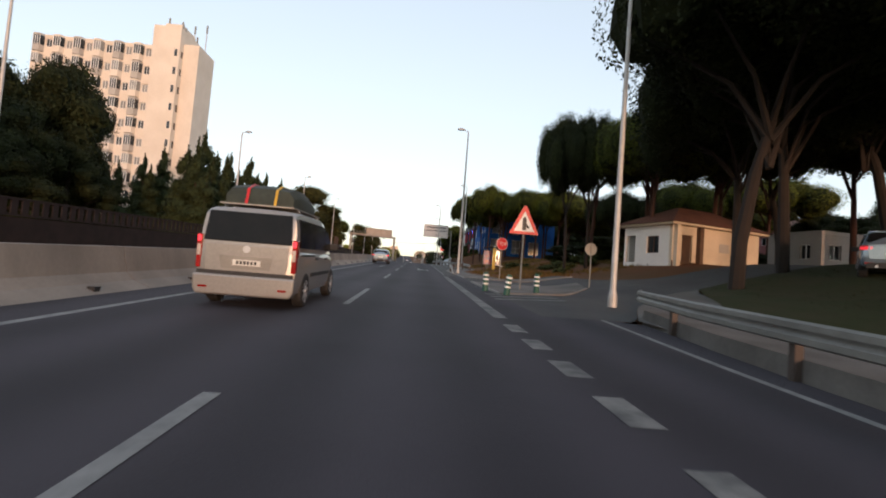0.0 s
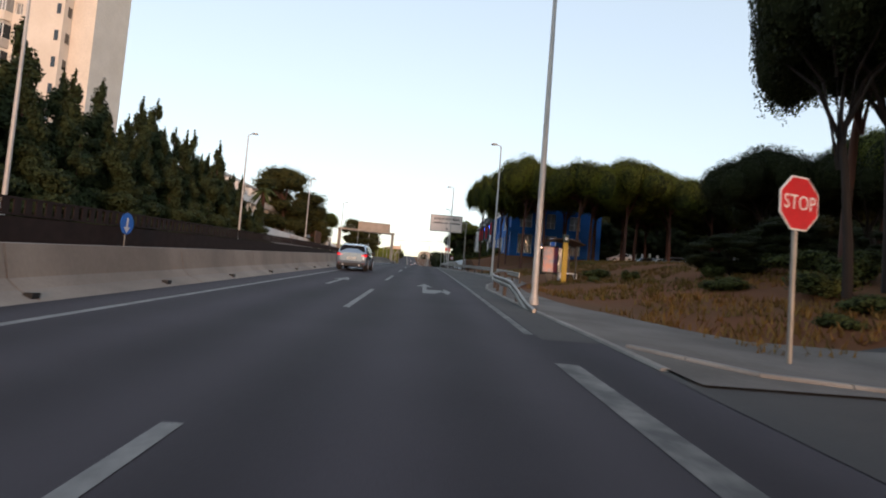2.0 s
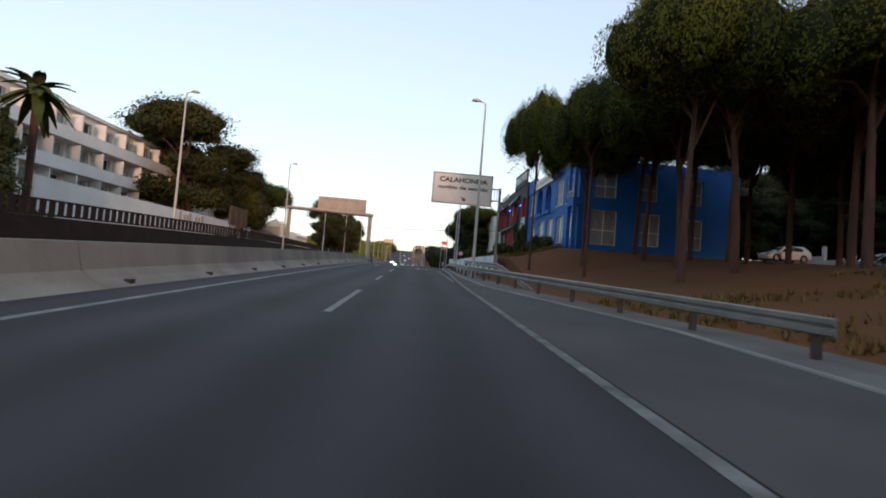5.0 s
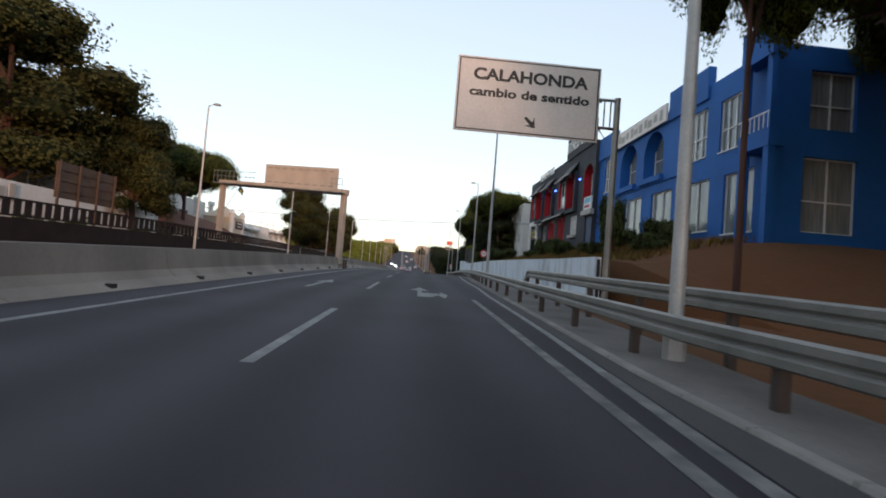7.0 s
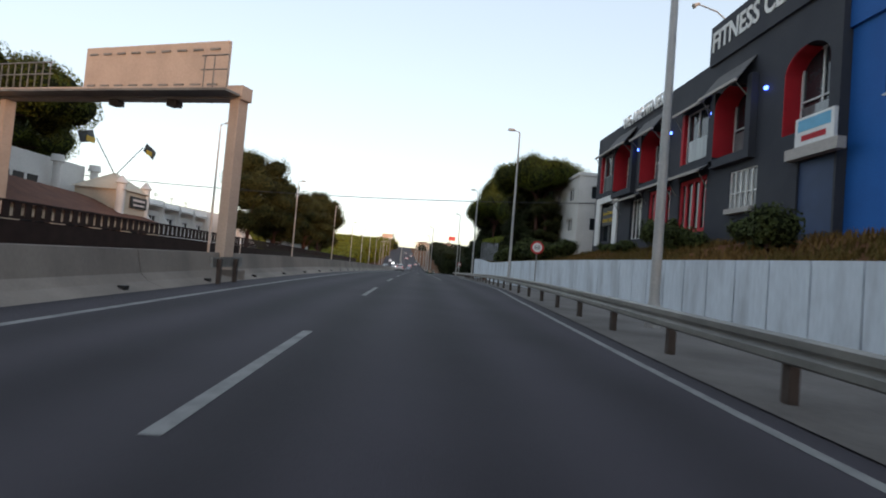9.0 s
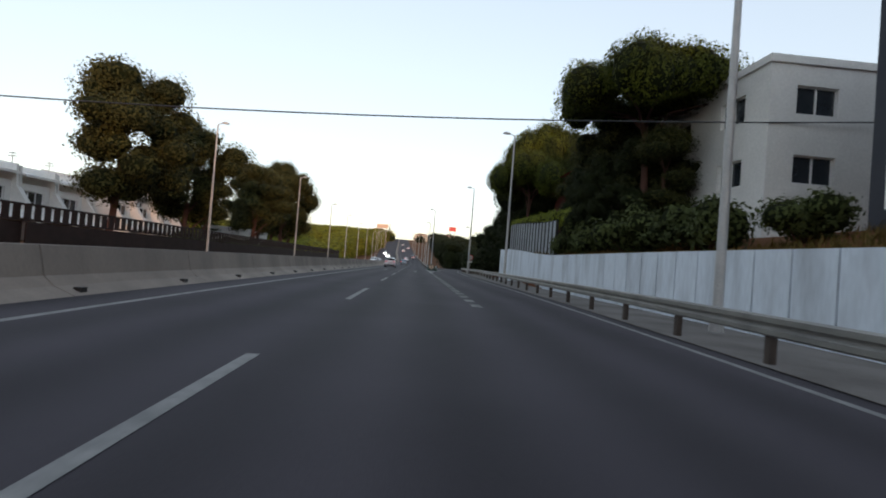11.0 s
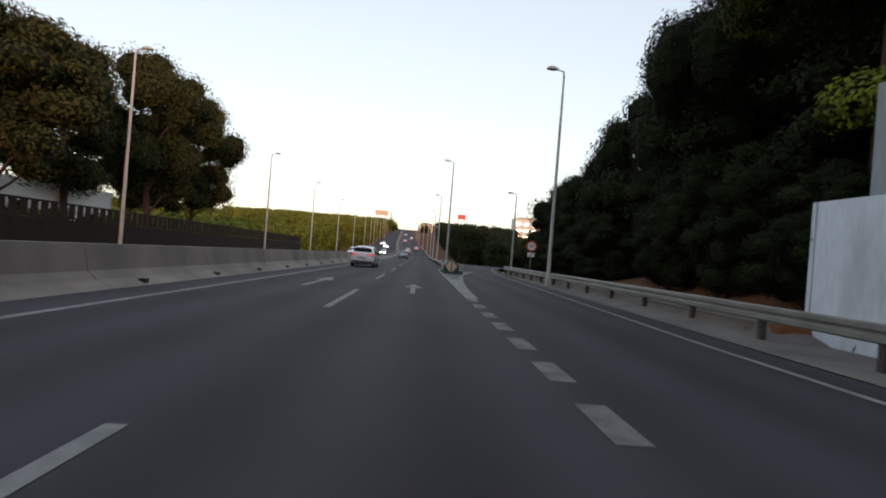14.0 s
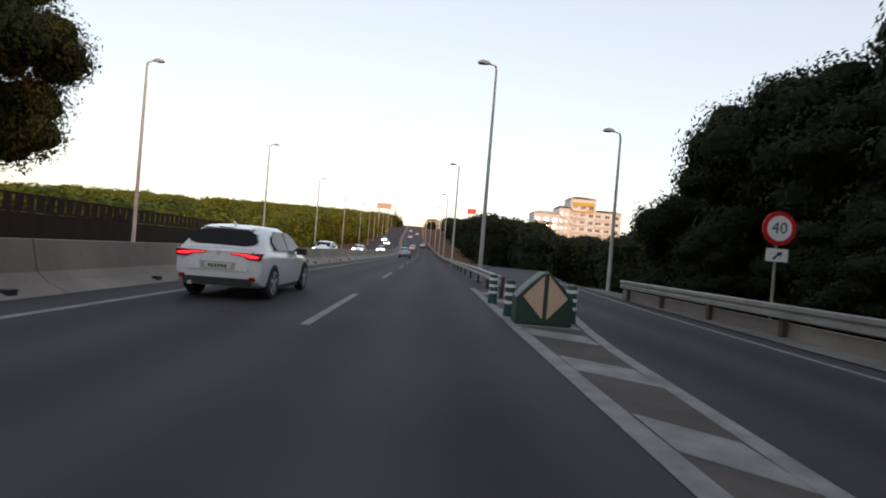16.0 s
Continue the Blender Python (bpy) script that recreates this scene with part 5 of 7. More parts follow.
    for u, w in ((3.9, 7.4), (8.0, 7.5), (12.4, 7.6), (16.9, 7.6)):
        part("wall_lamp", Geo().box(*P(u, -0.12, w), *P(u + 0.14, -0.003, w + 0.14)), BLUELAMP, t, "small lit blue lamp")
    R = lambda u, d, w: Matrix.Translation(P(u, d, w)) @ Euler((radians(90), 0, radians(-90))).to_matrix().to_4x4()
    letters("lettering", "FITNESS CENTER", 1.5, WHITE, t, R(4.35, -0.16, H + 1.0), 0.02, 7.9, bold=0.03)
    letters("lettering", "WE ARE FITNESS", 1.1, WHITE, t, R(16.4, -0.2, H - 0.2), 0.03, 6.6, bold=0.03)
    letters("lettering", "Second Hand", 0.42, LAMPYELLOW, t, R(22.1, -0.02, 3.6), 0.01, 2.1)
    letters("lettering", "FURNITURE", 0.42, LAMPYELLOW, t, R(22.1, -0.02, 3.0), 0.01, 2.1)
    part("dark_board", slab(Geo(), P, 20.9, 23.3, 0.0, 0.03, 2.6, 4.1), BLACK, t)


CARE = paint("pale blue sign paint", (0.12, 0.42, 0.62), (0.10, 0.36, 0.55), 0.5, 2, 0.05, 20)
LAMPYELLOW = paint("yellow lettering", (0.65, 0.42, 0.02), (0.6, 0.38, 0.02), 0.5, 2, 0.0, 20)
BLUELAMP = glow("blue lamp", (0.05, 0.12, 1.0), 2.5)
black_building()


def retaining_wall():
    t = thing("retaining_wall", "whitewashed concrete retaining wall with streaks and vertical joints", "wall", kind="structure")
    X = [(114.4, 7.4), (122, 8.0), (145, 8.2), (197.7, 8.75)]
    y = 114.4
    while y < 197.6:
        y1 = min(197.7, y + (1.25 if y < 168 else 4.9))
        g, rows = Geo(), []
        for q in (y + 0.025, y1 - 0.025):
            xx, top = along(X, q), Z(q) + 1.9 + 0.35 * step(120, 190, q) + 0.85 * step(176, 196, q)
            rows.append([(xx, q, Z(q) - 0.3), (xx + 0.25, q, Z(q) - 0.3), (xx + 0.25, q, top), (xx, q, top)])
        part("wall_panel", g.rings(rows), WHITEWASH, t)
        y = y1
    part("joint_backing", Geo().rings([[(along(X, q) + 0.06, q, Z(q) - 0.3), (along(X, q) + 0.2, q, Z(q) - 0.3), (along(X, q) + 0.2, q, Z(q) + 1.8 + 0.35 * step(120, 190, q)), (along(X, q) + 0.06, q, Z(q) + 1.8 + 0.35 * step(120, 190, q))] for q in span(114.4, 197.6, 2)]), BLACKWALL, t)


retaining_wall()

# ---- hut, stop, signs and posts on the right ----
BROWN = paint("brown timber", (0.10, 0.055, 0.035), (0.07, 0.04, 0.026), 0.8, 2, 0.2, 20)
GREEN = paint("green plastic", (0.012, 0.085, 0.06), (0.01, 0.065, 0.045), 0.5, 2, 0.05, 20)
DKGREEN = paint("dark green plastic", (0.012, 0.045, 0.032), (0.01, 0.036, 0.026), 0.5, 2, 0.05, 20)
YELLOW = paint("yellow enamel", (0.62, 0.38, 0.03), (0.54, 0.32, 0.025), 0.5, 1.5, 0.05, 20)
BLUE = paint("sign blue", (0.01, 0.13, 0.5), (0.01, 0.11, 0.42), 0.45, 2, 0.05, 20)
SAND = paint("sand coloured render", (0.62, 0.52, 0.40), (0.54, 0.45, 0.34), 0.85, 0.6, 0.1, 10)
POSTER = paint("printed poster", (0.30, 0.045, 0.06), (0.09, 0.06, 0.16), 0.3, 1.6, 0.0, 8, mix=0.35)
PEACH = paint("pale orange sign panel", (0.62, 0.42, 0.30), (0.55, 0.37, 0.26), 0.5, 2, 0.05, 20)


def round_sign(x, y, base, height, text, bars=False):
    t = thing("speed_sign", "round red-rimmed speed limit sign with black figures on a steel post", "road sign", (x, y, Z(y) + base))
    part("post", Geo().tube([(0, 0.05, -0.3), (0, 0.05, height + 0.2)], 0.035, 8), GALV, t)
    d = part("disc", Geo().disc((0, 0, height), 0.42, 0.03, "y", 32), RED, t)
    part("face", Geo().disc((0, -0.018, height), 0.31, 0.006, "y", 32), WHITE, d)
    letters("figure", text, 0.40, BLACK, d, facing(0, -0.022, height), 0.002)
    if bars:
        p = part("plate", Geo().box(-0.27, -0.012, height - 0.82, 0.27, 0.012, height - 0.5), WHITE, t, bevel=0.004)
        part("arrow", Geo().prism([(-0.12, height - 0.74), (-0.08, height - 0.78), (0.05, height - 0.65), (0.09, height - 0.7), (0.12, height - 0.56), (-0.03, height - 0.6), (0.01, height - 0.62)], -0.018, -0.013, "y"), BLACK, p)
    return t


round_sign(7.42, 150.9, 0.55, 2.25, "60")
round_sign(8.62, 224.7, 0.45, 2.1, "40", True)


def stop_sign(x, y):
    t = thing("stop_sign", "red octagonal stop sign with white lettering on a grey post", "road sign", (x, y, Z(y) + 0.1), 17)
    part("post", Geo().tube([(0, 0.05, -0.3), (0, 0.05, 2.82)], 0.04, 8), GALV, t)
    part("rim", Geo().disc((0, 0.0, 2.52), 0.475, 0.02, "y", 8, math.pi / 8), WHITE, t)
    part("plate", Geo().disc((0, -0.014, 2.52), 0.445, 0.008, "y", 8, math.pi / 8), RED, t)
    letters("lettering", "STOP", 0.34, WHITE, t, facing(0, -0.02, 2.52), 0.002, 0.72)


stop_sign(5.85, 35.2)


def triangle_sign(x, y):
    t = thing("junction_warning_sign", "red-rimmed triangular warning sign of a side junction on a post", "road sign", (x, y, Z(y) + 0.1))
    part("post", Geo().tube([(0, 0.06, -0.3), (0, 0.06, 3.0)], 0.045, 8), GALV, t)
    z0, z1, w = 2.62, 4.0, 0.72
    part("plate", Geo().prism([(-w, z0), (w, z0), (0.06, z1), (-0.06, z1)], -0.012, 0.012, "y"), RED, t)
    part("face", Geo().prism([(-w + 0.22, z0 + 0.13), (w - 0.22, z0 + 0.13), (0, z1 - 0.27)], -0.02, -0.013, "y"), WHITE, t)
    part("symbol", Geo().prism([(-0.1, z0 + 0.2), (0.09, z0 + 0.2), (0.09, z0 + 0.36), (0.2, z0 + 0.26), (0.26, z0 + 0.34), (0.09, z0 + 0.52), (0.09, z0 + 0.72), (0.0, z0 + 0.86), (-0.1, z0 + 0.74)], -0.027, -0.021, "y"), BLACK, t)


triangle_sign(4.85, 23.4)
rs = thing("round_sign_back", "grey back of a round sign on a steel post", "road sign", (8.85, 25.2, Z(25.2) + bank(8.85, 25.2)), 8)
part("post", Geo().tube([(0, 0, -0.3), (0, 0, 2.3)], 0.035, 8), GALV, rs)
part("disc", Geo().disc((0, 0.05, 2.0), 0.33, 0.025, "y", 28), GALV, rs)
part("clamp", Geo().box(-0.12, -0.05, 1.97, 0.12, 0.035, 2.03), GALV, rs)


def bollard(x, y, lean=0.0, base=0.1):
    t = thing("bollard", "green plastic flexible bollard with white reflective bands", "bollard", (x, y, Z(y) + base), group="bollards")
    prof = [(0.0, 0.13), (0.05, 0.13), (0.25, 0.115), (0.75, 0.1), (0.8, 0.09)]
    part("body", Geo().tube([(lean * h, 0, h) for h, r in prof], [r for h, r in prof], 14), GREEN, t, smooth=True)
    for h in (0.28, 0.46, 0.64):
        part("band", Geo().tube([(lean * h, 0, h), (lean * (h + 0.07), 0, h + 0.07)], 0.122, 14), WHITE, t)
    return t


bollard(2.75, 20.4, 0.0, 0.03)
bollard(3.35, 18.8, 0.12, 0.03)
bollard(5.0, 20.8)
bollard(1.95, 226.4, 0.0, 0.0)
bollard(1.95, 223.7, 0.0, 0.0)
bollard(3.2, 223.3, 0.0, 0.0)


GOREFILL = paint("rough brown paving", (0.085, 0.068, 0.06), (0.055, 0.045, 0.042), 0.95, 1.5, 0.5, 14)


def gore():
    t = thing("gore_marking", "white painted hatching and wedge between the carriageway and the exit", "road marking", kind="structure")
    lf = lambda y: along([(196, 1.8), (203, 1.75), (222, 1.8), (230, 1.9)], y)
    rt = lambda y: along([(196, 1.9), (203, 1.95), (207.3, 2.08), (210, 2.2), (213, 2.4), (216, 2.65), (221, 3.05), (226, 3.9), (232, 5.0)], y)
    part("line", ribbon(lambda y: lf(y) - 0.1, lambda y: lf(y) + 0.13, 202.4, 232, 0.008, 2), LINE, t)
    part("line", ribbon(lambda y: rt(y) - 0.1, lambda y: rt(y) + 0.1, 202.4, 232, 0.009, 2), LINE, t)
    part("wedge", ribbon(lambda y: lf(y) + 0.1, lambda y: rt(y) - 0.1, 202.4, 214.6, 0.007, 2), LINE, t)
    part("infill", ribbon(lambda y: lf(y) + 0.12, lambda y: rt(y) - 0.08, 214.6, 232, 0.004, 2), GOREFILL, t, "rough brown paving")
    for y in (216.0, 218.4, 220.9, 224.0, 226.6, 229.0):
        part("hatch", Geo().quad((lf(y) + 0.14, y + 0.3, Z(y) + 0.007), (rt(y) - 0.1, y - 0.25, Z(y) + 0.007), (rt(y) - 0.1, y + 0.55, Z(y) + 0.007), (lf(y) + 0.14, y + 1.1, Z(y) + 0.007)), LINE, t)


gore()


def exit_marker():
    y = 222.5
    t = thing("exit_marker", "dark green divergence beacon with a pale split diamond", "road marker", (2.42, y, Z(y)))
    prof = []
    for i in range(13):
        a = math.pi * i / 12
        prof.append((0.56 * math.cos(a), 0.55 * math.sin(a)))
    g = Geo().rings([[(px, py, z) for px, py in prof] for z in (0.0, 0.3, 0.62, 0.95)])
    for n, (a, b) in enumerate(((0, 0),)):
        pass
    part("body", Geo().prism([(-0.56, 0.02), (0.56, 0.02), (0.56, 0.55), (0.34, 0.8), (0.06, 1.05), (-0.06, 1.05), (-0.34, 0.8), (-0.56, 0.55)], -0.1, 0.45, "y"), DKGREEN, t, bevel=0.03)
    part("half_diamond", Geo().prism([(-0.045, 0.14), (-0.045, 1.0), (-0.44, 0.57)], -0.115, -0.102, "y"), PEACH, t)
    part("half_diamond", Geo().prism([(0.045, 0.14), (0.44, 0.57), (0.045, 1.0)], -0.115, -0.102, "y"), PEACH, t)
    part("base", Geo().box(-0.7, -0.3, -0.05, 0.7, 0.6, 0.018), LINE, t)


exit_marker()


def bus_shelter():
    y = 60.6
    z = Z(y) + bank(9, y) + 0.1
    t = thing("bus_shelter", "dark steel bus shelter with curved roof and poster panel", "bus shelter", (9.0, y, z))
    for x, yy in ((-0.95, 1.2), (1.2, 1.2), (1.2, -0.4)):
        part("post", Geo().box(x - 0.04, yy - 0.04, -0.3, x + 0.04, yy + 0.04, 2.35), BLACK, t)
    rf = []
    for i in range(9):
        u = -1 + 2 * i / 8
        zz = 2.35 + 0.3 * (1 - u * u)
        rf.append([(0.1 + 1.45 * u, -1.1, zz), (0.1 + 1.45 * u, 1.5, zz), (0.1 + 1.45 * u, 1.5, zz + 0.06), (0.1 + 1.45 * u, -1.1, zz + 0.06)])
    part("roof", Geo().rings(rf), BROWN, t)
    part("back_panel", Geo().box(-0.9, 1.19, 0.3, 1.15, 1.21, 2.2), GLASS, t)
    ad = part("poster_case", Geo().box(-1.15, -0.5, 0.35, -0.02, -0.36, 2.2), BLACK, t, bevel=0.02)
    part("poster", Geo().box(-1.06, -0.515, 0.45, -0.11, -0.502, 2.1), POSTER, ad)
    part("plinth", Geo().box(-0.75, -0.48, -0.3, -0.35, -0.38, 0.35), BLACK, ad)
    b = thing("bench", "white moulded concrete bench under the shelter", "bench", (9.75, y - 0.1, z))
    part("seat", Geo().box(-0.6, -0.2, 0.4, 0.6, 0.2, 0.5), WHITE, b, bevel=0.03)
    part("leg", Geo().box(-0.6, -0.2, -0.2, -0.42, 0.2, 0.4), WHITE, b, bevel=0.02)
    part("leg", Geo().box(0.42, -0.2, -0.2, 0.6, 0.2, 0.4), WHITE, b, bevel=0.02)
    p = thing("bus_stop_pillar", "tall flat yellow bus stop pillar with a grey cap", "bus stop", (9.05, 58.95, Z(59) + bank(9, 59)))
    part("pillar", Geo().box(-0.16, -0.07, -0.2, 0.16, 0.07, 2.55), YELLOW, p, bevel=0.02)
    part("cap", Geo().box(-0.17, -0.08, 2.56, 0.17, 0.08, 3.05), DKGREEN, p, bevel=0.02)
    part("badge", Geo().disc((0, -0.09, 2.8), 0.1, 0.012, "y", 16), WHITE, p)
    s = thing("information_sign", "small blue and white information sign on a thin post", "road sign", (10.25, 66.6, Z(66.6) + bank(10.2, 66.6)))
    part("post", Geo().tube([(0, 0.03, -0.2), (0, 0.03, 2.5)], 0.03, 8), GALV, s)
    part("panel", Geo().box(-0.22, -0.012, 1.95, 0.22, 0.012, 3.0), WHITE, s)
    part("symbol", Geo().box(-0.19, -0.02, 2.32, 0.19, -0.014, 2.97), BLUE, s)


bus_shelter()


def hut():
    x, y, z = 17.9, 34.2, 3.4
    t = thing("guard_hut", "low white hut with a hipped brown tile roof", "hut", (x, y, z), 18)
    P = lambda u, d, w: (u, d, w)
    L, D, H = 8.8, 4.6, 2.75
    part("front_wall", holed(Geo(), P, L, H, [(0.9, 1.9, 0.0, 2.1)], 0.25, -0.8), SAND, t)
    part("door", Geo().box(0.9, 0.15, 0.0, 1.9, 0.2, 2.1), BROWN, t)
    part("band", Geo().box(-0.02, -0.03, -0.3, L + 0.02, -0.003, 0.14), BROWN, t)
    S = lambda u, d, w: (d, 0.25 + u, w)
    part("side_wall", holed(Geo(), S, D, H, [(1.0, 2.2, 0.7, 2.0), (3.4, 4.4, 0.0, 2.1)], 0.25, -0.8), WHITEWALL, t)
    window(t, S, 1.0, 2.2, 0.7, 2.0, GLASS, BROWN, (2, 1), 0.1)
    part("side_wall", Geo().box(L - 0.25, 0.25, -0.8, L, D + 0.25, H), WHITEWALL, t)
    part("back_wall", Geo().box(0.25, D, -0.8, L - 0.25, D + 0.25, H), WHITEWALL, t)
    part("eaves", Geo().box(-0.5, -0.5, H, L + 0.5, D + 0.75, H + 0.16), SAND, t, bevel=0.02)
    r = Geo().rings([[(-0.7, -0.7, H + 0.16), (L + 0.7, -0.7, H + 0.16), (L + 0.7, D + 0.95, H + 0.16), (-0.7, D + 0.95, H + 0.16)], [(2.8, D / 2 - 0.1, H + 1.75), (L - 2.8, D / 2 - 0.1, H + 1.75), (L - 2.8, D / 2 + 0.3, H + 1.75), (2.8, D / 2 + 0.3, H + 1.75)]])
    part("roof", r, TILE, t)
    for u in (0.1, 2.3):
        part("column", Geo().box(u, -0.35, -0.8, u + 0.35, 0.0 - 0.003, H), BROWN if u > 1 else SAND, t)
    part("plaque", Geo().box(4.6, -0.02, 1.1, 5.6, -0.003, 1.75), GREYBAND, t)


hut()


def small_house(name, label, x, y, z, w, d, h, wall, roof=None, turn=0.0, windows=2, storeys=1, pitched=0.0):
    """A plain house with real openings towards the road side and towards the start of the road."""
    t = thing(name, label, "building", (x, y, z), turn)
    sh = h / storeys
    F = lambda u, dd, ww: (u, dd, ww)
    hs = [(w * (i + 0.28) / windows, w * (i + 0.72) / windows, k * sh + 0.9, k * sh + 2.2) for i in range(windows) for k in range(storeys)]
    part("front_wall", holed(Geo(), F, w, h, hs, 0.25, -2.0), wall, t)
    for q in hs:
        window(t, F, *q, GLASS, WHITE, (2, 1), 0.12)
    nd = max(2, int(d / 4))
    for side, S in (("left", lambda u, dd, ww: (dd, 0.25 + u, ww)), ("right", lambda u, dd, ww: (w - dd, 0.25 + u, ww))):
        hs = [(d * (i + 0.3) / nd, d * (i + 0.7) / nd, k * sh + 0.9, k * sh + 2.2) for i in range(nd) for k in range(storeys)]
        part("side_wall", holed(Geo(), S, d, h, hs, 0.25, -2.0), wall, t)
        for q in hs:
            window(t, S, *q, GLASS, WHITE, (2, 1), 0.12)
    part("back_wall", Geo().box(0.25, d, -2, w - 0.25, d + 0.25, h), wall, t)
    if pitched:
        part("roof", Geo().rings([[(-0.4, -0.4, h), (w + 0.4, -0.4, h), (w + 0.4, d + 0.65, h), (-0.4, d + 0.65, h)], [(w * 0.3, d * 0.5, h + pitched), (w * 0.7, d * 0.5, h + pitched), (w * 0.7, d * 0.5 + 0.2, h + pitched), (w * 0.3, d * 0.5 + 0.2, h + pitched)]]), roof or TILE, t)
    else:
        part("roof", Geo().box(0.25, 0.25, h - 0.5, w - 0.25, d, h - 0.3), GREYBAND, t)
        part("parapet", Geo().box(-0.1, -0.1, h, w + 0.1, 0.2, h + 0.35).box(-0.1, 0.2, h, 0.2, d + 0.3, h + 0.35).box(w - 0.2, 0.2, h, w + 0.1, d + 0.3, h + 0.35), wall, t)
    return t


small_house("kiosk", "small white flat-roofed outbuilding beyond the hut", 34, 40, 4.2, 6, 5, 3.0, GREYBAND, None, 10)
small_house("villa", "white two-storey villa with a curved gable above the shrubs", 15.2, 167.5, 8.6, 9, 9.5, 6.3, WHITEWALL, None, 0, 2, 2)
small_house("red_house", "dark red house with a projecting tiled roof behind the hedge", 14.4, 191.5, 8.2, 9, 9, 6.0, paint("dark red render", (0.13, 0.015, 0.015), (0.09, 0.011, 0.011), 0.8), REDWALL, 0, 2, 2, 1.5)
small_house("white_house", "white apartment house behind the car park pines", 56, 108, 6.0, 16, 12, 15, WHITEWALL, None, 0, 4, 5)
small_house("pink_house", "dusty pink house beyond the waste ground", 58, 72, 6.0, 14, 10, 7, paint("pink render", (0.42, 0.16, 0.15), (0.36, 0.13, 0.12), 0.85), TILE, 0, 3, 2, 2.0)


def car_park_wall():
    t = thing("car_park_wall", "low white wall with square posts round the car park", "wall", kind="structure")
    for y in range(70, 122, 3):
        zz = Z(y) + bank(41, y)
        part("panel", Geo().box(41, y + 0.3, zz - 0.5, 41.2, y + 3.0, zz + 0.7), WHITEWALL, t)
        part("post", Geo().box(40.95, y, zz - 0.5, 41.25, y + 0.3, zz + 1.7), WHITEWALL, t)
    s = thing("notice_board", "small white notice board with lines of dark writing", "sign", (41, 84, Z(84) + bank(41, 84)))
    for x in (0.2, 2.2):
        part("post", Geo().tube([(x, 0.05, -0.3), (x, 0.05, 2.6)], 0.05, 6), GALV, s)
    part("board", Geo().box(0, -0.03, 1.3, 2.4, 0.03, 2.9), WHITE, s)
    for i in range(4):
        part("writing", Geo().box(0.3, -0.04, 2.5 - 0.3 * i, 2.1 - 0.2 * (i % 2), -0.031, 2.6 - 0.3 * i), BLACK, s)


car_park_wall()


PANEL = paint("grey fence panel", (0.34, 0.36, 0.38), (0.25, 0.26, 0.27), 0.8, 0.9, 0.15, 12, stretch=(1, 1, 0.3))


def panel_wall():
    """Pale panels between dark posts above the retaining wall."""
    t = thing("panel_fence", "pale grey panel fence with dark steel posts above the white wall", "fence", kind="structure")
    y = 180.2
    while y < 196.8:
        z0, z1 = 6.05 + 0.55 * step(182, 196, y), 8.2 + 0.7 * step(180, 196, y)
        part("panel", Geo().box(9.6, y + 0.1, z0 - 0.5, 9.68, y + 1.0, z1), PANEL, t)
        part("post", Geo().box(9.52, y, z0 - 0.5, 9.7, y + 0.1, z1 + 0.05), BLACK, t)
        y += 1.0


panel_wall()
HEDGE = paint("hedge leaves", (0.19, 0.21, 0.022), (0.12, 0.14, 0.018), 0.8, 0.6, 0.0, 8, per_island=0.4, spec=0.15)
hedge = thing("hedge", "clipped green hedge along the top of the panel fence", "hedge")
_b = [((10.6 + 0.2 * math.sin(i), 179.6 + 0.78 * i, 8.45 + 0.022 * i + 0.15 * math.sin(2.1 * i)), (0.75, 0.75, 0.7)) for i in range(26)]
_c, _i = leaf_cloud("leaves", _b, HEDGE, 900, 0.09, 77, core=0.8)
_o = new("leaves", _c)
_o.parent = hedge
part("shade_core", _i, CORE, hedge)
_g = Geo()
for i in range(0, 26, 2):
    limb(_g, [(10.6, 179.6 + 0.78 * i, 5.2), (10.6, 179.6 + 0.78 * i, 8.4)], 0.05, 0.02, 5)
part("stems", _g, BARK, hedge)

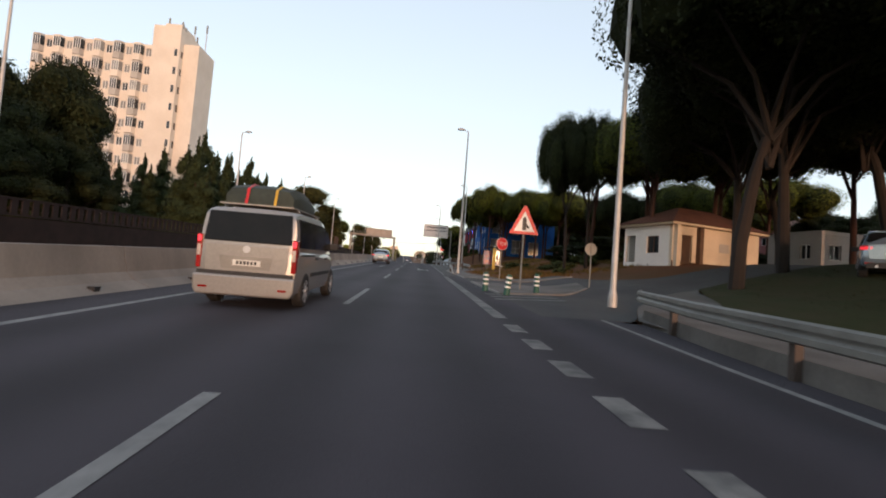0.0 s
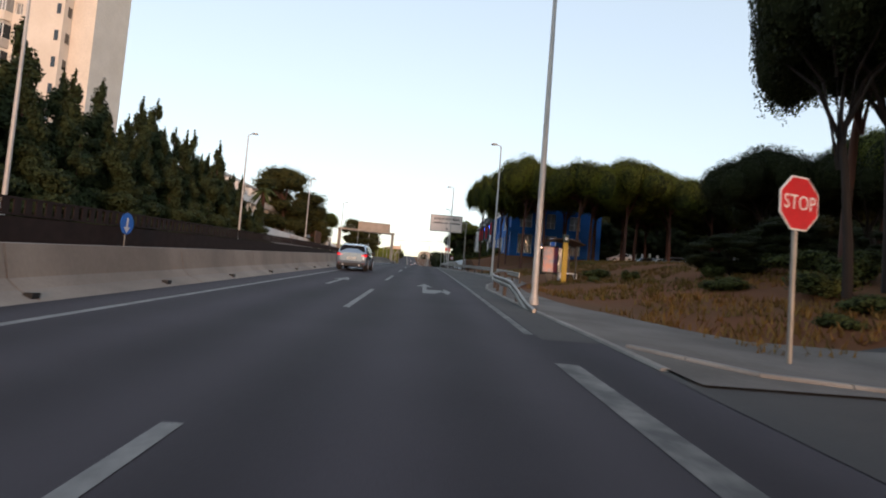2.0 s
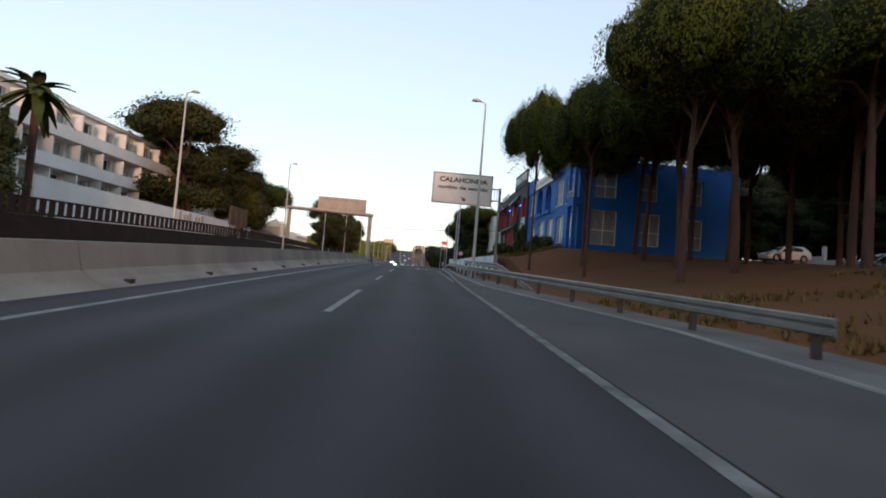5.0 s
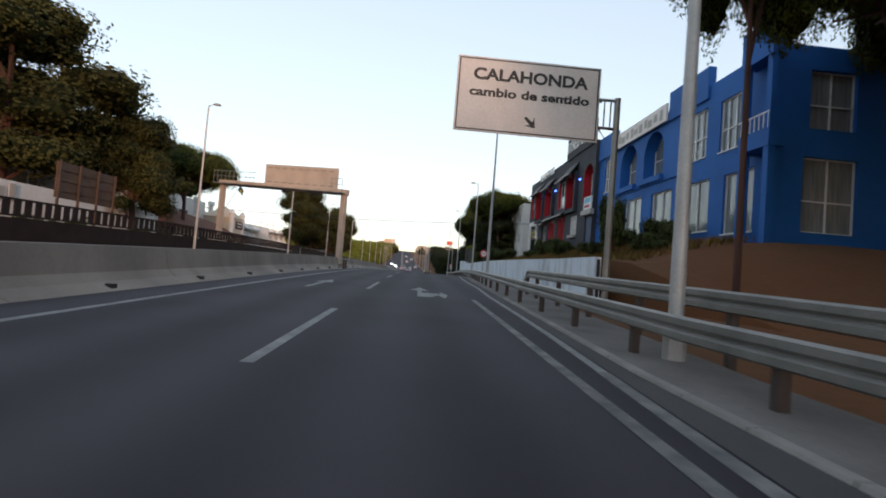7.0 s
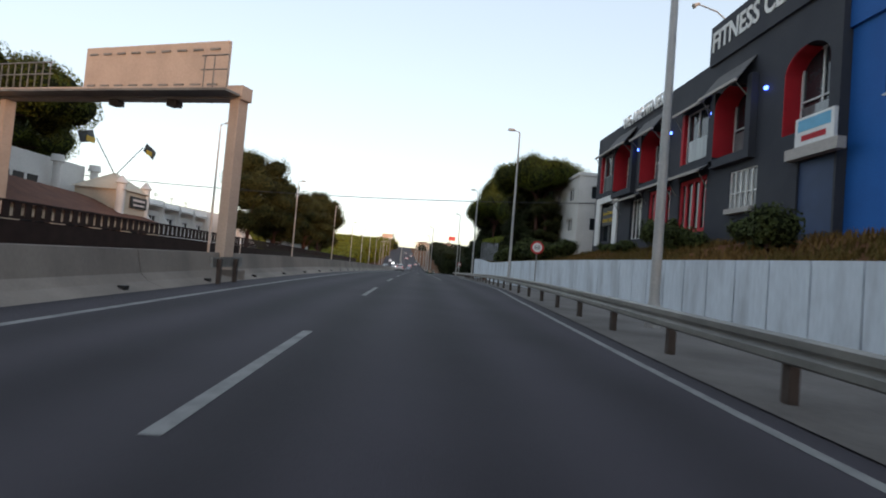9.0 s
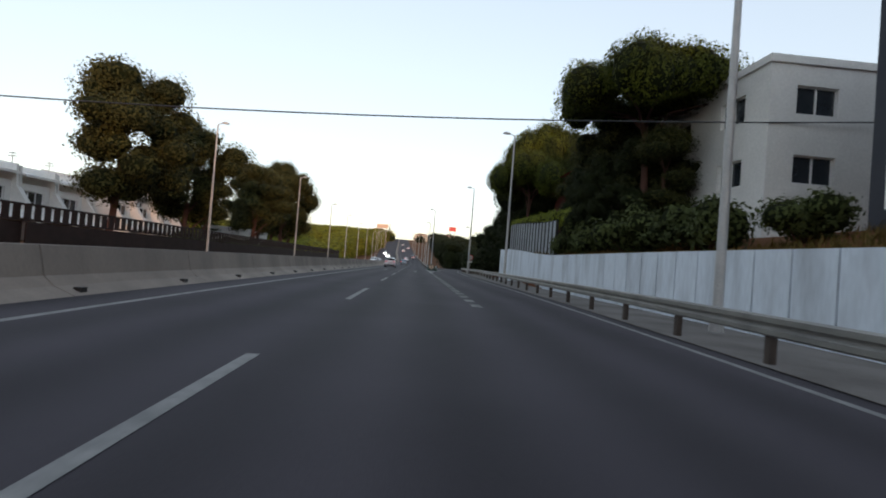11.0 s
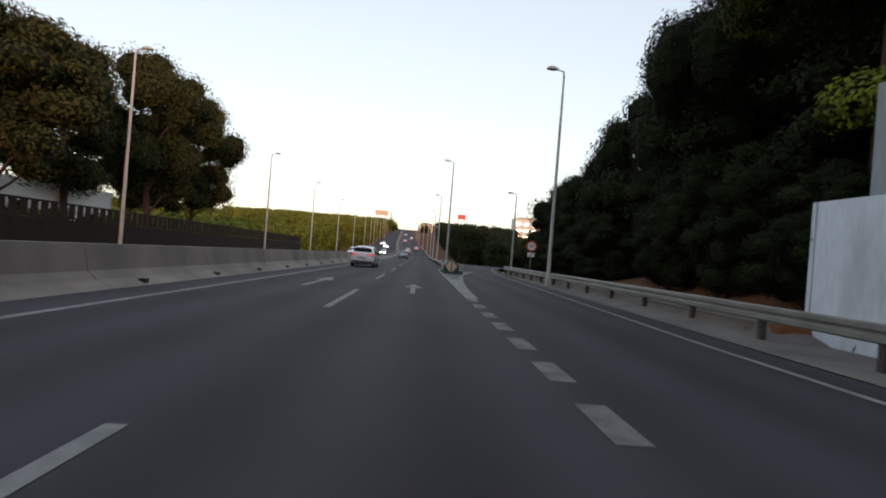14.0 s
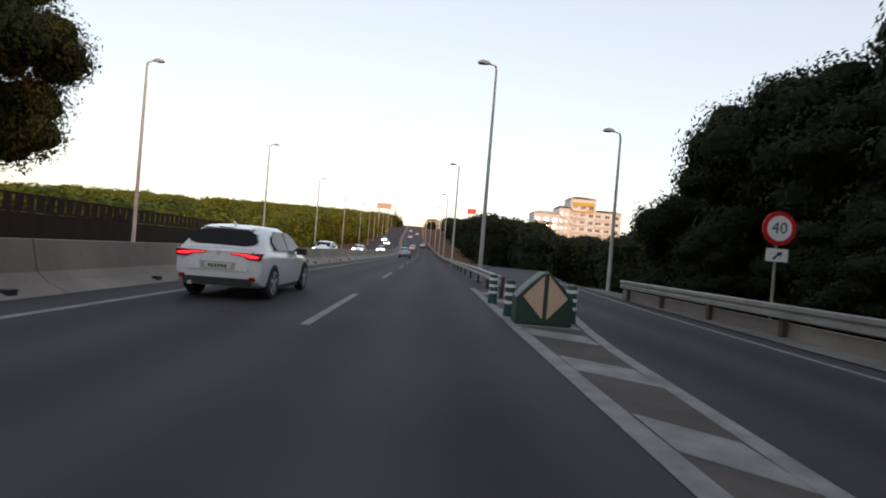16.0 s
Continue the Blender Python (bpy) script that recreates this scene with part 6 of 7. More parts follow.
# ---- buildings and plants beyond the fence on the left ----
def hotel():
    x, y0, z0 = -33.0, 104.0, 4.0
    t = thing("hotel", "white four-storey hotel with long balconies and a white street wall", "building", (0, 0, 0))
    P = lambda u, d, w: (x - d, y0 + u, z0 + w)
    L, H = 35.5, 11.4
    holes = [(1.0 + 3.4 * i, 3.2 + 3.4 * i, 0.4 + 2.8 * k, 2.4 + 2.8 * k) for i in range(10) for k in range(4)]
    part("front_wall", holed(Geo(), P, L, H, holes, 0.3, -2), PALEWALL, t)
    for n, h in enumerate(holes):
        window(t, P, *h, CURTAIN if n % 3 else GLASS, WHITE, (2, 1), 0.2, 0.07)
    for k in range(1, 4):
        part("balcony", slab(slab(Geo(), P, 0, L, -1.3, -0.003, 2.8 * k - 0.12, 2.8 * k + 0.08), P, 0, L, -1.3, -1.18, 2.8 * k + 0.08, 2.8 * k + 1.0), WHITEWALL, t)
        for i in range(11):
            part("partition", slab(Geo(), P, 3.4 * i + 0.2, 3.4 * i + 0.35, -1.15, -0.003, 2.8 * k + 0.1, 2.8 * k + 2.6), WHITEWALL, t)
    part("end_wall", slab(Geo(), P, L - 0.3, L, 0.3, 12, -2, H), PALEWALL, t)
    part("end_wall", slab(Geo(), P, 0, 0.3, 0.3, 12, -2, H), PALEWALL, t)
    part("roof", slab(Geo(), P, 0.3, L - 0.3, 0.3, 12, H - 0.6, H - 0.35), GREYBAND, t)
    part("parapet", slab(Geo(), P, 0, L, -0.35, 0.3, H, H + 0.35), WHITEWALL, t)
    w = thing("street_wall", "long white wall with raised lettering too far to read", "wall", kind="structure")
    part("wall", Geo().box(-24.9, 100, 2.5, -24.6, 141, 7.4), WHITEWALL, w)
    for i, u in enumerate((0, 0.9, 1.6, 2.2, 3.6, 4.4, 5.2)):
        part("writing", Geo().box(-24.58, 119 + u, 6.2, -24.5, 119.45 + u, 7.0 + 0.25 * (i % 3 == 0)), GREYBAND, w)


hotel()


def billboard():
    t = thing("billboard", "brown back of a roadside panel on two posts", "billboard", (-21.0, 125.5, Z(125) + 0.1))
    part("panel", Geo().box(-0.05, -2.6, 2.9, 0.05, 2.7, 5.0), BROWN, t)
    for yy in (-2.5, -0.8, 0.9, 2.6):
        part("post", Geo().box(0.06, yy - 0.06, -0.3, 0.16, yy + 0.06, 5.05), BROWN, t)
    for h in (3.3, 3.9, 4.5):
        part("brace", Geo().box(0.055, -2.4, h, 0.1, 2.5, h + 0.05), BROWN, t)


billboard()


def palm(x, y, z, height, crown=2.1, seed=3):
    rng = random.Random(seed)
    t = thing("palm_tree", "fan palm with a rough trunk and drooping fronds", "tree", (x, y, z))
    part("trunk", Geo().tube([(0, 0, -0.3), (0.1, 0, height * 0.4), (0.05, 0.05, height)], [0.26, 0.2, 0.22], 9), BARK, t, smooth=True)
    for i in range(46):
        a, up = rng.uniform(0, 6.28), rng.uniform(-0.75, 1.2)
        n, g = 6, Geo()
        pts = []
        for k in range(n):
            u = k / (n - 1)
            r = crown * u * math.cos(up * (1 - 0.35 * u))
            zz = height + crown * (math.sin(up) * u - 0.55 * u * u)
            pts.append((r, zz, 0.26 * math.sin(math.pi * min(1, 0.15 + 0.85 * u)) + 0.02))
        for (r0, z0, w0), (r1, z1, w1) in zip(pts, pts[1:]):
            c, s = math.cos(a), math.sin(a)
            g.quad((r0 * c - w0 * s, r0 * s + w0 * c, z0 - 0.06), (r0 * c, r0 * s, z0), (r1 * c, r1 * s, z1), (r1 * c - w1 * s, r1 * s + w1 * c, z1 - 0.06))
            g.quad((r0 * c, r0 * s, z0), (r0 * c + w0 * s, r0 * s - w0 * c, z0 - 0.06), (r1 * c + w1 * s, r1 * s - w1 * c, z1 - 0.06), (r1 * c, r1 * s, z1))
        part("frond", g, BUSH, t)


palm(-23.0, 97.2, Z(97), 9.0)
palm(-26.5, 208.5, Z(208), 5.6, 1.8, 4)


def norfolk_pine(x, y, z, height, seed=9):
    rng = random.Random(seed)
    t = thing("norfolk_pine", "slim tiered araucaria with open level branches", "tree", (x, y, z))
    g = Geo()
    limb(g, [(0, 0, -0.3), (0, 0, height * 0.5), (0, 0, height)], 0.16, 0.02, 7)
    blobs = []
    n = int(height * 1.25)
    for i in range(n):
        u = i / n
        r = (0.16 * height) * (1 - u) + 0.15
        zz = height * (0.16 + 0.83 * u)
        for k in range(6):
            a = 6.28 * (k + 0.5 * (i % 2)) / 6
            e = (r * math.cos(a), r * math.sin(a), zz + 0.12 * r)
            limb(g, [(0, 0, zz), (e[0] * 0.5, e[1] * 0.5, zz), e], 0.03, 0.015, 4)
            blobs.append(((e[0] * 0.62, e[1] * 0.62, zz + 0.04), (r * 0.34 * abs(math.cos(a)) + 0.12, r * 0.34 * abs(math.sin(a)) + 0.12, 0.13)))
    crown, inner = leaf_cloud("crown", blobs, CYPRESS, 900, 0.1, seed, core=0)
    tree_parts(t, g, crown, inner)


norfolk_pine(-27.6, 212.1, Z(212), 12.0)
norfolk_pine(-24, 560, Z(560), 17, 10)


def shops():
    t = thing("furniture_store", "low cream shop with a brown tiled roof", "building", (0, 0, 0))
    P = lambda u, d, w: (-25.2 - d, 146.0 + u, 3.4 + w)
    hs = [(1.5 + 4 * i, 4.2 + 4 * i, 0.3, 2.3) for i in range(5)]
    part("front_wall", holed(Geo(), P, 22, 3.0, hs, 0.3, -1), SAND, t)
    for h in hs:
        window(t, P, *h, GLASS, BROWN, (2, 1), 0.15)
    part("roof", Geo().rings([[P(-0.4, -0.5, 3.0), P(22.4, -0.5, 3.0), P(22.4, 8.5, 3.0), P(-0.4, 8.5, 3.0)], [P(3, 3.8, 5.4), P(16, 3.8, 4.9), P(16, 4.2, 4.9), P(3, 4.2, 5.4)]]), TILE, t)
    part("back_wall", slab(Geo(), P, 0, 22, 7.6, 7.9, -1, 3.0), SAND, t)
    a = thing("white_shop", "white flat-roofed shop with columns and a black sign", "building", (0, 0, 0))
    Q = lambda u, d, w: (-31.0 - d, 148.0 + u, 3.6 + w)
    hs = [(1.0 + 4 * i, 3.6 + 4 * i, 0.3, 2.8) for i in range(4)]
    part("front_wall", holed(Geo(), Q, 17.5, 7.4, hs, 0.3, -1), WHITEWALL, a)
    for h in hs:
        window(a, Q, *h, GLASS, WHITE, (2, 1), 0.15)
    for u in (0, 17.2):
        part("side_wall", slab(Geo(), Q, u, u + 0.3, 0.3, 9, -1, 7.4), WHITEWALL, a)
    part("roof", slab(Geo(), Q, 0.3, 17.2, 0.3, 9, 6.8, 7.0), GREYBAND, a)
    sb = part("sign_board", slab(Geo(), Q, 2.0, 12.5, -0.25, -0.003, 4.3, 5.9), WHITEWALL, a)
    for i in range(7):
        part("writing", slab(Geo(), Q, 2.7 + 1.35 * i, 3.7 + 1.35 * i, -0.3, -0.255, 4.6, 5.6), BLACK, sb)
    for u in (-0.4, 5.4, 13.0, 17.6):
        part("column", Geo().tube([Q(u, -0.8, -1), Q(u, -0.8, 7.0), Q(u, -0.8, 7.05), Q(u, -0.8, 7.6)], [0.3, 0.3, 0.5, 0.42], 10), WHITEWALL, a, smooth=True)
    b = thing("corner_pavilion", "sand coloured pavilion with a pointed roof and a dark board", "building", (-28.0, 165.0, 3.6))
    part("wall", Geo().box(-2.0, -2.0, -1, 2.0, 2.0, 5.4), SAND, b)
    part("roof", Geo().rings([[(-2.2, -2.2, 5.4), (2.2, -2.2, 5.4), (2.2, 2.2, 5.4), (-2.2, 2.2, 5.4)], [(-0.1, -0.1, 7.0), (0.1, -0.1, 7.0), (0.1, 0.1, 7.0), (-0.1, 0.1, 7.0)]]), SAND, b)
    for s in (-1, 1):
        part("turret", Geo().tube([(1.8, 1.9 * s, 3), (1.8, 1.9 * s, 5.9), (1.8, 1.9 * s, 6.0), (1.8, 1.9 * s, 6.6)], [0.35, 0.35, 0.5, 0.1], 10), WHITEWALL, b)
    part("sign_board", Geo().box(2.02, -0.9, 4.0, 2.14, 1.6, 5.0), BLACK, b)
    part("writing", Geo().box(2.145, -0.6, 4.6, 2.16, 1.3, 4.8), SIGNFACE, b)
    part("writing", Geo().box(2.145, -0.5, 4.2, 2.16, 1.2, 4.36), SIGNFACE, b)
    for s, tip in ((-1, (0.2, -3.3, 9.4)), (1, (0.2, 3.5, 10.2))):
        f = thing("flag", "black flag with yellow panel on a slanted pole", "flag", (-28.0, 165.0, 3.6))
        part("pole", Geo().tube([(0, 0, 6.8), tip], 0.04, 6), GALV, f)
        x, yy, zz = tip
        part("cloth", Geo().rings([[(x + 0.1 * math.sin(3 * u), yy + s * 0.1 + 2.0 * s * u * 0.9, zz - 0.3 - 0.55 * u), (x + 0.02 + 0.1 * math.sin(3 * u), yy + s * 0.1 + 2.0 * s * u * 0.9, zz - 0.3 - 0.55 * u), (x + 0.02 + 0.1 * math.sin(3 * u), yy + s * (0.1 + 0.45) + 2.0 * s * u * 0.9, zz + 0.55 - 0.55 * u), (x + 0.1 * math.sin(3 * u), yy + s * (0.1 + 0.45) + 2.0 * s * u * 0.9, zz + 0.55 - 0.55 * u)] for u in (0, 0.25, 0.5, 0.75, 1.0)]), BLACK, f)
        part("panel", Geo().box(x + 0.12, yy + s * 0.9 - 0.5, zz - 0.55, x + 0.16, yy + s * 0.9 + 0.5, zz - 0.1), YELLOW, f)


shops()


def terrace_house(y, x=-34.0, z=3.3, label="white terraced house with a stepped sloping roof and shaded porch"):
    t = thing("terraced_house", label, "building", (x, y, z), group="terraced houses")
    P = lambda u, d, w: (-d, u, w)
    W = 4.2
    hs = [(0.7, 3.4, 3.9, 5.0), (0.6, 3.6, 0.0, 2.2)]
    part("front_wall", holed(Geo(), P, W, 5.6, hs, 0.25, -1), WHITEWALL, t)
    window(t, P, *hs[0], GLASS, WHITE, (3, 1), 0.12)
    window(t, P, *hs[1], GLASS, BROWN, (2, 1), 0.12)
    for u in (0.0, W - 0.22):
        n = Geo()
        n.prism([(2.3, -1), (2.3, 2.4), (0.4, 5.2), (0.3, 7.0), (-7, 7.9), (-7, -1)], u, u + 0.22, "y")
        part("party_wall", n, WHITEWALL, t)
    part("upper_roof", Geo().rings([[(0.7, 0.22, 6.15), (0.7, W - 0.22, 6.15), (-7, W - 0.22, 7.4), (-7, 0.22, 7.4)], [(0.7, 0.22, 6.35), (0.7, W - 0.22, 6.35), (-7, W - 0.22, 7.6), (-7, 0.22, 7.6)]]), WHITEWALL, t)
    part("porch_roof", Geo().rings([[(2.5, 0.22, 2.4), (2.5, W - 0.22, 2.4), (0, W - 0.22, 3.5), (0, 0.22, 3.5)], [(2.5, 0.22, 2.55), (2.5, W - 0.22, 2.55), (0, W - 0.22, 3.65), (0, 0.22, 3.65)]]), WHITEWALL, t)
    part("aerial", Geo().tube([(-2, 2, 6.8), (-2, 2, 8.4)], 0.03, 5).box(-2.4, 1.98, 8.0, -1.6, 2.02, 8.06).box(-2.3, 1.98, 8.25, -1.7, 2.02, 8.31), GALV, t)
    return t


_t = terrace_house(172.0)
for i in range(1, 6):
    copy_thing(_t, pose(-34.0, 172.0 + 4.35 * i, 3.3 - 0.1 * i))
for i in range(3):
    copy_thing(_t, pose(-32.5, 199.5 + 4.35 * i, 3.0))
# screen hedge and low white roof behind the fence
for i in range(16):
    plant(SHRUBS, i, -20.8 - 0.5 * (i % 3), 190 + 2.4 * i, 1.2 + 0.2 * (i % 3), None, 1.3 + 0.15 * (i % 2))
for i in range(7):
    plant(SHRUBS, i, -21.0, 119 + 3.0 * i, 1.0, None, 1.2)
small_house("low_house", "low white flat-roofed house behind the hedge", -29, 214, 3.0, 5, 12, 3.6, WHITEWALL, None, 0, 1, 1)


def round_blue_sign():
    t = thing("direction_sign", "round blue arrow sign standing on the opposite verge", "road sign", (-17.4, 56.8, Z(56.8)))
    part("post", Geo().tube([(0, 0, -0.2), (0, 0, 2.4)], 0.04, 6), GALV, t)
    part("disc", Geo().disc((0.05, 0, 1.75), 0.62, 0.03, "x", 28), BLUE, t)
    part("arrow", Geo().box(0.068, -0.08, 1.4, 0.075, 0.08, 2.1).prism([(-0.3, 1.55), (0.3, 1.55), (0, 1.2)], 0.068, 0.075, "x"), WHITE, t)


round_blue_sign()
cable = thing("overhead_cable", "thin black cable slung across the road between masts", "cable")
for off, hh in ((0.0, 8.4),):
    pts = [(-60 + 100 * u, 172 - 6 * u, Z(170) + 8.2 + 2.6 * u - 2.2 * math.sin(math.pi * u)) for u in (i / 30 for i in range(31))]
    part("wire", Geo().tube(pts, 0.035, 5), BLACK, cable)
for x, y, h in ((-60, 172, 8.4), (40, 166, 10.9)):
    part("mast", Geo().tube([(x, y, Z(y) - 0.5), (x, y, Z(170) + h)], 0.12, 7), BROWN, cable)

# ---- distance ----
# Core of the far canopy: a darker green that stands for shade in its gaps.
FARCORE = paint("pine canopy shade", (0.085, 0.09, 0.014), (0.05, 0.058, 0.010), 0.95, 0.4, 0.3, 6, spec=0.1)
# Brighter needle green: the low sun on the far canopy is put into it.
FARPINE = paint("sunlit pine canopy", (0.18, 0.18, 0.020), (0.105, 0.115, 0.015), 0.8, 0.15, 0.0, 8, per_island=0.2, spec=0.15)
def far_wood(name, label, spots, material=None, per=70, size=0.4, seed=1):
    t = thing(name, label, "wood", kind="stuff")
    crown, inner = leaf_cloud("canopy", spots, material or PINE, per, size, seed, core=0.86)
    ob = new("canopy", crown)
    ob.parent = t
    part("shade_core", inner, FARCORE if material is FARPINE else CORE, t)


rng = random.Random(4)
spots = []
for i in range(420):
    y = 262 + 420 * rng.random() ** 1.5
    x = -21.5 - (y - 262) * 0.02 - 95 * rng.random() ** 1.4
    top = np.interp(y, [262, 290, 330, 540, 700], [6.8, 8.0, 11.3, 24.1, 32]) + rng.uniform(-0.9, 0.5) - 1.2 * step(-40, -21, x)
    w = rng.uniform(2.2, 4.0) * (1 + (y - 262) / 500)
    spots.append(((x, y, top - w * 0.55), (w, w, w * 0.62)))
    spots.append(((x + 1, y, top - w * 1.5), (w * 0.9, w * 0.9, w)))
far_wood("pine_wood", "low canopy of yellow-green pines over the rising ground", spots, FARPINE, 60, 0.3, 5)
spots = []
for i in range(230):
    y = 262 + 330 * rng.random() ** 1.4
    x = 9 + (y - 250) * 0.03 + bend(y) * 0.5 + 55 * rng.random() ** 1.6
    if x < 20 and y < 275:
        x += 12
    top = np.interp(y, [262, 300, 340, 420, 600], [7.0, 10.5, 13.0, 15.5, 28]) + rng.uniform(-1.2, 0.6) - 2.6 * (0.225 < x / (y - 213) < 0.41)
    w = rng.uniform(2.0, 3.8) * (1 + (y - 262) / 500)
    spots.append(((x, y, top - w * 0.55), (w, w, w * 0.62)))
    spots.append(((x, y, top - w * 1.4), (w * 0.95, w * 0.95, w)))
    spots.append(((x, y, top - w * 2.4), (w * 0.9, w * 0.9, w)))
far_wood("pine_wood", "dark green trees below the road beside the exit", spots, SHADEPINE, 60, 0.32, 6)
spots = []
for i in range(90):
    y = rng.uniform(600, 900)
    x = rng.choice((-1, 1)) * rng.uniform(14, 120) + bend(y)
    w = rng.uniform(3, 6)
    spots.append(((x, y, Z(y) + rng.uniform(1, 5)), (w, w, w)))
far_wood("pine_wood", "distant trees along the crest of the road", spots, SHADEPINE, 16, 0.7, 7)


def white_apartments():
    t = thing("apartment_building", "stepped white apartment building with terraces, upper lights painted as yellow slabs", "building", (0, 0, 0))
    x0, y0, z0 = 44.0, 420.0, 6.0
    lit = glow("lit awning", (1.0, 0.55, 0.12), 0.7)
    for bx, w, h in ((0, 11, 16.5), (11, 5, 19.5), (16, 11, 24.0), (27, 12, 19.0)):
        P = lambda u, d, ww: (x0 + bx + u, y0 + d + 0.15 * bx, z0 + ww)
        n, k = max(2, int(w / 3.2)), int(h / 3.1)
        hs = [(w * (i + 0.22) / n, w * (i + 0.78) / n, 3.1 * j + 0.7, 3.1 * j + 2.3) for i in range(n) for j in range(k)]
        part("front_wall", holed(Geo(), P, w, h, hs, 0.4, -6), WHITEWALL, t)
        for q in hs:
            window(t, P, *q, GLASS, WHITE, (2, 1), 0.3, 0.12)
        part("body", slab(Geo(), P, 0, w, 0.6, 10, -6, h - 0.3), WHITEWALL, t)
        for j in range(1, k):
            part("balcony", slab(Geo(), P, 0.4, w * 0.6, -1.1, -0.003, 3.1 * j, 3.1 * j + 1.0), WHITEWALL, t)
        part("roof", Geo().rings([[P(-0.4, -0.6, h), P(w + 0.4, -0.6, h), P(w + 0.4, 10.4, h), P(-0.4, 10.4, h)], [P(w * 0.25, 4, h + 1.2), P(w * 0.75, 4, h + 1.2), P(w * 0.75, 5, h + 1.2), P(w * 0.25, 5, h + 1.2)]]), TILE if bx else SAND, t)
    P = lambda u, d, ww: (x0 + 16 + u, y0 + 2.4 + d, z0 + ww)
    # Plain yellow slabs: their colour stands for the yellow lights of these floors.
    part("awning", slab(Geo(), P, 1, 10, -0.9, -0.003, 21.0, 22.4), YELLOW, t)
    part("awning", slab(Geo(), P, 1, 10, -0.5, -0.003, 18.2, 19.4), YELLOW, t)


white_apartments()


def far_billboard(name, label, x, y, z0, z1, w, mat):
    t = thing(name, label, "billboard", (x, y, z0))
    part("panel", Geo().box(-w / 2, -0.1, 0, w / 2, 0.1, z1 - z0), mat, t)
    for q in (-w / 3, w / 3):
        part("post", Geo().tube([(q, 0.3, Z(y) - z0 - 1), (q, 0.3, 0.5)], 0.2, 6), GALV, t)


far_billboard("red_billboard", "red advertising board high over the trees", 24.2, 497, 25.0, 28.0, 5.0, RED)
far_billboard("orange_billboard", "orange and cream road sign panel in the distance", -22.5, 455, 21.0, 23.6, 7.0, PEACH)
for i, (x, y, w, h) in enumerate(((17, 520, 9, 7), (27, 560, 11, 8), (-26, 640, 12, 7), (10, 690, 14, 6), (-40, 720, 16, 8))):
    small_house("far_house", "small pale house with a tiled roof on the far hill", x + bend(y), y, Z(y) + 1.5, w, 8, h, SAND if i % 2 else WHITEWALL, TILE, 0, 3, 2, 1.6)

# ---- vehicles ----
def car_paint(name, colour, metal=0.0, rough=0.25):
    m = paint(name, colour, [c * 0.93 for c in colour], rough, 1.5, 0.0, 20, metal)
    m.node_tree.nodes["Principled BSDF"].inputs["Coat Weight"].default_value = 0.6
    m.node_tree.nodes["Principled BSDF"].inputs["Coat Roughness"].default_value = 0.06
    return m


SILVER = car_paint("silver car paint", (0.33, 0.31, 0.29), 0.5, 0.35)
STEELBLUE = car_paint("pale metallic car paint", (0.30, 0.38, 0.46), 0.6, 0.24)
CARWHITE = car_paint("white car paint", (0.80, 0.80, 0.81))
TYRE = paint("tyre rubber", (0.012, 0.012, 0.013), (0.018, 0.018, 0.018), 0.85, 5, 0.2, 40)
RIM = paint("alloy rim", (0.62, 0.62, 0.63), (0.5, 0.5, 0.51), 0.35, 5, 0.05, 30, metal=0.35)
PLASTIC = paint("black bumper plastic", (0.02, 0.02, 0.021), (0.027, 0.027, 0.027), 0.7, 4, 0.1, 60)
TINT = paint("tinted car glass", (0.008, 0.009, 0.010), (0.012, 0.012, 0.013), 0.12, 2, 0.0, 10, spec=0.15)
LAMPRED = paint("red lamp glass", (0.30, 0.008, 0.008), (0.22, 0.006, 0.006), 0.15, 6, 0.05, 60)
LAMPLIT = glow("lit tail lamp", (1.0, 0.03, 0.05), 0.3)
LAMPCLEAR = paint("clear lamp glass", (0.5, 0.42, 0.38), (0.4, 0.34, 0.3), 0.15, 6, 0.05, 60)
HEADLIT = glow("lit headlamp", (1.0, 0.97, 0.9), 9.0)
PLATE = paint("number plate", (0.68, 0.67, 0.62), (0.6, 0.59, 0.55), 0.4, 3, 0.0, 20)
COVER = paint("dark green load cover", (0.025, 0.035, 0.03), (0.035, 0.045, 0.036), 0.8, 3, 0.4, 12)


def both(points):
    """A closed ring from the right half of a section, bottom to top."""
    return [(x, z) for x, z in points] + [(-x, z) for x, z in reversed(points)]


def lower_body(g, stations):
    rings = []
    for y, z0, zb, w in stations:
        half = [(w * 0.80, z0), (w * 0.95, z0 + 0.05), (w * 0.995, z0 + 0.22), (w, (z0 + zb) / 2), (w * 0.995, zb - 0.16), (w * 0.965, zb - 0.05), (w * 0.90, zb)]
        rings.append([(x, y, z) for x, z in both(half)])
    return g.rings(rings)


def cabin(g, stations, grow=0.0):
    """Stations: y, belt height, belt half width, roof height, roof half width."""
    rings = []
    for y, zb, wb, zr, wr in stations:
        half = [(wb + grow, zb), ((wb + wr) / 2 + 0.02 + grow, (zb + zr) / 2), (wr + grow, zr - 0.05), (wr * 0.86, zr + grow * 0.6), (wr * 0.4, zr + 0.02 + grow)]
        rings.append([(x, y, z) for x, z in both(half)])
    return g.rings(rings)


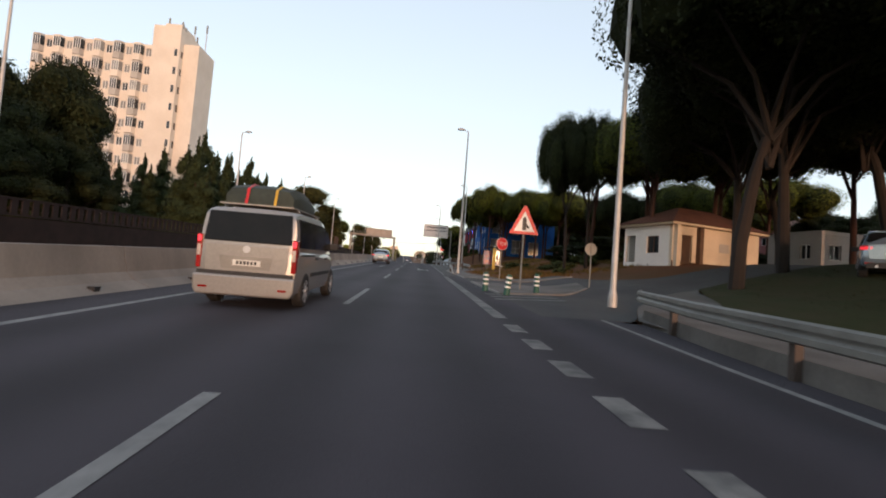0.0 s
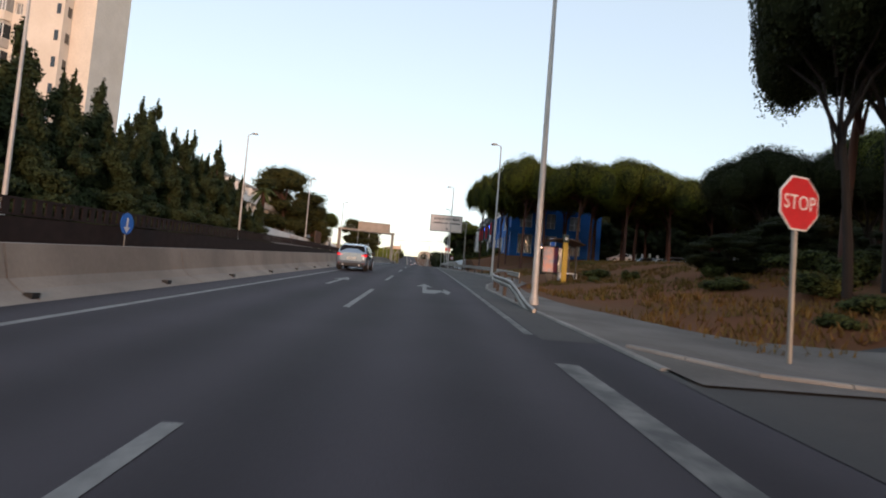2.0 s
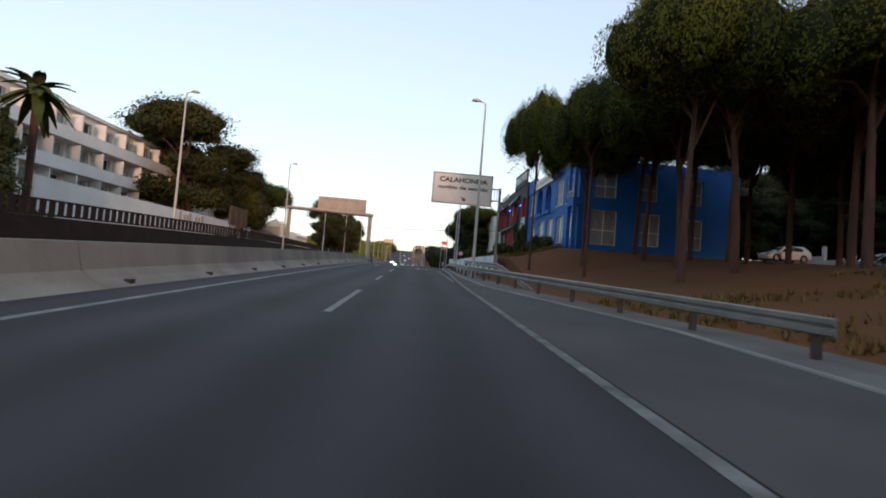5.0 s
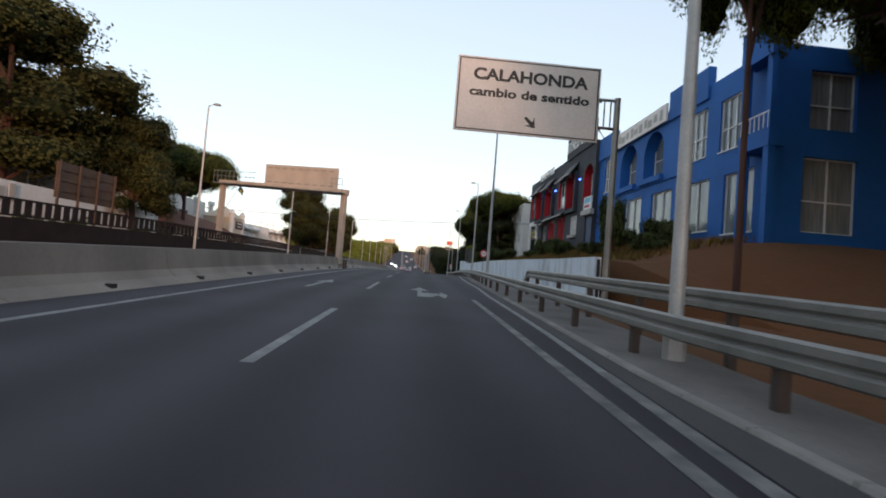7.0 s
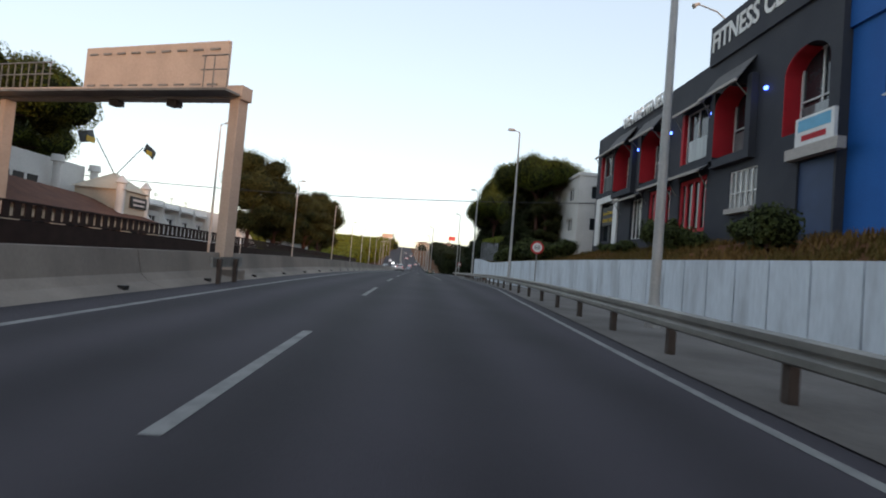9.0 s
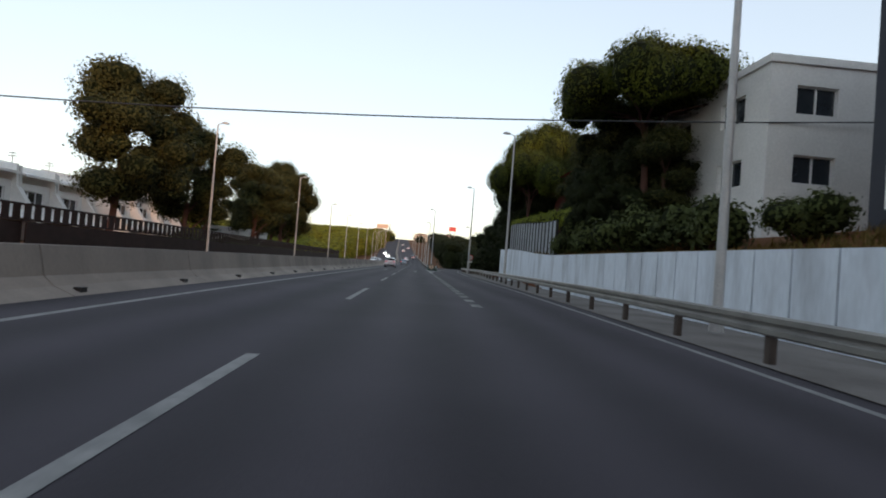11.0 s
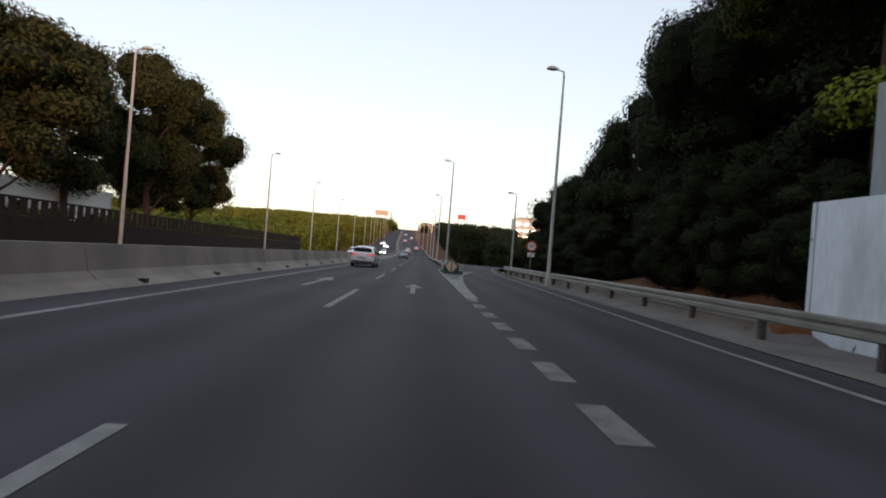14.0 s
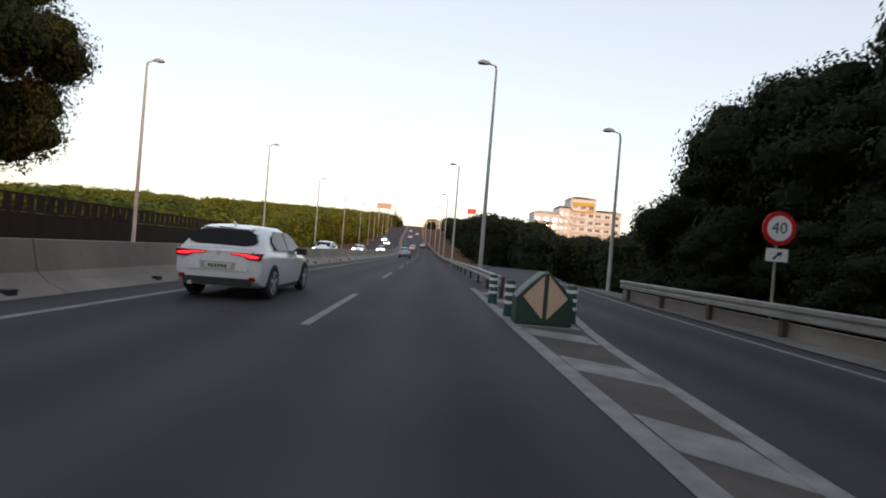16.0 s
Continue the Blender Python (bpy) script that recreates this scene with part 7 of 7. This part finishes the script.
def wheel(parent, x, y, r, w=0.22, spokes=5):
    s = 1 if x > 0 else -1
    prof = [(-w / 2, r * 0.7), (-w / 2, r * 0.92), (-w * 0.36, r), (w * 0.36, r), (w / 2, r * 0.92), (w / 2, r * 0.7)]
    rings = []
    for i in range(25):
        a = 2 * math.pi * i / 24
        rings.append([(x + o, y + q * math.cos(a), r + q * math.sin(a)) for o, q in prof])
    o = part("wheel", Geo().rings(rings, caps=False), TYRE, parent, "black tyre")
    xo = x + s * w * 0.49
    g = Geo()
    g.disc((x + s * w * 0.42, y, r), r * 0.70, 0.03, "x", 24)
    part("dish", g, PLASTIC, o)
    g = Geo()
    for i in range(spokes):
        a = 2 * math.pi * i / spokes + 0.3
        ca, sa = math.cos(a), math.sin(a)
        ring = lambda q, h: [(xo, y + q * ca - h * sa, r + q * sa + h * ca), (xo, y + q * ca + h * sa, r + q * sa - h * ca), (xo - s * 0.03, y + q * ca + h * sa, r + q * sa - h * ca), (xo - s * 0.03, y + q * ca - h * sa, r + q * sa + h * ca)]
        g.rings([ring(r * 0.08, r * 0.13), ring(r * 0.68, r * 0.085)])
    g.disc((xo - s * 0.01, y, r), r * 0.16, 0.05, "x", 14)
    rim = []
    for i in range(25):
        a = 2 * math.pi * i / 24
        rim.append([(xo + d, y + q * math.cos(a), r + q * math.sin(a)) for d, q in ((0, r * 0.64), (0, r * 0.71), (-s * 0.05, r * 0.71), (-s * 0.05, r * 0.64))])
    g.rings(rim, caps=False)
    part("rim", g, RIM, o)
    return o


def arch(g, x, y, r):
    """Dark ring laid on the uncut body side; it stands for the shaded wheel-arch gap."""
    s = 1 if x > 0 else -1
    ring = lambda a: [(x + d, y + q * r * math.cos(a), r + q * r * math.sin(a)) for d, q in ((s * 0.006, 0.9), (s * 0.006, 1.13), (-s * 0.05, 1.13), (-s * 0.05, 0.9))]
    g.rings([ring(math.pi * (-0.16 + 1.32 * i / 18)) for i in range(19)])


def plate(parent, y, z, x=0.0, w=0.52):
    p = part("number_plate", Geo().box(x - w / 2, y - 0.015, z - 0.055, x + w / 2, y, z + 0.055), PLATE, parent, "number plate with plain bars")
    for i in range(6):
        a = x - w / 2 + 0.07 + i * (w - 0.12) / 6
        part("bar", Geo().box(a, y - 0.019, z - 0.032, a + 0.045, y - 0.0155, z + 0.032), BLACK, p)


def side_glass(t, yz, x0, x1, name="side_window"):
    """A slanted pane on both sides; yz lists (y, z) with z mapped from x0 (low) to x1 (high)."""
    zl, zh = min(z for _, z in yz), max(z for _, z in yz)
    for s in (1, -1):
        xs = [x0 + (x1 - x0) * (z - zl) / (zh - zl) for _, z in yz]
        g = Geo().rings([[(s * (x + 0.034), y, z) for x, (y, z) in zip(xs, yz)], [(s * (x - 0.03), y, z) for x, (y, z) in zip(xs, yz)]])
        part(name, g, TINT, t)


def mirrors(t, y, z, x, mat):
    for s in (1, -1):
        part("mirror", Geo().box(min(s * x, s * (x + 0.24)), y - 0.07, z - 0.08, max(s * x, s * (x + 0.24)), y + 0.09, z + 0.09), mat, t, bevel=0.03)


def hatchback(mat, name="hatchback", label="white five-door hatchback with lit red tail lamps", lit=True):
    t = thing(name, label, "car")
    st = [(0.0, 0.42, 0.88, 0.80), (0.05, 0.33, 0.95, 0.87), (0.16, 0.26, 0.98, 0.895), (0.5, 0.22, 1.0, 0.905), (1.2, 0.2, 0.98, 0.905), (2.4, 0.2, 0.95, 0.90), (3.2, 0.2, 0.92, 0.895), (3.8, 0.22, 0.84, 0.86), (4.2, 0.26, 0.70, 0.76), (4.36, 0.36, 0.56, 0.55)]
    part("body", lower_body(Geo(), st), mat, t, smooth=True)
    cab = [(0.06, 0.93, 0.80, 0.99, 0.79), (0.26, 0.95, 0.84, 1.24, 0.70), (0.50, 0.95, 0.85, 1.385, 0.64), (1.1, 0.94, 0.86, 1.465, 0.64), (1.9, 0.93, 0.86, 1.475, 0.64), (2.5, 0.92, 0.85, 1.39, 0.64), (3.0, 0.91, 0.83, 1.12, 0.70), (3.35, 0.88, 0.78, 0.93, 0.72)]
    part("cabin", cabin(Geo(), cab), mat, t, smooth=True)
    rear = [(-0.5, 1.05), (0.5, 1.05), (0.66, 1.09), (0.72, 1.15), (0.64, 1.29), (0.48, 1.345), (-0.48, 1.345), (-0.64, 1.29), (-0.72, 1.15), (-0.66, 1.09)]
    slope = lambda z: 0.10 + (z - 1.03) * 0.68
    part("rear_window", Geo().rings([[(x, slope(z) - 0.03, z) for x, z in rear], [(x, slope(z) + 0.14, z) for x, z in rear]]), TINT, t)
    part("spoiler", Geo().rings([[(-0.50, 0.30, 1.36), (0.50, 0.30, 1.36), (0.48, 0.30, 1.39), (-0.48, 0.30, 1.39)], [(-0.58, 0.66, 1.39), (0.58, 0.66, 1.39), (0.5, 0.66, 1.44), (-0.5, 0.66, 1.44)]]), mat, t, bevel=0.012)
    part("boot_lid", Geo().prism([(-0.60, 0.55), (0.60, 0.55), (0.66, 0.80), (0.70, 0.96), (-0.70, 0.96), (-0.66, 0.80)], -0.022, 0.06, "y"), mat, t, bevel=0.02)
    part("plate_recess", Geo().prism([(-0.34, 0.585), (0.34, 0.585), (0.38, 0.73), (-0.38, 0.73)], -0.026, -0.0225, "y"), GREYBAND, t)
    part("high_brake_lamp", Geo().box(-0.16, 0.262, 1.385, 0.16, 0.268, 1.40), LAMPRED, t)
    side_glass(t, [(0.78, 1.16), (0.95, 1.0), (1.75, 0.99), (1.75, 1.39), (1.25, 1.385), (0.9, 1.27)], 0.865, 0.675)
    side_glass(t, [(1.83, 0.99), (2.95, 0.97), (2.5, 1.3), (2.2, 1.385), (1.83, 1.39)], 0.865, 0.675)
    part("windscreen", Geo().rings([[(-0.70, 3.28, 0.98), (0.70, 3.28, 0.98), (0.58, 2.62, 1.36), (-0.58, 2.62, 1.36)], [(-0.70, 3.18, 0.96), (0.70, 3.18, 0.96), (0.58, 2.52, 1.34), (-0.58, 2.52, 1.34)]]), TINT, t)
    lamp = LAMPLIT if lit else LAMPRED
    for s in (1, -1):
        part("tail_lamp", Geo().prism([(s * 0.86, 0.80), (s * 0.87, 0.93), (s * 0.6, 0.92), (s * 0.24, 0.915), (s * 0.24, 0.885), (s * 0.5, 0.86), (s * 0.62, 0.80)], -0.035, 0.2, "y"), LAMPRED, t)
        part("tail_strip", Geo().prism([(s * 0.82, 0.835), (s * 0.84, 0.87), (s * 0.58, 0.9), (s * 0.27, 0.905), (s * 0.27, 0.892), (s * 0.52, 0.872), (s * 0.64, 0.83)], -0.042, -0.036, "y"), lamp, t)
        part("reflector", Geo().box(min(s * 0.66, s * 0.77), -0.022, 0.39, max(s * 0.66, s * 0.77), 0.1, 0.47), LAMPRED, t)
        part("headlamp", Geo().prism([(s * 0.45, 0.62), (s * 0.8, 0.66), (s * 0.78, 0.78), (s * 0.45, 0.70)], 4.1, 4.32, "y"), LAMPCLEAR, t)
        part("door_handle", Geo().box(min(s * 0.9, s * 0.925), 1.35, 0.80, max(s * 0.9, s * 0.925), 1.55, 0.83), mat, t)
        part("door_handle", Geo().box(min(s * 0.9, s * 0.925), 2.3, 0.79, max(s * 0.9, s * 0.925), 2.5, 0.82), mat, t)
    part("bumper_insert", Geo().prism([(-0.66, 0.28), (0.66, 0.28), (0.74, 0.43), (-0.74, 0.43)], -0.016, 0.1, "y"), PLASTIC, t)
    part("badge", Geo().disc((0, -0.025, 0.90), 0.055, 0.02, "y", 4), RIM, t)
    part("exhaust", Geo().tube([(-0.55, -0.03, 0.3), (-0.55, 0.2, 0.3)], 0.04, 10), RIM, t)
    part("aerial", Geo().tube([(0, 0.75, 1.45), (0, 0.62, 1.53)], [0.03, 0.01], 6), mat, t)
    plate(t, -0.027, 0.655)
    for x in (0.9, -0.9):
        for y in (0.82, 3.49):
            ar = Geo()
            arch(ar, x, y, 0.335)
            part("arch_shade", ar, PLASTIC, t)
            wheel(t, x - 0.09 * (1 if x > 0 else -1), y, 0.335)
    part("sill", Geo().box(-0.84, 1.2, 0.16, 0.84, 3.1, 0.24), PLASTIC, t)
    mirrors(t, 2.75, 0.98, 0.86, PLASTIC)
    for o in t.children_recursive:
        o.data.transform(Matrix.Diagonal((0.94, 0.98, 1.03, 1)))
    return t


def suv(mat, name="suv", label="pale metallic sport utility car with red tail lamps", lit=True):
    t = thing(name, label, "car")
    st = [(0.0, 0.5, 0.98, 0.78), (0.05, 0.42, 1.06, 0.87), (0.2, 0.34, 1.10, 0.93), (0.7, 0.3, 1.12, 0.965), (1.6, 0.28, 1.10, 0.965), (2.8, 0.28, 1.08, 0.96), (3.6, 0.3, 1.06, 0.955), (4.2, 0.32, 0.98, 0.92), (4.65, 0.36, 0.84, 0.82), (4.82, 0.46, 0.68, 0.62)]
    part("body", lower_body(Geo(), st), mat, t, smooth=True)
    cab = [(0.08, 1.06, 0.86, 1.12, 0.85), (0.34, 1.08, 0.90, 1.42, 0.78), (0.62, 1.09, 0.91, 1.60, 0.74), (1.2, 1.09, 0.92, 1.685, 0.72), (2.1, 1.08, 0.92, 1.70, 0.72), (2.8, 1.07, 0.91, 1.61, 0.71), (3.4, 1.06, 0.88, 1.28, 0.75), (3.75, 1.04, 0.84, 1.07, 0.78)]
    part("cabin", cabin(Geo(), cab), mat, t, smooth=True)
    rear = [(-0.70, 1.18), (0.70, 1.18), (0.79, 1.27), (0.70, 1.50), (0.58, 1.56), (-0.58, 1.56), (-0.70, 1.50), (-0.79, 1.27)]
    slope = lambda z: 0.14 + (z - 1.15) * 0.78
    part("rear_window", Geo().rings([[(x, slope(z) - 0.03, z) for x, z in rear], [(x, slope(z) + 0.16, z) for x, z in rear]]), TINT, t)
    part("spoiler", Geo().rings([[(-0.68, 0.34, 1.575), (0.68, 0.34, 1.575), (0.66, 0.34, 1.62), (-0.66, 0.34, 1.62)], [(-0.70, 0.8, 1.62), (0.70, 0.8, 1.62), (0.64, 0.8, 1.675), (-0.64, 0.8, 1.675)]]), mat, t, bevel=0.015)
    part("tailgate", Geo().prism([(-0.70, 0.62), (0.70, 0.62), (0.76, 0.9), (0.72, 1.09), (-0.72, 1.09), (-0.76, 0.9)], -0.025, 0.06, "y"), mat, t, bevel=0.02)
    side_glass(t, [(0.80, 1.30), (0.96, 1.17), (1.55, 1.14), (1.55, 1.60), (1.2, 1.56), (0.90, 1.44)], 0.925, 0.765)
    side_glass(t, [(1.60, 1.14), (2.38, 1.13), (2.38, 1.60), (1.60, 1.61)], 0.925, 0.765)
    side_glass(t, [(2.44, 1.13), (3.42, 1.11), (3.1, 1.33), (2.78, 1.51), (2.44, 1.595)], 0.925, 0.765)
    part("windscreen", Geo().rings([[(-0.7, 3.6, 1.14), (0.7, 3.6, 1.14), (0.58, 2.9, 1.56), (-0.58, 2.9, 1.56)], [(-0.7, 3.5, 1.12), (0.7, 3.5, 1.12), (0.58, 2.8, 1.54), (-0.58, 2.8, 1.54)]]), TINT, t)
    for s in (1, -1):
        lens = []
        for k, (x, y, z, h) in enumerate(((0.47, 0.03, 0.985, 0.02), (0.56, 0.02, 0.99, 0.07), (0.70, 0.035, 1.0, 0.095), (0.83, 0.075, 1.01, 0.10), (0.925, 0.19, 1.02, 0.085), (0.962, 0.36, 1.035, 0.05), (0.966, 0.46, 1.045, 0.015))):
            lens.append([(s * (x + 0.014), y - 0.03, z - h), (s * (x + 0.022), y - 0.045, z), (s * (x + 0.006), y - 0.025, z + h), (s * (x - 0.1), y + 0.1, z)])
        lamp = part("tail_lamp", Geo().rings(lens), LAMPRED, t, "dark red tail lamp", smooth=True)
        for z in (0.965, 1.0, 1.035):
            part("lamp_strip", Geo().rings([[(s * (x + 0.03), y - 0.05, z - 0.008), (s * (x + 0.03), y - 0.05, z + 0.008), (s * (x - 0.02), y, z)] for x, y in ((0.6, 0.018), (0.70, 0.03), (0.83, 0.068), (0.91, 0.17))]), LAMPLIT if lit else LAMPRED, lamp)
        part("reflector", Geo().box(min(s * 0.6, s * 0.82), -0.012, 0.46, max(s * 0.6, s * 0.82), 0.1, 0.51), LAMPRED, t)
        part("headlamp", Geo().prism([(s * 0.5, 0.78), (s * 0.86, 0.82), (s * 0.82, 0.98), (s * 0.52, 0.9)], 4.5, 4.76, "y"), LAMPCLEAR, t)
        part("roof_rail", Geo().tube([(s * 0.66, 0.8, 1.66), (s * 0.67, 1.6, 1.72), (s * 0.65, 2.6, 1.68)], 0.02, 6), PLASTIC, t)
        part("exhaust", Geo().tube([(s * 0.5, -0.03, 0.38), (s * 0.5, 0.25, 0.38)], 0.05, 10), RIM, t)
        part("door_handle", Geo().box(min(s * 0.955, s * 0.98), 1.5, 0.92, max(s * 0.955, s * 0.98), 1.72, 0.95), mat, t)
        part("door_handle", Geo().box(min(s * 0.955, s * 0.98), 2.45, 0.91, max(s * 0.955, s * 0.98), 2.67, 0.94), mat, t)
    part("bumper_insert", Geo().prism([(-0.8, 0.32), (0.8, 0.32), (0.74, 0.5), (-0.74, 0.5)], -0.014, 0.1, "y"), PLASTIC, t)
    plate(t, -0.028, 0.8)
    for x in (0.96, -0.96):
        for y in (0.92, 3.81):
            ar = Geo()
            arch(ar, x, y, 0.40)
            part("arch_shade", ar, PLASTIC, t)
            wheel(t, x - 0.12 * (1 if x > 0 else -1), y, 0.40, 0.27, 10)
    part("sill", Geo().box(-0.9, 1.35, 0.24, 0.9, 3.4, 0.33), PLASTIC, t)
    mirrors(t, 3.2, 1.14, 0.92, PLASTIC)
    return t


def van():
    t = thing("passenger_van", "silver passenger van with a covered load strapped to its roof", "van")
    mat = SILVER
    st = [(0.0, 0.40, 1.10, 0.84), (0.03, 0.34, 1.16, 0.92), (0.12, 0.28, 1.18, 0.945), (0.8, 0.25, 1.18, 0.95), (3.4, 0.25, 1.14, 0.95), (4.0, 0.28, 1.06, 0.92), (4.5, 0.36, 0.86, 0.82), (4.8, 0.46, 0.68, 0.62)]
    part("body", lower_body(Geo(), st), mat, t, smooth=True)
    cab = [(0.02, 1.12, 0.88, 1.2, 0.86), (0.10, 1.14, 0.91, 1.80, 0.85), (0.2, 1.14, 0.92, 1.9, 0.83), (0.8, 1.14, 0.93, 1.95, 0.82), (2.6, 1.13, 0.93, 1.95, 0.82), (3.1, 1.12, 0.92, 1.88, 0.81), (3.8, 1.10, 0.88, 1.42, 0.80), (4.15, 1.08, 0.84, 1.12, 0.78)]
    part("cabin", cabin(Geo(), cab), mat, t, smooth=True)
    part("rear_window", Geo().rings([[(-0.83, 0.0, 1.25), (0.83, 0.0, 1.25), (0.78, 0.07, 1.83), (-0.78, 0.07, 1.83)], [(-0.83, 0.08, 1.25), (0.83, 0.08, 1.25), (0.78, 0.15, 1.83), (-0.78, 0.15, 1.83)]]), TINT, t, bevel=0.02)
    part("rear_door", Geo().prism([(-0.74, 0.62), (0.74, 0.62), (0.78, 0.85), (0.78, 1.2), (-0.78, 1.2), (-0.78, 0.85)], -0.02, 0.04, "y"), mat, t, bevel=0.012)
    part("trim_strip", Geo().box(-0.9, -0.03, 0.62, 0.9, 0.02, 0.69), PLASTIC, t)
    part("bumper", Geo().prism([(-0.88, 0.23), (0.88, 0.23), (0.94, 0.34), (0.95, 0.62), (-0.95, 0.62), (-0.94, 0.34)], -0.1, 0.2, "y"), mat, t, bevel=0.04)
    part("plate_recess", Geo().prism([(-0.45, 0.74), (0.45, 0.74), (0.5, 0.98), (-0.5, 0.98)], -0.03, -0.021, "y"), GALV, t)
    plate(t, -0.032, 0.86, 0.02, 0.52)
    part("badge", Geo().disc((0, -0.03, 1.12), 0.07, 0.02, "y", 20), RIM, t)
    for s in (1, -1):
        part("tail_lamp", Geo().box(min(s * 0.845, s * 0.94), -0.012, 0.72, max(s * 0.845, s * 0.94), 0.2, 1.36), LAMPRED, t, bevel=0.02)
        part("brake_lamp", Geo().box(min(s * 0.86, s * 0.925), -0.02, 1.22, max(s * 0.86, s * 0.925), -0.013, 1.33), LAMPLIT, t, "lit brake lamp")
        part("reversing_lamp", Geo().box(min(s * 0.86, s * 0.925), -0.02, 0.95, max(s * 0.86, s * 0.925), -0.013, 1.16), LAMPCLEAR, t)
        part("reflector", Geo().box(min(s * 0.66, s * 0.82), -0.115, 0.36, max(s * 0.66, s * 0.82), -0.101, 0.40), LAMPRED, t)
        part("headlamp", Geo().prism([(s * 0.5, 0.74), (s * 0.84, 0.78), (s * 0.8, 0.98), (s * 0.5, 0.86)], 4.3, 4.7, "y"), LAMPCLEAR, t)
        part("door_handle", Geo().box(min(s * 0.945, s * 0.97), 1.7, 0.98, max(s * 0.945, s * 0.97), 1.95, 1.02), PLASTIC, t)
        part("door_handle", Geo().box(min(s * 0.945, s * 0.97), 2.85, 0.98, max(s * 0.945, s * 0.97), 3.1, 1.02), PLASTIC, t)
        part("slide_track", Geo().box(min(s * 0.948, s * 0.958), 0.35, 1.06, max(s * 0.948, s * 0.958), 1.6, 1.09), PLASTIC, t)
    side_glass(t, [(0.28, 1.22), (1.45, 1.21), (1.45, 1.78), (0.36, 1.78)], 0.925, 0.845)
    side_glass(t, [(1.55, 1.21), (2.7, 1.2), (2.7, 1.78), (1.55, 1.78)], 0.925, 0.845)
    side_glass(t, [(2.82, 1.2), (3.75, 1.18), (3.2, 1.7), (2.82, 1.76)], 0.925, 0.845)
    part("windscreen", Geo().rings([[(-0.74, 4.08, 1.16), (0.74, 4.08, 1.16), (0.66, 3.2, 1.84), (-0.66, 3.2, 1.84)], [(-0.74, 3.98, 1.14), (0.74, 3.98, 1.14), (0.66, 3.1, 1.82), (-0.66, 3.1, 1.82)]]), TINT, t)
    for x in (0.945, -0.945):
        for y in (0.88, 3.88):
            ar = Geo()
            arch(ar, x, y, 0.33)
            part("arch_shade", ar, PLASTIC, t)
            wheel(t, x - 0.09 * (1 if x > 0 else -1), y, 0.33, 0.22, 7)
    part("side_moulding", Geo().box(0.945, 1.3, 0.62, 0.965, 3.45, 0.70).box(-0.965, 1.3, 0.62, -0.945, 3.45, 0.70), PLASTIC, t)
    mirrors(t, 3.55, 1.3, 0.9, PLASTIC)
    for y in (0.7, 2.5):
        part("roof_bar", Geo().tube([(-0.76, y, 1.93), (-0.72, y, 1.99), (0.72, y, 1.99), (0.76, y, 1.93)], 0.025, 6), GALV, t)
    part("roof_rack", Geo().box(-0.72, 0.35, 1.99, 0.72, 2.95, 2.02), GALV, t)
    load = thing("roof_load", "lumpy dark green covered bundle on a van roof rack", "luggage")
    rg = []
    for y, w, h in ((0.42, 0.3, 0.13), (0.5, 0.66, 0.33), (0.8, 0.72, 0.42), (1.4, 0.72, 0.44), (2.0, 0.70, 0.40), (2.5, 0.66, 0.33), (2.8, 0.4, 0.12)):
        half = [(w, 2.02), (w * 1.02, 2.02 + h * 0.5), (w * 0.86, 2.02 + h * 0.92), (w * 0.4, 2.02 + h * 1.02)]
        rg.append([(x, y, z) for x, z in both(half)])
    part("cover", Geo().rings(rg), COVER, load, smooth=True)
    for x, m in ((-0.22, RED), (0.34, YELLOW)):
        part("strap", Geo().rings([[(x - 0.025, y, z), (x + 0.025, y, z), (x + 0.025, y, z + 0.012), (x - 0.025, y, z + 0.012)] for y, z in ((0.36, 2.02), (0.46, 2.33), (0.8, 2.455), (1.4, 2.475), (2.0, 2.435))]), m, load)
    return t, load


def stand(t, x, y, turn=0.0, base=0.0):
    slope = math.degrees(math.atan2(Z(y + 2) - Z(y - 2), 4))
    t.matrix_basis = pose(x + bend(y), y, Z(y) + base + 0.005, slope if abs(turn) < 90 else -slope, 0, turn)
    return t


_van, _load = van()
stand(_van, -3.4, 9.6)
stand(_load, -3.4, 9.6)
_suv = stand(suv(STEELBLUE), -4.5, 58.3)
_hatch = stand(hatchback(CARWHITE), -4.0, 222.6)


def place_copy(t, x, y, turn=0.0, label=""):
    c = copy_thing(t, Matrix.Identity(4))
    if label:
        tagged(c, label)
    return stand(c, x, y, turn)


place_copy(_suv, -3.5, 292, 0, "pale sport utility car far ahead on the road")
for x, y in ((-3.5, 350), (0.1, 372), (-3.4, 430), (0.1, 470), (-3.4, 520)):
    place_copy(_hatch, x, y, 0, "white hatchback far ahead on the climbing road")


def oncoming(x, y):
    c = place_copy(_hatch, x, y, 180, "white oncoming hatchback with lit headlamps")
    for o in list(c.children):
        if o.name.startswith("headlamp"):
            g = Geo()
            co = [v.co for v in o.data.vertices]
            s = 1 if sum(v.x for v in co) > 0 else -1
            me = mesh_of("headlamp", Geo().disc((s * 0.62, 4.33, 0.70), 0.11, 0.06, "y", 14), HEADLIT)
            o.data = me
    return c


for x, y in ((-9.6, 262), (-11.5, 300), (-13.0, 309), (-9.8, 322), (-11.2, 372), (-12.8, 395)):
    oncoming(x, y)
stand(place_copy(_suv, 16.2, 16.4, 0, "white sport utility car parked under the pines"), 15.8, 15.6, -42, bank(15.8, 15.6) + 0.1)
for i, y in enumerate((86, 90, 94, 98, 102, 112)):
    stand(place_copy(_hatch if i % 2 else _suv, 37.0, y, 0, "car parked by the low wall under the pines"), 36.5, y, 90, bank(38, y) + 0.02)
